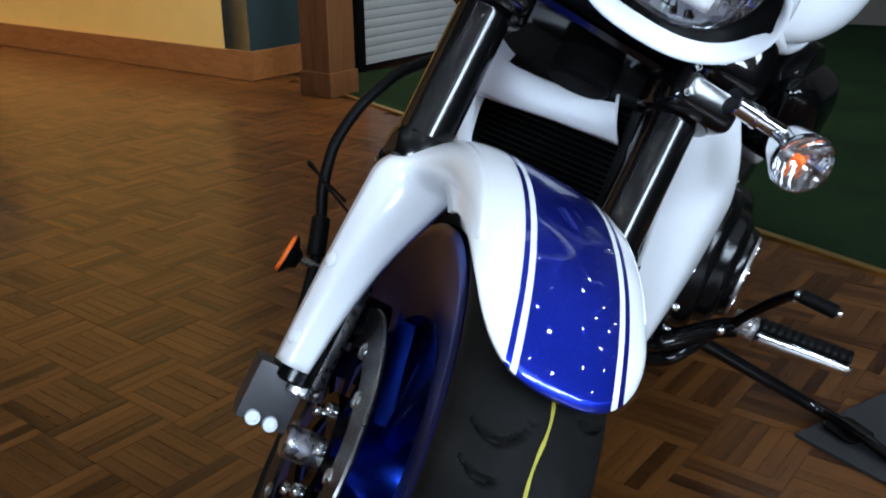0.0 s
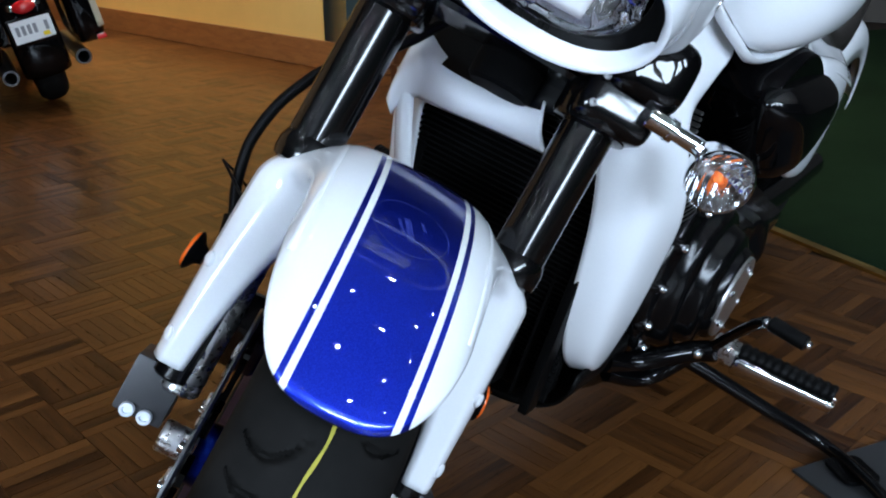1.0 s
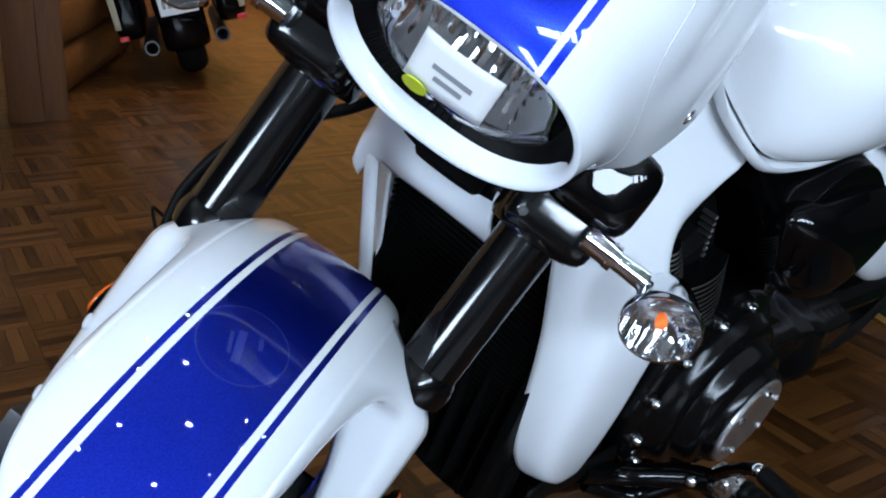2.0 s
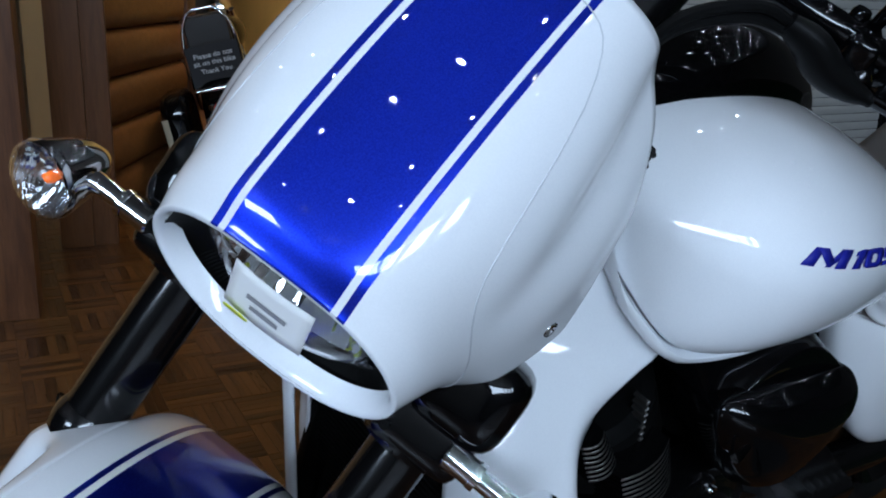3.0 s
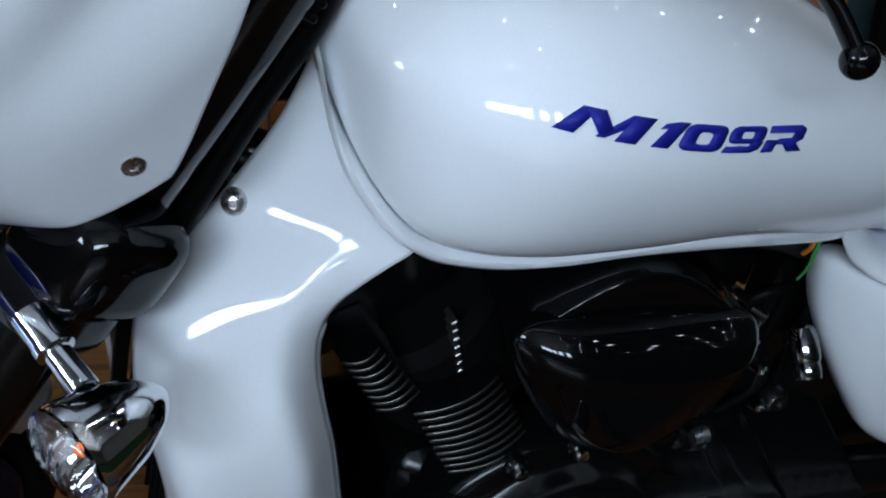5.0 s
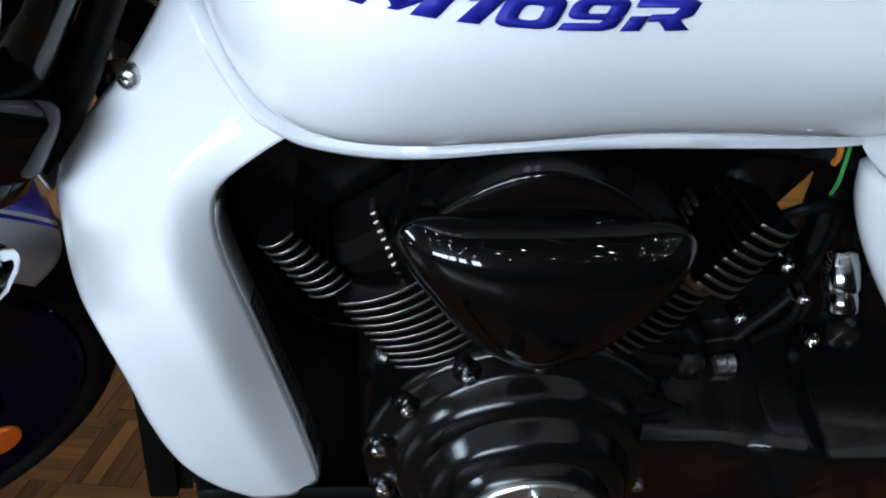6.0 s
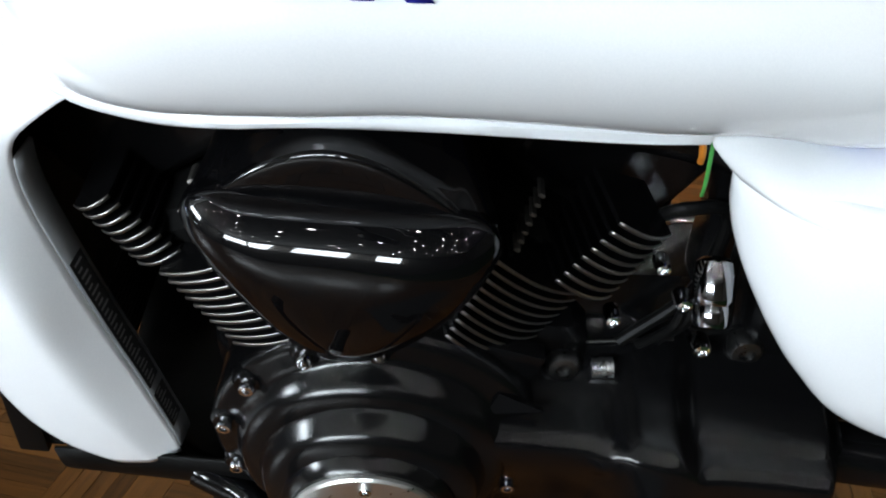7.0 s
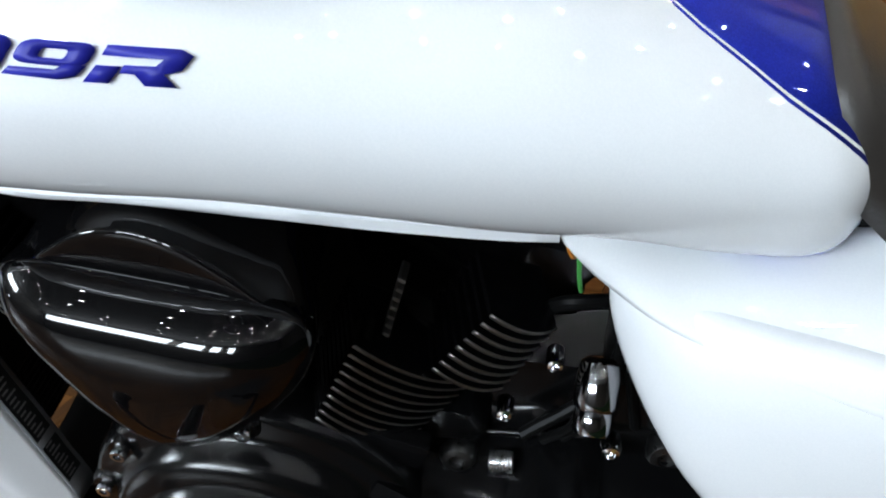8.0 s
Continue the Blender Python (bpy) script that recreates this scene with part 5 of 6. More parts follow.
foot_peg(-1, 0.441)
foot_peg(1, 0.375)
bm = bmesh.new()
tube(bm, [(0.60, 0.155, 0.30), (0.66, 0.18, 0.285), (0.70, 0.244, 0.325), (0.705, 0.290, 0.346)], 0.016, 12)
part("peg_bracket", bm, GLOSS, moto, "glossy black forged peg bracket", 35)
bm = bmesh.new()
tube(bm, [(0.705, -0.266, 0.340), (0.678, -0.290, 0.395), (0.640, -0.314, 0.445), (0.622, -0.328, 0.466)], 0.008, 10)
shift = part("shift_lever", bm, GLOSS, moto, "black gear shift lever", 35)
bm = bmesh.new()
rod(bm, V(0.6215, -0.332, 0.467), V(0.613, -0.382, 0.468), 0.0105, n=18)
part("toe_rubber", bm, DARK, shift, "black toe rubber", 35)
for p in ((0.705, -0.266, 0.340), (0.688, -0.256, 0.336), (0.622, -0.328, 0.467), (0.613, -0.384, 0.468)):
    bm = bmesh.new()
    bmesh.ops.create_uvsphere(bm, u_segments=14, v_segments=8, radius=0.0085 if p[2] < 0.4 else 0.006, matrix=Matrix.Translation(p))
    part("lever_joint", bm, CHROME, shift, "", 60)
to_bike = LEAN.inverted()
foot_a, foot_b = to_bike @ V(0.93, -0.49, 0.018), to_bike @ V(0.80, -0.63, 0.014)
bm = bmesh.new()
tube(bm, [V(0.80, -0.17, 0.24), V(0.80, -0.21, 0.25), foot_a.lerp(V(0.80, -0.21, 0.25), 0.4), foot_a, foot_a.lerp(foot_b, 0.5) + V(0, 0, 0.006), foot_b], 0.013, 14, taper=lambda t: 1.0 - 0.25 * t)
part("side_stand", bm, SATIN, moto, "black side stand propped on a mat", 35)
bm = bmesh.new()
plate(bm, rounded_box(-0.035, -0.03, 0.035, 0.03, 0.012), to_bike @ V(0.885, -0.545, 0.010), to_bike.to_3x3() @ V(0.7, 0.7, 0), to_bike.to_3x3() @ V(-0.7, 0.7, 0), 0.006)
part("stand_foot", bm, SATIN, moto, "", 35)


# --- belly, side cover, seat, tail ---
bm = bmesh.new()
def belly(u, v):
    x = 0.47 + 0.20 * u
    a = math.pi * v
    return V(x, 0.165 * math.cos(a), 0.33 - (0.105 + 0.03 * u) * math.sin(a) ** 0.7 + 0.015 * (1 - u))
grid(bm, belly, 10, 28)
pan = part("belly_pan", bm, DARK, moto, "black belly pan under the radiator", 60)
thicken(pan, 0.004)


def side_cover(side):
    """A domed panel that starts close to the frame in front and swells out to the rear."""
    corners = [(1.047, 0.690), (1.050, 0.664), (1.060, 0.632), (1.0765, 0.598), (1.100, 0.560), (1.130, 0.520), (1.174, 0.474), (1.25, 0.437), (1.36, 0.42), (1.43, 0.47), (1.43, 0.57), (1.36, 0.640), (1.25, 0.674), (1.13, 0.694), (1.066, 0.702)]
    loop = resample(spline([V(x, 0, z) for x, z in corners + corners[:1]], 8), 96)[:-1]
    c = V(1.235, 0, 0.57)
    base = table([(1.045, 0.132), (1.06, 0.139), (1.09, 0.158), (1.12, 0.171), (1.20, 0.180), (1.30, 0.182), (1.45, 0.175)])
    bm = bmesh.new()
    rings = [[bm.verts.new(V(x, side * (base(x) + out), z)) for x, z in ((c.x + (p.x - c.x) * s, c.z + (p.z - c.z) * s) for p in loop)]
             for s, out in ((0.95, -0.030), (0.985, -0.016), (1.0, -0.004), (0.995, 0.004), (0.97, 0.009), (0.92, 0.014), (0.84, 0.0185), (0.70, 0.022), (0.5, 0.024), (0.25, 0.025))]
    for a, b in zip(rings, rings[1:]):
        for i in range(len(a)):
            bm.faces.new((a[i], b[i], b[(i + 1) % len(a)], a[(i + 1) % len(a)]))
    cap(bm, rings[-1])
    return bm


def tail_trim(side):
    """The white shelf that carries on the tank's seam towards the seat, pointed in front."""
    bm = bmesh.new()
    upper = table([(0.0, 1.008, 0.162, 0.7515), (0.2, 1.05, 0.142, 0.744), (0.45, 1.12, 0.106, 0.713), (0.65, 1.19, 0.086, 0.706), (0.8, 1.26, 0.085, 0.715), (1.0, 1.38, 0.09, 0.72)])
    lower = table([(0.0, 1.015, 0.1635, 0.7385), (0.08, 1.025, 0.163, 0.726), (0.2, 1.046, 0.164, 0.706), (0.4, 1.09, 0.179, 0.687), (0.65, 1.18, 0.199, 0.668), (0.8, 1.26, 0.206, 0.646), (1.0, 1.38, 0.206, 0.61)])
    def f(u, v):
        a, b = lower(u), upper(u)
        p = V(*a).lerp(V(*b), v)
        swell = 0.007 * math.sin(math.pi * v ** 0.8) * min(u * 5 + 0.1, 1.0)
        return V(p.x, side * (p.y + swell), p.z + 0.7 * swell)
    grid(bm, f, 34, 16)
    return bm


for side in (-1, 1):
    trim = part("seat_trim", tail_trim(side), WHITE, moto, "white trim below the seat", 60)
    thicken(trim, 0.004)
    sc = part("side_cover", side_cover(side), WHITE, moto, "white domed side cover with small grey lettering", 60)
    for k in range(9):
        bm = bmesh.new()
        block(bm, V(1.216 + 0.0145 * k, side * 0.1955, 0.488 - 0.0016 * k), (0.0095, 0.002, 0.011), Matrix.Rotation(radians(8), 4, "Y"), 0.0)
        part("name_bar", bm, GREYMARK, sc)
bm = bmesh.new()
def seat(u, v):
    x = 1.16 + 0.50 * u
    a = math.pi * (v - 0.5)
    wide = 0.125 + 0.035 * math.sin(math.pi * u)
    top = 0.845 - 0.13 * math.sin(math.pi * min(u * 1.1, 1)) + 0.03 * u
    return V(x, wide * sgn_pow(math.sin(a), 0.8), top - 0.07 * (1 - sgn_pow(math.cos(a), 0.5)))
grid(bm, seat, 24, 24)
LEATHER = material("seat_leather", (0.018, 0.015, 0.013), 0.45)
bump(LEATHER, noise_out(LEATHER, 260.0, 3.0), 0.35, 0.001)
sd = part("seat", bm, LEATHER, moto, "black padded seat", 60)
thicken(sd, 0.02)
bm = bmesh.new()
def rear_fender(u, v):
    phi = radians(-60 + 130 * u)
    a = math.pi * (v - 0.5)
    r = 0.365 - 0.10 * (1 - sgn_pow(math.cos(a), 0.6))
    return V(1.74 + math.sin(phi) * r, 0.145 * sgn_pow(math.sin(a), 0.8), 0.325 + math.cos(phi) * r)
grid(bm, rear_fender, 28, 24)
rf = part("rear_fender", bm, WHITE, moto, "white rear fender", 60)
thicken(rf, 0.004)
part("rear_tyre", tyre_mesh(0.325, 0.12, 0.232, 160, V(1.74, 0, 0.33), False), RUBBER, moto, "wide black rear tyre", 60)
bm = bmesh.new()
lathe(bm, V(1.74, 0, 0.33), (0, 1, 0), [(0, -0.10), (0.05, -0.10), (0.06, -0.06), (0.20, -0.07), (0.232, -0.11), (0.236, -0.105), (0.22, 0.0), (0.236, 0.105), (0.232, 0.11), (0.20, 0.07), (0.06, 0.06), (0.05, 0.10), (0, 0.10)], 64)
part("rear_rim", bm, GLOSS, moto, "black rear rim", 40)
bm = bmesh.new()
tube(bm, [(1.10, -0.13, 0.36), (1.40, -0.15, 0.34), (1.74, -0.155, 0.33)], 0.03, 14)
tube(bm, [(1.10, 0.13, 0.36), (1.40, 0.15, 0.34), (1.74, 0.155, 0.33)], 0.03, 14)
part("swing_arm", bm, SATIN, moto, "black swing arm", 35)
bm = bmesh.new()
lathe(bm, V(1.10, 0.19, 0.30), (1, 0, 0.02), [(0, 0), (0.05, 0), (0.055, 0.02), (0.058, 0.5), (0.05, 0.62), (0.04, 0.62), (0.04, 0.55), (0, 0.55)], 32)
part("silencer", bm, CHROME, moto, "chrome silencer", 35)

# --- small engine dress parts at the rear cylinder ---
bm = bmesh.new()
lathe(bm, V(1.051, -0.140, 0.606), (-0.05, -0.70, -0.70), [(0.0, -0.006), (0.009, -0.005), (0.014, -0.001), (0.0158, 0.009), (0.0158, 0.028), (0.0143, 0.032), (0.0135, 0.033), (0.0142, 0.037), (0.0138, 0.047), (0.0125, 0.050), (0.0085, 0.0502), (0.008, 0.047), (0, 0.047)], 32)
part("chrome_fitting", bm, SMOKED, moto, "round chrome fitting", 40)
bm = bmesh.new()
tube(bm, [(1.00, -0.09, 0.60), (1.03, -0.105, 0.63), (1.07, -0.09, 0.61), (1.06, -0.09, 0.52), (1.0, -0.11, 0.47)], 0.006, 10)
tube(bm, [(1.09, -0.09, 0.70), (1.085, -0.11, 0.66), (1.075, -0.12, 0.60), (1.09, -0.11, 0.50)], 0.005, 10)
part("hose", bm, DARK, moto, "thin black engine hose", 35)
for p, r in (((1.0735, -0.115, 0.472), 0.0095), ((1.122, -0.099, 0.452), 0.017), ((0.949, -0.134, 0.464), 0.0155), ((0.888, -0.192, 0.36), 0.009), ((0.985, -0.128, 0.524), 0.007), ((1.045, -0.118, 0.535), 0.008), ((1.02, -0.115, 0.575), 0.007)):
    bm = bmesh.new()
    lathe(bm, V(*p), (0, -1, 0.15), [(r, -0.012), (r, 0.002), (r * 0.8, 0.007), (r * 0.45, 0.008), (r * 0.4, 0.004), (0, 0.004)], 22)
    part("engine_fastener", bm, CHROME if r < 0.012 else DISCSTEEL, moto, "round engine fastener", 35)
WIRE_O = material("orange_wire", (0.60, 0.20, 0.02), 0.5)
WIRE_G = material("green_wire", (0.05, 0.30, 0.06), 0.5)
for m, dy, lab in ((WIRE_O, 0.0, "orange wrapped wire"), (WIRE_G, 0.008, "green wire")):
    bm = bmesh.new()
    tube(bm, [(1.012 + dy, -0.13, 0.745), (1.016 + dy, -0.134, 0.728), (1.020 + dy, -0.133, 0.708 - dy * 3), (1.023 + dy, -0.125, 0.694 - dy * 4)], 0.0026 if dy == 0 else 0.0016, 8)
    part("wire", bm, m, moto, lab, 35)
bm = bmesh.new()
rod(bm, V(0.952, -0.108, 0.464), V(1.052, -0.103, 0.469), 0.0018, n=10)
part("link_rod", bm, DISCSTEEL, moto, "thin chrome link rod", 35)
bm = bmesh.new()
lathe(bm, V(0.976, -0.132, 0.459), (1, 0, 0.1), [(0, 0)] + [(r, h) for k in range(8) for r, h in ((0.0095, 0.0025 * k), (0.0095, 0.0025 * k + 0.0012), (0.0085, 0.0025 * k + 0.0016))] + [(0, 0.0195)], 16)
part("knurled_adjuster", bm, STEEL, moto, "small knurled steel adjuster", 35)
bm = bmesh.new()
tube(bm, [(1.034, -0.112, 0.478), (1.050, -0.122, 0.515), (1.054, -0.118, 0.535)], 0.0055, 10, 6)
tube(bm, [(1.018, -0.112, 0.470), (1.038, -0.125, 0.508), (1.046, -0.120, 0.530)], 0.0045, 10, 6)
part("rubber_pipe", bm, DARK, moto, "short black rubber pipes", 35)
for x0, z0, x1, z1 in ((0.894, 0.604, 0.910, 0.670), (0.672, 0.608, 0.654, 0.672)):
    for k in range(8):
        t = k / 7
        bm = bmesh.new()
        block(bm, V(x0 + (x1 - x0) * t, -0.132, z0 + (z1 - z0) * t), (0.006, 0.02, 0.0034), Matrix.Rotation(radians(33 if x0 > 0.8 else -33), 4, "Y"), 0.001, 1)
        part("small_fin", bm, FINEDGE, moto, "short machined fin tip", 35)
bm = bmesh.new()
tube(bm, [(0.538, -0.104, 0.945), (0.524, -0.100, 0.908), (0.502, -0.100, 0.871), (0.481, -0.100, 0.834), (0.456, -0.100, 0.786), (0.433, -0.100, 0.745), (0.413, -0.098, 0.716)], 0.0120, 16)
part("wiring_sleeve", bm, DARK, moto, "black sleeve over the wiring along the fork head", 35)
bm = bmesh.new()
lean_in = Matrix.Rotation(radians(28), 4, "Y")
block(bm, V(0.524, -0.112, 0.942), (0.020, 0.020, 0.056), lean_in, 0.005, 2)
for k in range(5):
    block(bm, V(0.524, -0.112, 0.942) + (lean_in @ V(0, -0.001, -0.022 + 0.011 * k)), (0.0225, 0.0215, 0.006), lean_in, 0.002, 1)
part("wiring_connector", bm, DARK, moto, "ribbed black connector between lamp shell and tank", 35)
bm = bmesh.new()
block(bm, V(lean_to(0.62) - 0.006, -0.066, 0.62), (0.012, 0.012, 0.17), Matrix.Rotation(radians(5.7), 4, "Y"), 0.003)
part("radiator_edge", bm, DARK, moto, "black upright beside the radiator", 35)
bm = bmesh.new()
lathe(bm, V(0.846, -0.115, 0.705), (0, -0.3, 1), [(0.018, 0), (0.018, 0.02), (0.022, 0.022), (0.022, 0.035), (0.016, 0.037), (0.016, 0.05)], 24)
part("intake_collar", bm, STEEL, moto, "dull metal collar above the rear cylinder", 35)


# --- black console over the tank's spine ---
def console():
    bm = bmesh.new()
    crest = table([(0.575, 0.965), (0.60, 0.992), (0.64, 1.010), (0.707, 1.030), (0.78, 1.034), (0.85, 1.016), (0.92, 0.975), (0.97, 0.935)])
    def f(u, v):
        x = 0.575 + 0.395 * u
        a = math.pi * (v - 0.5)
        w = 0.030 + 0.040 * math.sin(math.pi * min(u + 0.06, 1.0)) ** 0.6
        foot = tank_point(x, 0.12).z - 0.012
        return V(x, w * sgn_pow(math.sin(a), 0.75), foot + (crest(x) - foot) * sgn_pow(max(math.cos(a), 0.0), 0.7))
    grid(bm, f, 30, 26)
    return bm


con = part("tank_console", console(), GLOSS, moto, "glossy black console over the tank's spine", 60)
thicken(con, 0.004)
bm = bmesh.new()
block(bm, V(0.84, 0.03, 0.655), (0.40, 0.15, 0.22), None, 0.02, 2)
part("airbox", bm, PIT, moto, "dull black air box between the cylinders", 35)
bm = bmesh.new()
block(bm, V(1.27, -0.075, 0.40), (0.30, 0.05, 0.30), None, 0.02, 3)
block(bm, V(1.24, -0.06, 0.62), (0.36, 0.05, 0.22), None, 0.02, 3)
part("pivot_plate", bm, SATIN, moto, "satin black plate at the swing arm pivot", 35)
# ---------- the show room ----------
TURN = radians(-10.8)            # the walls stand at a slant to the motorcycle
ALONG, INTO = V(0.187, 0.982, 0), V(0.982, -0.187, 0)
CORNER = V(3.31, 2.50, 0)


def box_thing(name, corners, z0, z1, mat, label, category, kind="structure", bevel=0.0):
    """An upright prism over a ground outline."""
    bm = bmesh.new()
    lo = [bm.verts.new(V(p[0], p[1], z0)) for p in corners]
    hi = [bm.verts.new(V(p[0], p[1], z1)) for p in corners]
    n = len(corners)
    bm.faces.new(lo[::-1])
    bm.faces.new(hi)
    for i in range(n):
        bm.faces.new((lo[i], lo[(i + 1) % n], hi[(i + 1) % n], hi[i]))
    if bevel:
        bmesh.ops.bevel(bm, geom=list(bm.edges), offset=bevel, segments=2, affect="EDGES")
    return tagged(new(name, finish(name, bm, mat)), label, category, "", kind)


def strip(a, b, thick):
    """The ground outline of a wall from a to b, thick to its right."""
    a, b = V(a[0], a[1], 0), V(b[0], b[1], 0)
    d = (b - a).normalized()
    n = V(d.y, -d.x, 0) * thick
    return [a, b, b + n, a + n]


HIGH = 3.8
far_end = CORNER + ALONG * 6.0
box_thing("wall_ochre", strip(CORNER + ALONG * 0.003, far_end, 0.2), 0, HIGH, OCHRE, "ochre painted plaster wall with a wooden skirting", "wall")
box_thing("wall_green", strip(CORNER + INTO * 0.55, CORNER, 0.2), 0, HIGH, TEAL, "dark green painted wall return", "wall")
box_thing("baseboard", strip(CORNER - INTO * 0.02 - ALONG * 0.018, far_end - INTO * 0.02, 0.018), 0.004, 0.155, BASEWOOD, "warm brown wooden skirting board", "skirting board")
box_thing("baseboard_return", strip(CORNER + INTO * 0.5 - ALONG * 0.02, CORNER - ALONG * 0.02 - INTO * 0.001, 0.018), 0.004, 0.155, BASEWOOD, "brown wooden skirting on the wall return", "skirting board")

post = thing("wooden_post", "square wooden post on a plinth beside the shutter", "post", Matrix.Translation((3.17, 1.93, 0)) @ Matrix.Rotation(TURN, 4, "Z"))
bm = bmesh.new()
block(bm, V(0, 0, 1.9), (0.185, 0.185, 3.8), None, 0.008)
part("shaft", bm, OAK, post)
bm = bmesh.new()
block(bm, V(0, 0, 0.06), (0.205, 0.205, 0.12), None, 0.008)
part("plinth", bm, OAK, post)

sh_a, sh_b = V(3.80, 2.11, 0), V(3.80, 2.11, 0) + INTO * 1.75
shutter = thing("roller_shutter", "grey metal roller shutter pulled down", "shutter")
for k in range(75):
    bm = bmesh.new()
    z = 0.03 + 0.05 * k
    c = (sh_a + sh_b) / 2 + V(0, 0, z + 0.025)
    def slat(u, v, c=c):
        t = (u - 0.5) * 1.75
        return c + INTO * t + V(0, 0, (v - 0.5) * 0.047) - ALONG * (0.0022 * math.sin(math.pi * v))
    grid(bm, slat, 1, 6)
    part("slat", bm, SHUTTER, shutter)
for p, w in ((sh_a - INTO * 0.03, 0.06), (sh_b + INTO * 0.03, 0.06)):
    bm = bmesh.new()
    block(bm, p + V(0, 0, 1.89), (w, 0.06, 3.78), Matrix.Rotation(TURN, 4, "Z"), 0.004)
    part("guide_rail", bm, DARK, shutter, "dark guide rail")
box_thing("wall_shutter_side", strip(sh_b + INTO * 3.0 + ALONG * 0.03, sh_b + INTO * 0.06 + ALONG * 0.03, 0.2), 0, HIGH, PLAIN, "plain shop wall beside the shutter", "wall")
box_thing("wall_shutter_back", strip(sh_b + INTO * 0.1 + ALONG * 0.25, CORNER + INTO * 0.2 + ALONG * 0.02, 0.15), 0, HIGH, TEAL, "dark wall behind the shutter", "wall")

# plain walls that close the shop
east = V(7.0, -7.2, 0)
box_thing("wall_east", strip((7.0, 2.5), (7.0, -7.0), -0.2), 0, HIGH, PLAIN, "plain painted shop wall", "wall")
box_thing("ceiling", [(-7.2, -7.2), (7.2, -7.2), (7.2, 9.2), (-7.2, 9.2)], HIGH + 0.004, HIGH + 0.2, CEIL, "plain shop ceiling", "ceiling")
box_thing("wall_far", strip((-7.0, 9.0), (7.0, 9.0), -0.2), 0, HIGH, PLAIN, "plain painted shop wall", "wall")


def window_wall(name, win_name, a, b, openings, low, high):
    """A wall from a to b with window openings (metres along it), mullions and a bright outside."""
    a, b = V(*a, 0), V(*b, 0)
    d = (b - a).normalized()
    n = V(d.y, -d.x, 0)
    span = (b - a).length
    box_thing(name + "_below", strip(a, b, 0.2), 0, low, PLAIN, "shop wall below the windows", "wall")
    box_thing(name + "_above", strip(a, b, 0.2), high, HIGH, PLAIN, "shop wall above the windows", "wall")
    last = 0.0
    for k, (s0, s1) in enumerate([*openings, (span, span)]):
        box_thing(name + "_pier", strip(a + d * last, a + d * s0, 0.2), low, high, PLAIN, "wall pier between shop windows", "wall")
        last = s1
        if s0 == span:
            break
        win = thing(win_name, "shop window with slender dark mullions", "window", None, "shop windows", "structure")
        panes = max(1, round((s1 - s0) / 0.6))
        for j in range(panes + 1):
            bm = bmesh.new()
            block(bm, a + d * (s0 + (s1 - s0) * j / panes) + n * 0.1 + V(0, 0, (low + high) / 2), (0.05, 0.05, high - low), None, 0.004)
            part("mullion", bm, DARK, win)
        bm = bmesh.new()
        c = a + d * ((s0 + s1) / 2) + n * 0.35 + V(0, 0, (low + high) / 2)
        vs = [bm.verts.new(c + d * (sx * (s1 - s0) * 0.6) + V(0, 0, sz * (high - low) * 0.6)) for sx, sz in ((-1, -1), (1, -1), (1, 1), (-1, 1))]
        bm.faces.new(vs)
        tagged(new("backdrop", finish("backdrop", bm, DAYLIGHT)), "bright daylight outside the shop window", "backdrop", "", "structure")


window_wall("wall_south", "window_1", (7.0, -7.0), (-7.0, -7.0), [(7.4, 7.8), (8.4, 8.9), (9.4, 10.0), (10.5, 12.9)], 2.50, 3.40)
window_wall("wall_west", "window_2", (-7.0, -7.0), (-7.0, 9.0), [(4.6, 6.4)], 2.5, 3.3)

# rows of small lamps under the ceiling
lamp_mesh = None
lamps = []
for i in range(13):
    for j in range(11):
        if lamp_mesh is None:
            bm = bmesh.new()
            lathe(bm, (0, 0, 0), (0, 0, -1), [(0.034, -0.06), (0.038, 0.0), (0.030, 0.004)], 20)
            first = thing("ceiling_spot", "small round ceiling lamp, lit", "lamp", Matrix.Translation((-4.5, -5.5, 3.74)), "ceiling lamps")
            part("lamp_can", bm, DARK, first)
            bm = bmesh.new()
            lathe(bm, (0, 0, 0.01), (0, 0, -1), [(0.028, 0.0), (0.025, 0.006), (0, 0.010)], 20)
            part("bulb", bm, SPOT, first)
            lamp_mesh = first
        else:
            copy_thing(lamp_mesh, Matrix.Translation((-4.5 + 0.82 * i + 0.27 * (j % 2) + 0.09 * math.sin(5.1 * i + 2.3 * j), -5.5 + 0.76 * j + 0.10 * math.sin(3.7 * i + 1.9 * j), 3.74)))

# unseen warm lamps, added to brighten the ochre wall and the wood beside it
warm = None
for x, y in ((2.75, 3.2), (2.95, 4.4), (3.15, 5.6), (3.35, 6.8), (1.9, 4.6), (3.4, 1.2)):
    if warm is None:
        bm = bmesh.new()
        lathe(bm, (0, 0, 0), (0, 0, -1), [(0.05, -0.06), (0.055, 0.0), (0.055, 0.085), (0.051, 0.085), (0.050, 0.0)], 20)
        warm = thing("wall_washer", "unseen warm ceiling lamp added to brighten the wall", "lamp", Matrix.Translation((x, y, 3.74)), "wall lamps")
        part("lamp_can", bm, DARK, warm)
        bm = bmesh.new()
        lathe(bm, (0, 0, 0.01), (0, 0, -1), [(0.042, 0.0), (0.038, 0.008), (0, 0.014)], 20)
        part("bulb", bm, WARMFILL, warm)
    else:
        copy_thing(warm, Matrix.Translation((x, y, 3.74)))

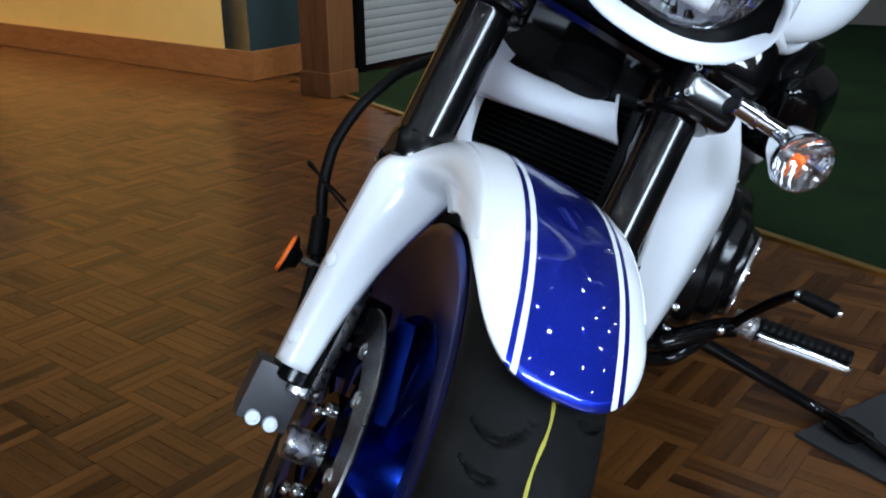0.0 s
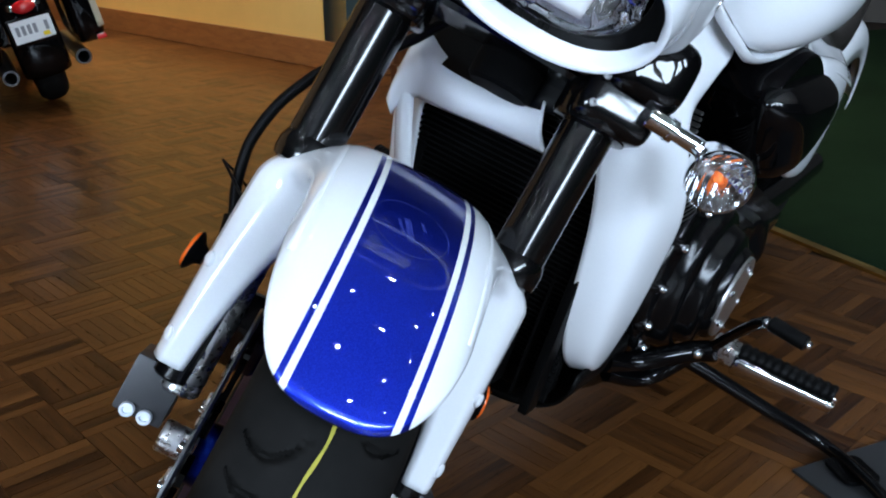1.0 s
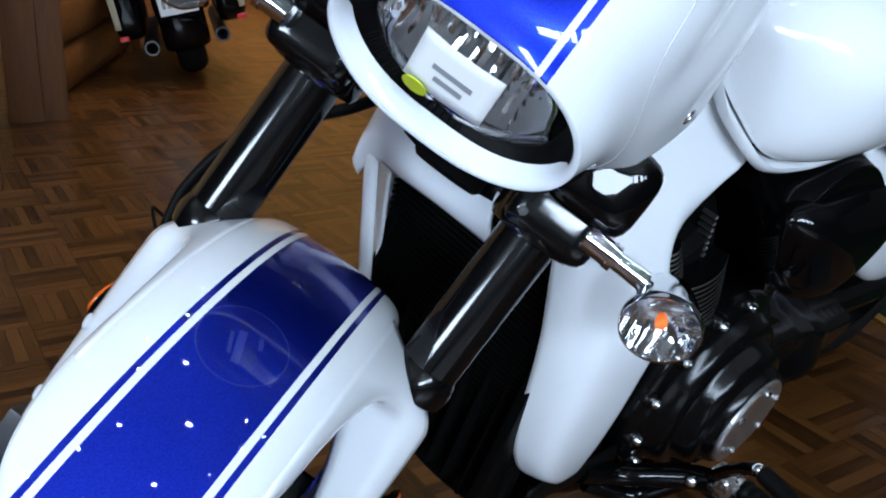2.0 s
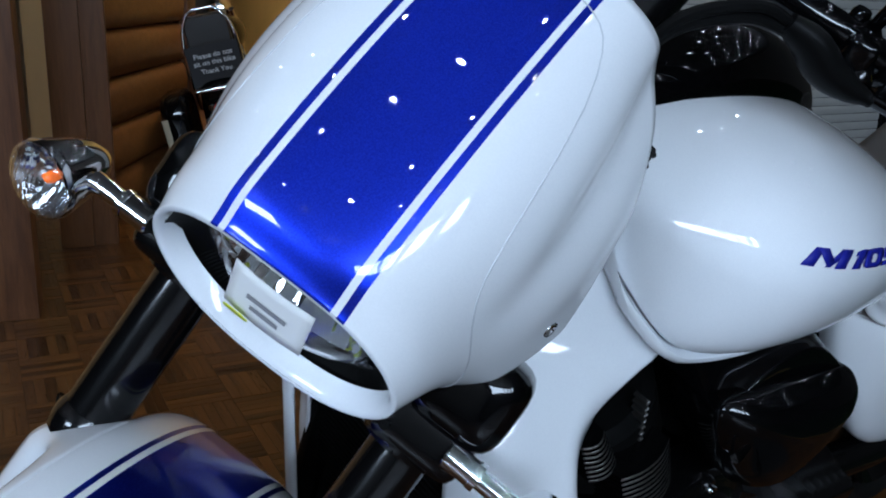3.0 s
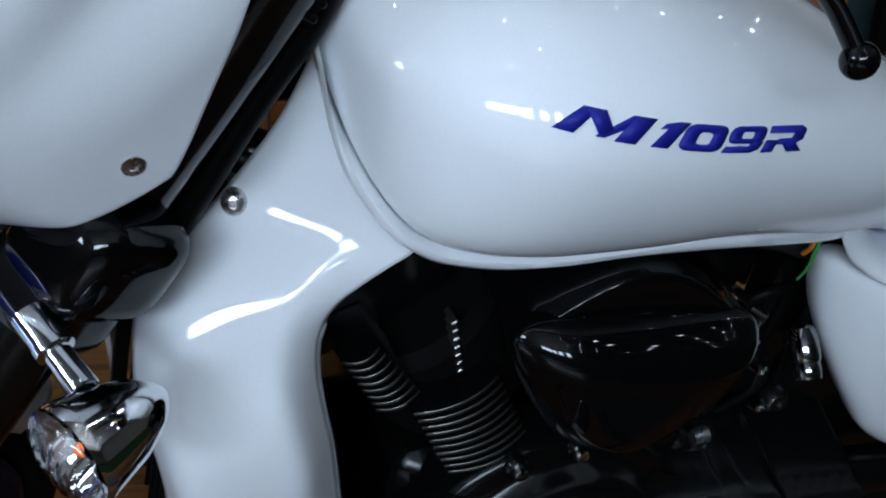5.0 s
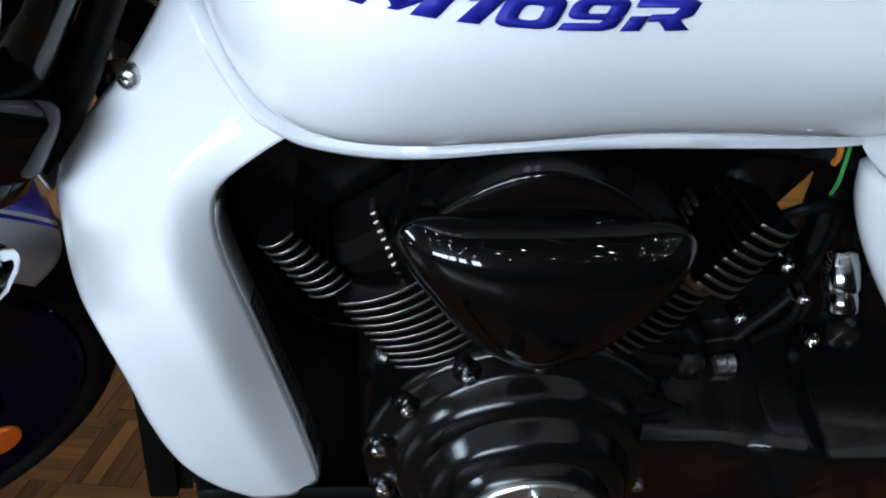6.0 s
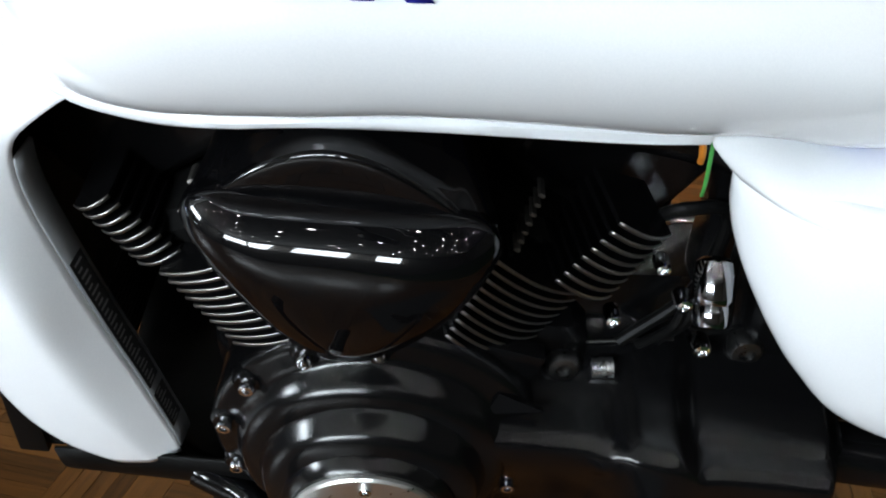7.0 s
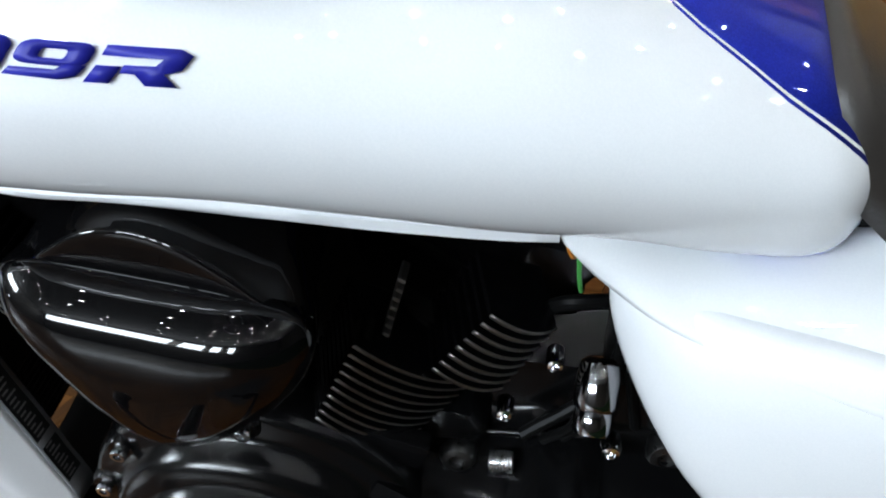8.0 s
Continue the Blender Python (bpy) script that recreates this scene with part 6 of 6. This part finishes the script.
# left side: doorway with jambs, log wall, pantry
LOGDIR = V(0.36, 0.933, 0)
LOGN = V(0.933, -0.36, 0)
J = V(0.64, 1.93, 0)
pine = thing("pine_partition", "pale pine partition of level boards", "partition")
for k in range(20):
    bm = bmesh.new()
    block(bm, J - LOGN * 1.36 + LOGDIR * 0.03 + V(0, 0, 0.065 + 0.13 * k), (2.7, 0.03, 0.127), Matrix.Rotation(math.atan2(LOGN.y, LOGN.x), 4, "Z"), 0.004, 1)
    part("board", bm, PINE, pine)
jamb = thing("door_jamb", "dark stained wooden door post", "post", Matrix.Translation(J + LOGDIR * 0.07 - LOGN * 0.055) @ Matrix.Rotation(math.atan2(LOGDIR.y, LOGDIR.x), 4, "Z"), "door posts")
bm = bmesh.new()
block(bm, V(0, 0, 1.3), (0.13, 0.12, 2.6), None, 0.006)
part("shaft", bm, OAK, jamb)
P2 = V(1.02, 2.72, 0)
jamb2 = copy_thing(jamb, Matrix.Translation(P2) @ Matrix.Rotation(math.atan2(LOGDIR.y, LOGDIR.x), 4, "Z"))
bm = bmesh.new()
block(bm, V(0.0, -0.105, 1.3), (0.10, 0.09, 2.6), None, 0.006)
part("door_stop", bm, OAK, jamb2)
WALL_D, WALL_N = V(0.63, 0.776, 0), V(0.776, -0.63, 0)
log_wall = thing("wall_log", "wall of rounded brown logs beside the doorway", "wall", None, "", "structure")
for k in range(14):
    bm = bmesh.new()
    z = 0.102 + 0.2 * k
    def log(u, v, z=z):
        p = V(1.13, 2.78, 0) + WALL_D * (1.36 * u)
        a = 2 * math.pi * v
        return p - WALL_N * 0.075 + WALL_N * (0.075 * sgn_pow(math.cos(a), 0.55)) + V(0, 0, z + 0.0995 * sgn_pow(math.sin(a), 0.8))
    vs = grid(bm, log, 8, 20, True)
    cap(bm, vs[0][::-1])
    cap(bm, vs[-1])
    part("log", bm, LOG, log_wall, "", 60)
end_post = copy_thing(jamb, Matrix.Translation(V(1.13, 2.78, 0) + WALL_D * 1.45 - WALL_N * 0.06) @ Matrix.Rotation(math.atan2(WALL_D.y, WALL_D.x), 4, "Z") @ Matrix.Diagonal((1.3, 1.2, 1, 1)))
tagged(end_post, "dark stained wooden post at the end of the log wall", "post")
fridge = thing("cream_cabinet", "cream enamelled cabinet with drawers behind the doorway", "cabinet", Matrix.Translation((0.62, 3.75, 0)) @ Matrix.Rotation(radians(20), 4, "Z"))
bm = bmesh.new()
block(bm, V(0, 0, 0.55), (0.9, 0.5, 1.0), None, 0.01)
part("body", bm, CREAM, fridge)
for z, h in ((0.30, 0.42), (0.66, 0.25), (0.88, 0.14)):
    bm = bmesh.new()
    block(bm, V(0, -0.255, z), (0.86, 0.02, h), None, 0.005)
    d = part("drawer", bm, CREAM, fridge)
    bm = bmesh.new()
    block(bm, V(0.0, -0.27, z + h * 0.3), (0.12, 0.012, 0.012), None, 0.003)
    part("handle", bm, DARK, d)
bm = bmesh.new()
block(bm, V(0, 0, 0.03), (0.86, 0.46, 0.06), None, 0.0)
part("plinth", bm, PIT, fridge)
bm = bmesh.new()
block(bm, V(0.0, 0.15, 1.16), (0.9, 0.3, 0.2), None, 0.01)
part("shelf_back", bm, PIT, fridge)
box_thing("wall_pantry", strip((-1.5, 4.4), (1.75, 4.85), -0.15), 0, HIGH, CREAM, "cream wall of the room behind the doorway", "wall")

# floor
floor_bed = box_thing("floor", [(-7.2, -7.2), (7.2, -7.2), (7.2, 9.2), (-7.2, 9.2)], -0.15, -0.006, FLOORBED, "dark wooden bed of the parquet floor", "floor")
EDGE_A, EDGE_D = V(1.80, -0.47, 0), V(0.595, 1.0, 0).normalized()


def on_carpet(x, y):
    p = V(x, y, 0) - EDGE_A
    return EDGE_D.x * p.y - EDGE_D.y * p.x < 0


def parquet(x0, x1, y0, y1, name):
    """Mosaic parquet: squares of six strips, laid crosswise in turn."""
    cell, n = 0.156, 6
    w = cell / n
    verts, faces, uvs, singles = [], [], [], []
    rng = random.Random(4)
    ca, sa = math.cos(radians(-12)), math.sin(radians(-12))
    span = int(9.0 / cell)
    for i in range(-span, span):
        for j in range(-span, span):
            cx, cy = (i + 0.5) * cell, (j + 0.5) * cell
            wx, wy = cx * ca - cy * sa, cx * sa + cy * ca
            if not (x0 <= wx <= x1 and y0 <= wy <= y1) or on_carpet(wx, wy):
                continue
            for k in range(n):
                o = -cell / 2 + w * k
                lift = rng.uniform(-0.0004, 0.0003)
                g = 0.0004
                if (i + j) % 2:
                    q = ((-cell / 2 + g, o + g), (cell / 2 - g, o + g), (cell / 2 - g, o + w - g), (-cell / 2 + g, o + w - g))
                else:
                    q = ((o + g, -cell / 2 + g), (o + w - g, -cell / 2 + g), (o + w - g, cell / 2 - g), (o + g, cell / 2 - g))
                lie = (wx - NEAR_X) ** 2 + (wy - NEAR_Y) ** 2
                if lie < 0.62**2 and len(singles) < 300:
                    mid_x, mid_y = cx + sum(a for a, b in q) / 4, cy + sum(b for a, b in q) / 4
                    singles.append((mid_x * ca - mid_y * sa, mid_x * sa + mid_y * ca, lift, -12 + (0 if (i + j) % 2 else 90)))
                    continue
                base = len(verts)
                for dz in (lift, -0.006):
                    for (a, b) in q:
                        X, Y = cx + a, cy + b
                        verts.append((X * ca - Y * sa, X * sa + Y * ca, dz))
                flat = [(a, b) if (i + j) % 2 else (b, a) for a, b in q]
                uvs += [(cx + a, cy + b) for a, b in flat] + [(cx + flat[n_][0], cy + flat[n_][1]) for e in range(4) for n_ in (e, e, (e + 1) % 4, (e + 1) % 4)]
                faces += [(base, base + 1, base + 2, base + 3)] + [(base + e, base + 4 + e, base + 4 + (e + 1) % 4, base + (e + 1) % 4) for e in range(4)]
    me = bpy.data.meshes.new(name)
    me.from_pydata(verts, [], faces)
    layer = me.uv_layers.new(name="grain")
    layer.data.foreach_set("uv", [c for uv in uvs for c in uv])
    me.materials.append(PARQUET)
    return me, singles


NEAR_X, NEAR_Y = 0.45, 0.75
laid, singles = parquet(-3.0, 4.6, -3.0, 7.5, "parquet")
tagged(new("parquet", laid), "worn brown mosaic parquet of small strips", "parquet", "", "stuff")
side_n = V(EDGE_D.y, -EDGE_D.x, 0)
box_thing("carpet", strip(EDGE_A - EDGE_D * 6, EDGE_A + EDGE_D * 3.2, 5.0), -0.006, 0.006, CARPET, "dark green carpet", "carpet")
box_thing("carpet_edge", strip(EDGE_A - EDGE_D * 6 - side_n * 0.03, EDGE_A + EDGE_D * 3.2 - side_n * 0.03, 0.028), -0.004, 0.008, BRASS, "brass strip along the carpet", "edging")
tagged(box_thing("rubber_mat", [(0.848, -0.464), (0.66, -0.764), (1.01, -0.984), (1.20, -0.684)], 0.0008, 0.006, MAT, "grey rubber mat under the side stand", "mat"), kind="")
# ---------- a second motorcycle behind, seen from its tail ----------
AHEAD2 = V(0.467, 0.884, 0)
PARK2 = Matrix.Translation((2.05, 3.26, 0)) @ Matrix.Rotation(math.atan2(AHEAD2.y, AHEAD2.x), 4, "Z") @ Matrix.Rotation(radians(-13), 4, "X")
cruiser = thing("black_motorcycle", "black touring motorcycle with saddlebags and a card sign on its backrest", "motorcycle", PARK2)
part("rear_tyre", tyre_mesh(0.29, 0.068, 0.21, 120, V(0, 0, 0.295), False), RUBBER, cruiser, "black rear tyre", 60)
part("front_tyre", tyre_mesh(0.30, 0.060, 0.22, 120, V(1.62, 0, 0.305), False), RUBBER, cruiser, "black front tyre", 60)
for x, r in ((0.0, 0.21), (1.62, 0.22)):
    bm = bmesh.new()
    lathe(bm, V(x, 0, 0.30), (0, 1, 0), [(0, -0.07), (0.04, -0.07), (0.05, -0.03), (r - 0.02, -0.035), (r, -0.055), (r + 0.003, 0.0), (r, 0.055), (r - 0.02, 0.035), (0.05, 0.03), (0.04, 0.07), (0, 0.07)], 48)
    part("wheel", bm, CHROME, cruiser, "chrome wheel", 35)


def mudguard(cx, radius, half, lo, hi):
    bm = bmesh.new()
    def f(u, v):
        phi = radians(lo + (hi - lo) * u)
        a = math.pi * (v - 0.5)
        r = radius - 0.07 * (1 - sgn_pow(math.cos(a), 0.6))
        return V(cx + math.sin(phi) * r, half * sgn_pow(math.sin(a), 0.8), 0.29 + math.cos(phi) * r)
    grid(bm, f, 28, 20)
    return bm


for cx, radius, half, lo, hi in ((0.0, 0.335, 0.105, -112, 60), (1.62, 0.335, 0.085, -75, 55)):
    guard = part("mudguard", mudguard(cx, radius, half, lo, hi), GLOSS, cruiser, "glossy black mudguard", 60)
    thicken(guard, 0.004)
bm = bmesh.new()
block(bm, V(-0.345, 0, 0.378), (0.012, 0.19, 0.125), Matrix.Rotation(radians(-12), 4, "Y"), 0.004)
holder = part("plate_holder", bm, GLOSS, cruiser, "black plate bracket", 35)
bm = bmesh.new()
block(bm, V(-0.354, 0, 0.379), (0.003, 0.168, 0.098), Matrix.Rotation(radians(-12), 4, "Y"), 0.001, 1)
number = part("number_plate", bm, PAPER, holder, "white number plate", 35)
for k in range(6):
    if k == 4:
        continue
    bm = bmesh.new()
    block(bm, V(-0.3562, 0.060 - 0.024 * k, 0.383), (0.001, 0.015, 0.042), Matrix.Rotation(radians(-12), 4, "Y"), 0)
    part("plate_bar", bm, GREYMARK, number)
bm = bmesh.new()
block(bm, V(-0.3558, -0.050, 0.350), (0.001, 0.026, 0.018), Matrix.Rotation(radians(-12), 4, "Y"), 0)
part("plate_sticker", bm, YELLOW, number, "small yellow sticker")
bm = bmesh.new()
lathe(bm, V(-0.335, 0, 0.475), (-1, 0, 0.12), [(0.0, 0.034), (0.018, 0.032), (0.030, 0.022), (0.034, 0.006), (0.034, -0.02)], 24)
bmesh.ops.scale(bm, vec=(1, 1.45, 0.85), verts=bm.verts, space=Matrix.Translation((0.335, 0, -0.475)))
part("tail_light", bm, REDMARK, cruiser, "red tail light", 40)
for side in (-1, 1):
    bm = bmesh.new()
    lathe(bm, V(-0.31, side * 0.055, 0.478), (-1, side * 0.2, 0.1), [(0.0, 0.02), (0.014, 0.018), (0.018, 0.008), (0.018, -0.02)], 18)
    part("lamp_bezel", bm, CHROME, cruiser, "", 35)
bm = bmesh.new()
tube(bm, [(-0.10, 0.115, 0.56), (-0.245, 0.108, 0.556), (-0.262, 0.09, 0.556), (-0.262, -0.09, 0.556), (-0.245, -0.108, 0.556), (-0.10, -0.115, 0.56)], 0.011, 12, 6)
part("luggage_rail", bm, CHROME, cruiser, "chrome luggage rail", 35)
bm = bmesh.new()
tube(bm, [(-0.02, 0.128, 0.45), (-0.10, 0.126, 0.60), (-0.135, 0.118, 0.80), (-0.145, 0.07, 0.90), (-0.145, 0, 0.915), (-0.145, -0.07, 0.90), (-0.135, -0.118, 0.80), (-0.10, -0.126, 0.60), (-0.02, -0.128, 0.45)], 0.0085, 12)
part("backrest_hoop", bm, CHROME, cruiser, "chrome backrest hoop", 35)
bm = bmesh.new()
block(bm, V(-0.105, 0, 0.77), (0.05, 0.21, 0.24), Matrix.Rotation(radians(-8), 4, "Y"), 0.022, 3)
part("backrest_pad", bm, LEATHER, cruiser, "black padded backrest", 35)
for side in (-1, 1):
    bm = bmesh.new()
    def bag(u, v, side=side):
        t, p = math.pi * u, 2 * math.pi * v
        x = -0.10 + 0.235 * sgn_pow(math.cos(t), 0.45)
        r = sgn_pow(math.sin(t), 0.45)
        return V(x, side * (0.225 + 0.075 * r * sgn_pow(math.cos(p), 0.5)), 0.405 + 0.165 * r * sgn_pow(math.sin(p), 0.5))
    grid(bm, bag, 24, 36, True)
    saddle = part("saddlebag", bm, GLOSS, cruiser, "glossy black hard saddlebag with a cream panel", 60)
    bm = bmesh.new()
    def panel(u, v, side=side):
        return V(-0.338 + 0.010 * v, side * (0.262 + 0.028 * v), 0.31 + 0.16 * u)
    grid(bm, panel, 6, 4)
    p = part("bag_panel", bm, CREAM, saddle, "cream panel", 60)
    thicken(p, 0.003)
    bm = bmesh.new()
    block(bm, V(-0.33, side * 0.262, 0.268), (0.012, 0.04, 0.022), None, 0.004)
    part("bag_reflector", bm, REDMARK, saddle, "red reflector")
    bm = bmesh.new()
    lathe(bm, V(-0.30, side * 0.16, 0.20), (1, 0, 0.02), [(0.026, 0.0), (0.034, 0.0), (0.036, 0.02), (0.036, 0.6), (0.028, 0.70), (0, 0.70)], 28)
    part("silencer", bm, DISCSTEEL, cruiser, "dark steel silencer", 35)
    bm = bmesh.new()
    tube(bm, [(1.30, side * 0.08, 0.98), (1.18, side * 0.20, 1.02), (1.10, side * 0.36, 0.99), (1.02, side * 0.44, 0.95)], 0.013, 12)
    part("handlebar", bm, CHROME, cruiser, "chrome handlebar", 35)
    bm = bmesh.new()
    tube(bm, [(1.10, side * 0.42, 0.972), (1.01, side * 0.445, 0.945)], 0.018, 12, 4)
    part("grip", bm, DARK, cruiser)
    bm = bmesh.new()
    tube(bm, [(1.14, side * 0.32, 1.00), (1.20, side * 0.36, 0.98), (1.15, side * 0.46, 0.95)], 0.006, 8, 6)
    part("lever", bm, CHROME, cruiser)
    bm = bmesh.new()
    tube(bm, [(1.14, side * 0.33, 1.00), (1.12, side * 0.37, 1.08), (1.11, side * 0.39, 1.12)], 0.005, 8, 6)
    lathe(bm, V(1.10, side * 0.40, 1.16), (-1, 0, 0.1), [(0.0, -0.03), (0.04, -0.02), (0.055, 0.0), (0.052, 0.006), (0, 0.006)], 28)
    part("mirror", bm, CHROME, cruiser, "chrome mirror", 35)
    bm = bmesh.new()
    rod(bm, V(1.62, side * 0.085, 0.305), V(1.34, side * 0.085, 0.86), 0.026, 0.022, n=20)
    part("fork_leg", bm, CHROME, cruiser, "chrome fork leg", 35)
bm = bmesh.new()
def seat2(u, v):
    x = -0.05 + 0.78 * u
    a = math.pi * (v - 0.5)
    top = 0.70 - 0.085 * math.sin(math.pi * min(max((u - 0.35) / 0.65, 0), 1))
    return V(x, (0.15 - 0.03 * u) * sgn_pow(math.sin(a), 0.7), top - 0.10 * (1 - sgn_pow(math.cos(a), 0.5)))
grid(bm, seat2, 24, 20)
s2 = part("seat", bm, LEATHER, cruiser, "black padded seat", 60)
thicken(s2, 0.02)
bm = bmesh.new()
def tank2(u, v):
    t, p = math.pi * u, 2 * math.pi * v
    r = sgn_pow(math.sin(t), 0.6)
    return V(0.98 - 0.29 * math.cos(t), 0.15 * r * sgn_pow(math.cos(p), 0.8), 0.735 + 0.105 * r * sgn_pow(math.sin(p), 0.8))
grid(bm, tank2, 28, 36, True)
part("fuel_tank", bm, GLOSS, cruiser, "glossy black fuel tank", 60)
bm = bmesh.new()
block(bm, V(0.80, 0, 0.36), (0.55, 0.30, 0.30), None, 0.05, 3)
for tilt in (-24, 24):
    lathe(bm, V(0.80, 0, 0.45), (math.sin(radians(tilt)), 0, math.cos(radians(tilt))), [r for k in range(9) for r in ((0.085, 0.02 + 0.02 * k), (0.085, 0.028 + 0.02 * k), (0.07, 0.03 + 0.02 * k), (0.07, 0.038 + 0.02 * k))], 28)
part("engine", bm, SATIN, cruiser, "black finned engine", 35)
bm = bmesh.new()
lathe(bm, V(1.42, 0, 0.86), (1, 0, 0), [(0.0, -0.10), (0.05, -0.09), (0.085, -0.03), (0.09, 0.03), (0.08, 0.045), (0, 0.05)], 32)
part("headlight", bm, CHROME, cruiser, "chrome headlight", 40)
bm = bmesh.new()
stand_tip = PARK2.inverted() @ V(2.05 + 0.80 * AHEAD2.x - 0.25 * AHEAD2.y, 3.26 + 0.80 * AHEAD2.y + 0.25 * AHEAD2.x, 0.012)
tube(bm, [V(0.72, 0.12, 0.24), V(0.74, 0.16, 0.18), stand_tip], 0.012, 10, 5)
part("side_stand", bm, CHROME, cruiser, "", 35)


def words(body, size, place, ex, ey, mat, parent, name="print_line"):
    """A line of raised print in the built-in type, centred on its place."""
    cu = bpy.data.curves.new(name, "FONT")
    cu.body, cu.size, cu.align_x, cu.extrude = body, size, "CENTER", 0.0004
    ob = bpy.data.objects.new(name, cu)
    scene.collection.objects.link(ob)
    bpy.context.view_layer.update()
    me = bpy.data.meshes.new_from_object(ob.evaluated_get(bpy.context.evaluated_depsgraph_get()))
    bpy.data.objects.remove(ob)
    ex, ey = Vector(ex).normalized(), Vector(ey).normalized()
    nz = ex.cross(ey)
    m = Matrix(((ex.x, ey.x, nz.x, place[0]), (ex.y, ey.y, nz.y, place[1]), (ex.z, ey.z, nz.z, place[2]), (0, 0, 0, 1)))
    me.transform(m)
    me.materials.clear()
    me.materials.append(mat)
    line = new(name, me)
    line.parent = parent
    return line


sign = thing("card_sign", "black card sign with white print hung on the backrest", "sign", PARK2 @ Matrix.Translation((-0.165, 0, 0.66)) @ Matrix.Rotation(radians(-10), 4, "Y"))
bm = bmesh.new()
block(bm, V(0, 0, 0), (0.003, 0.245, 0.19), None, 0.001, 1)
card = part("card", bm, SIGN, sign, "black card")
for k, text in enumerate(("Please do not", "sit on this bike", "Thank You")):
    words(text, 0.033, (-0.0022, 0.0, 0.035 - 0.034 * k - (0.006 if k == 2 else 0)), (0, -1, 0), (0, 0, 1), INK, card)

# ---------- the strips of parquet nearest to the front wheel ----------
bm = bmesh.new()
block(bm, V(0, 0, -0.003), (0.1548, 0.0248, 0.006), None, 0)
grain = bm.loops.layers.uv.new("grain")
for f in bm.faces:
    for corner in f.loops:
        corner[grain].uv = (corner.vert.co.x, corner.vert.co.y)
strip_mesh = finish("parquet_strip", bm, PARQUET)
for x, y, z, turn in singles:
    ob = new("parquet_strip", strip_mesh)
    ob.matrix_basis = Matrix.Translation((x, y, z)) @ Matrix.Rotation(radians(turn), 4, "Z")
    ob.parent = floor_bed
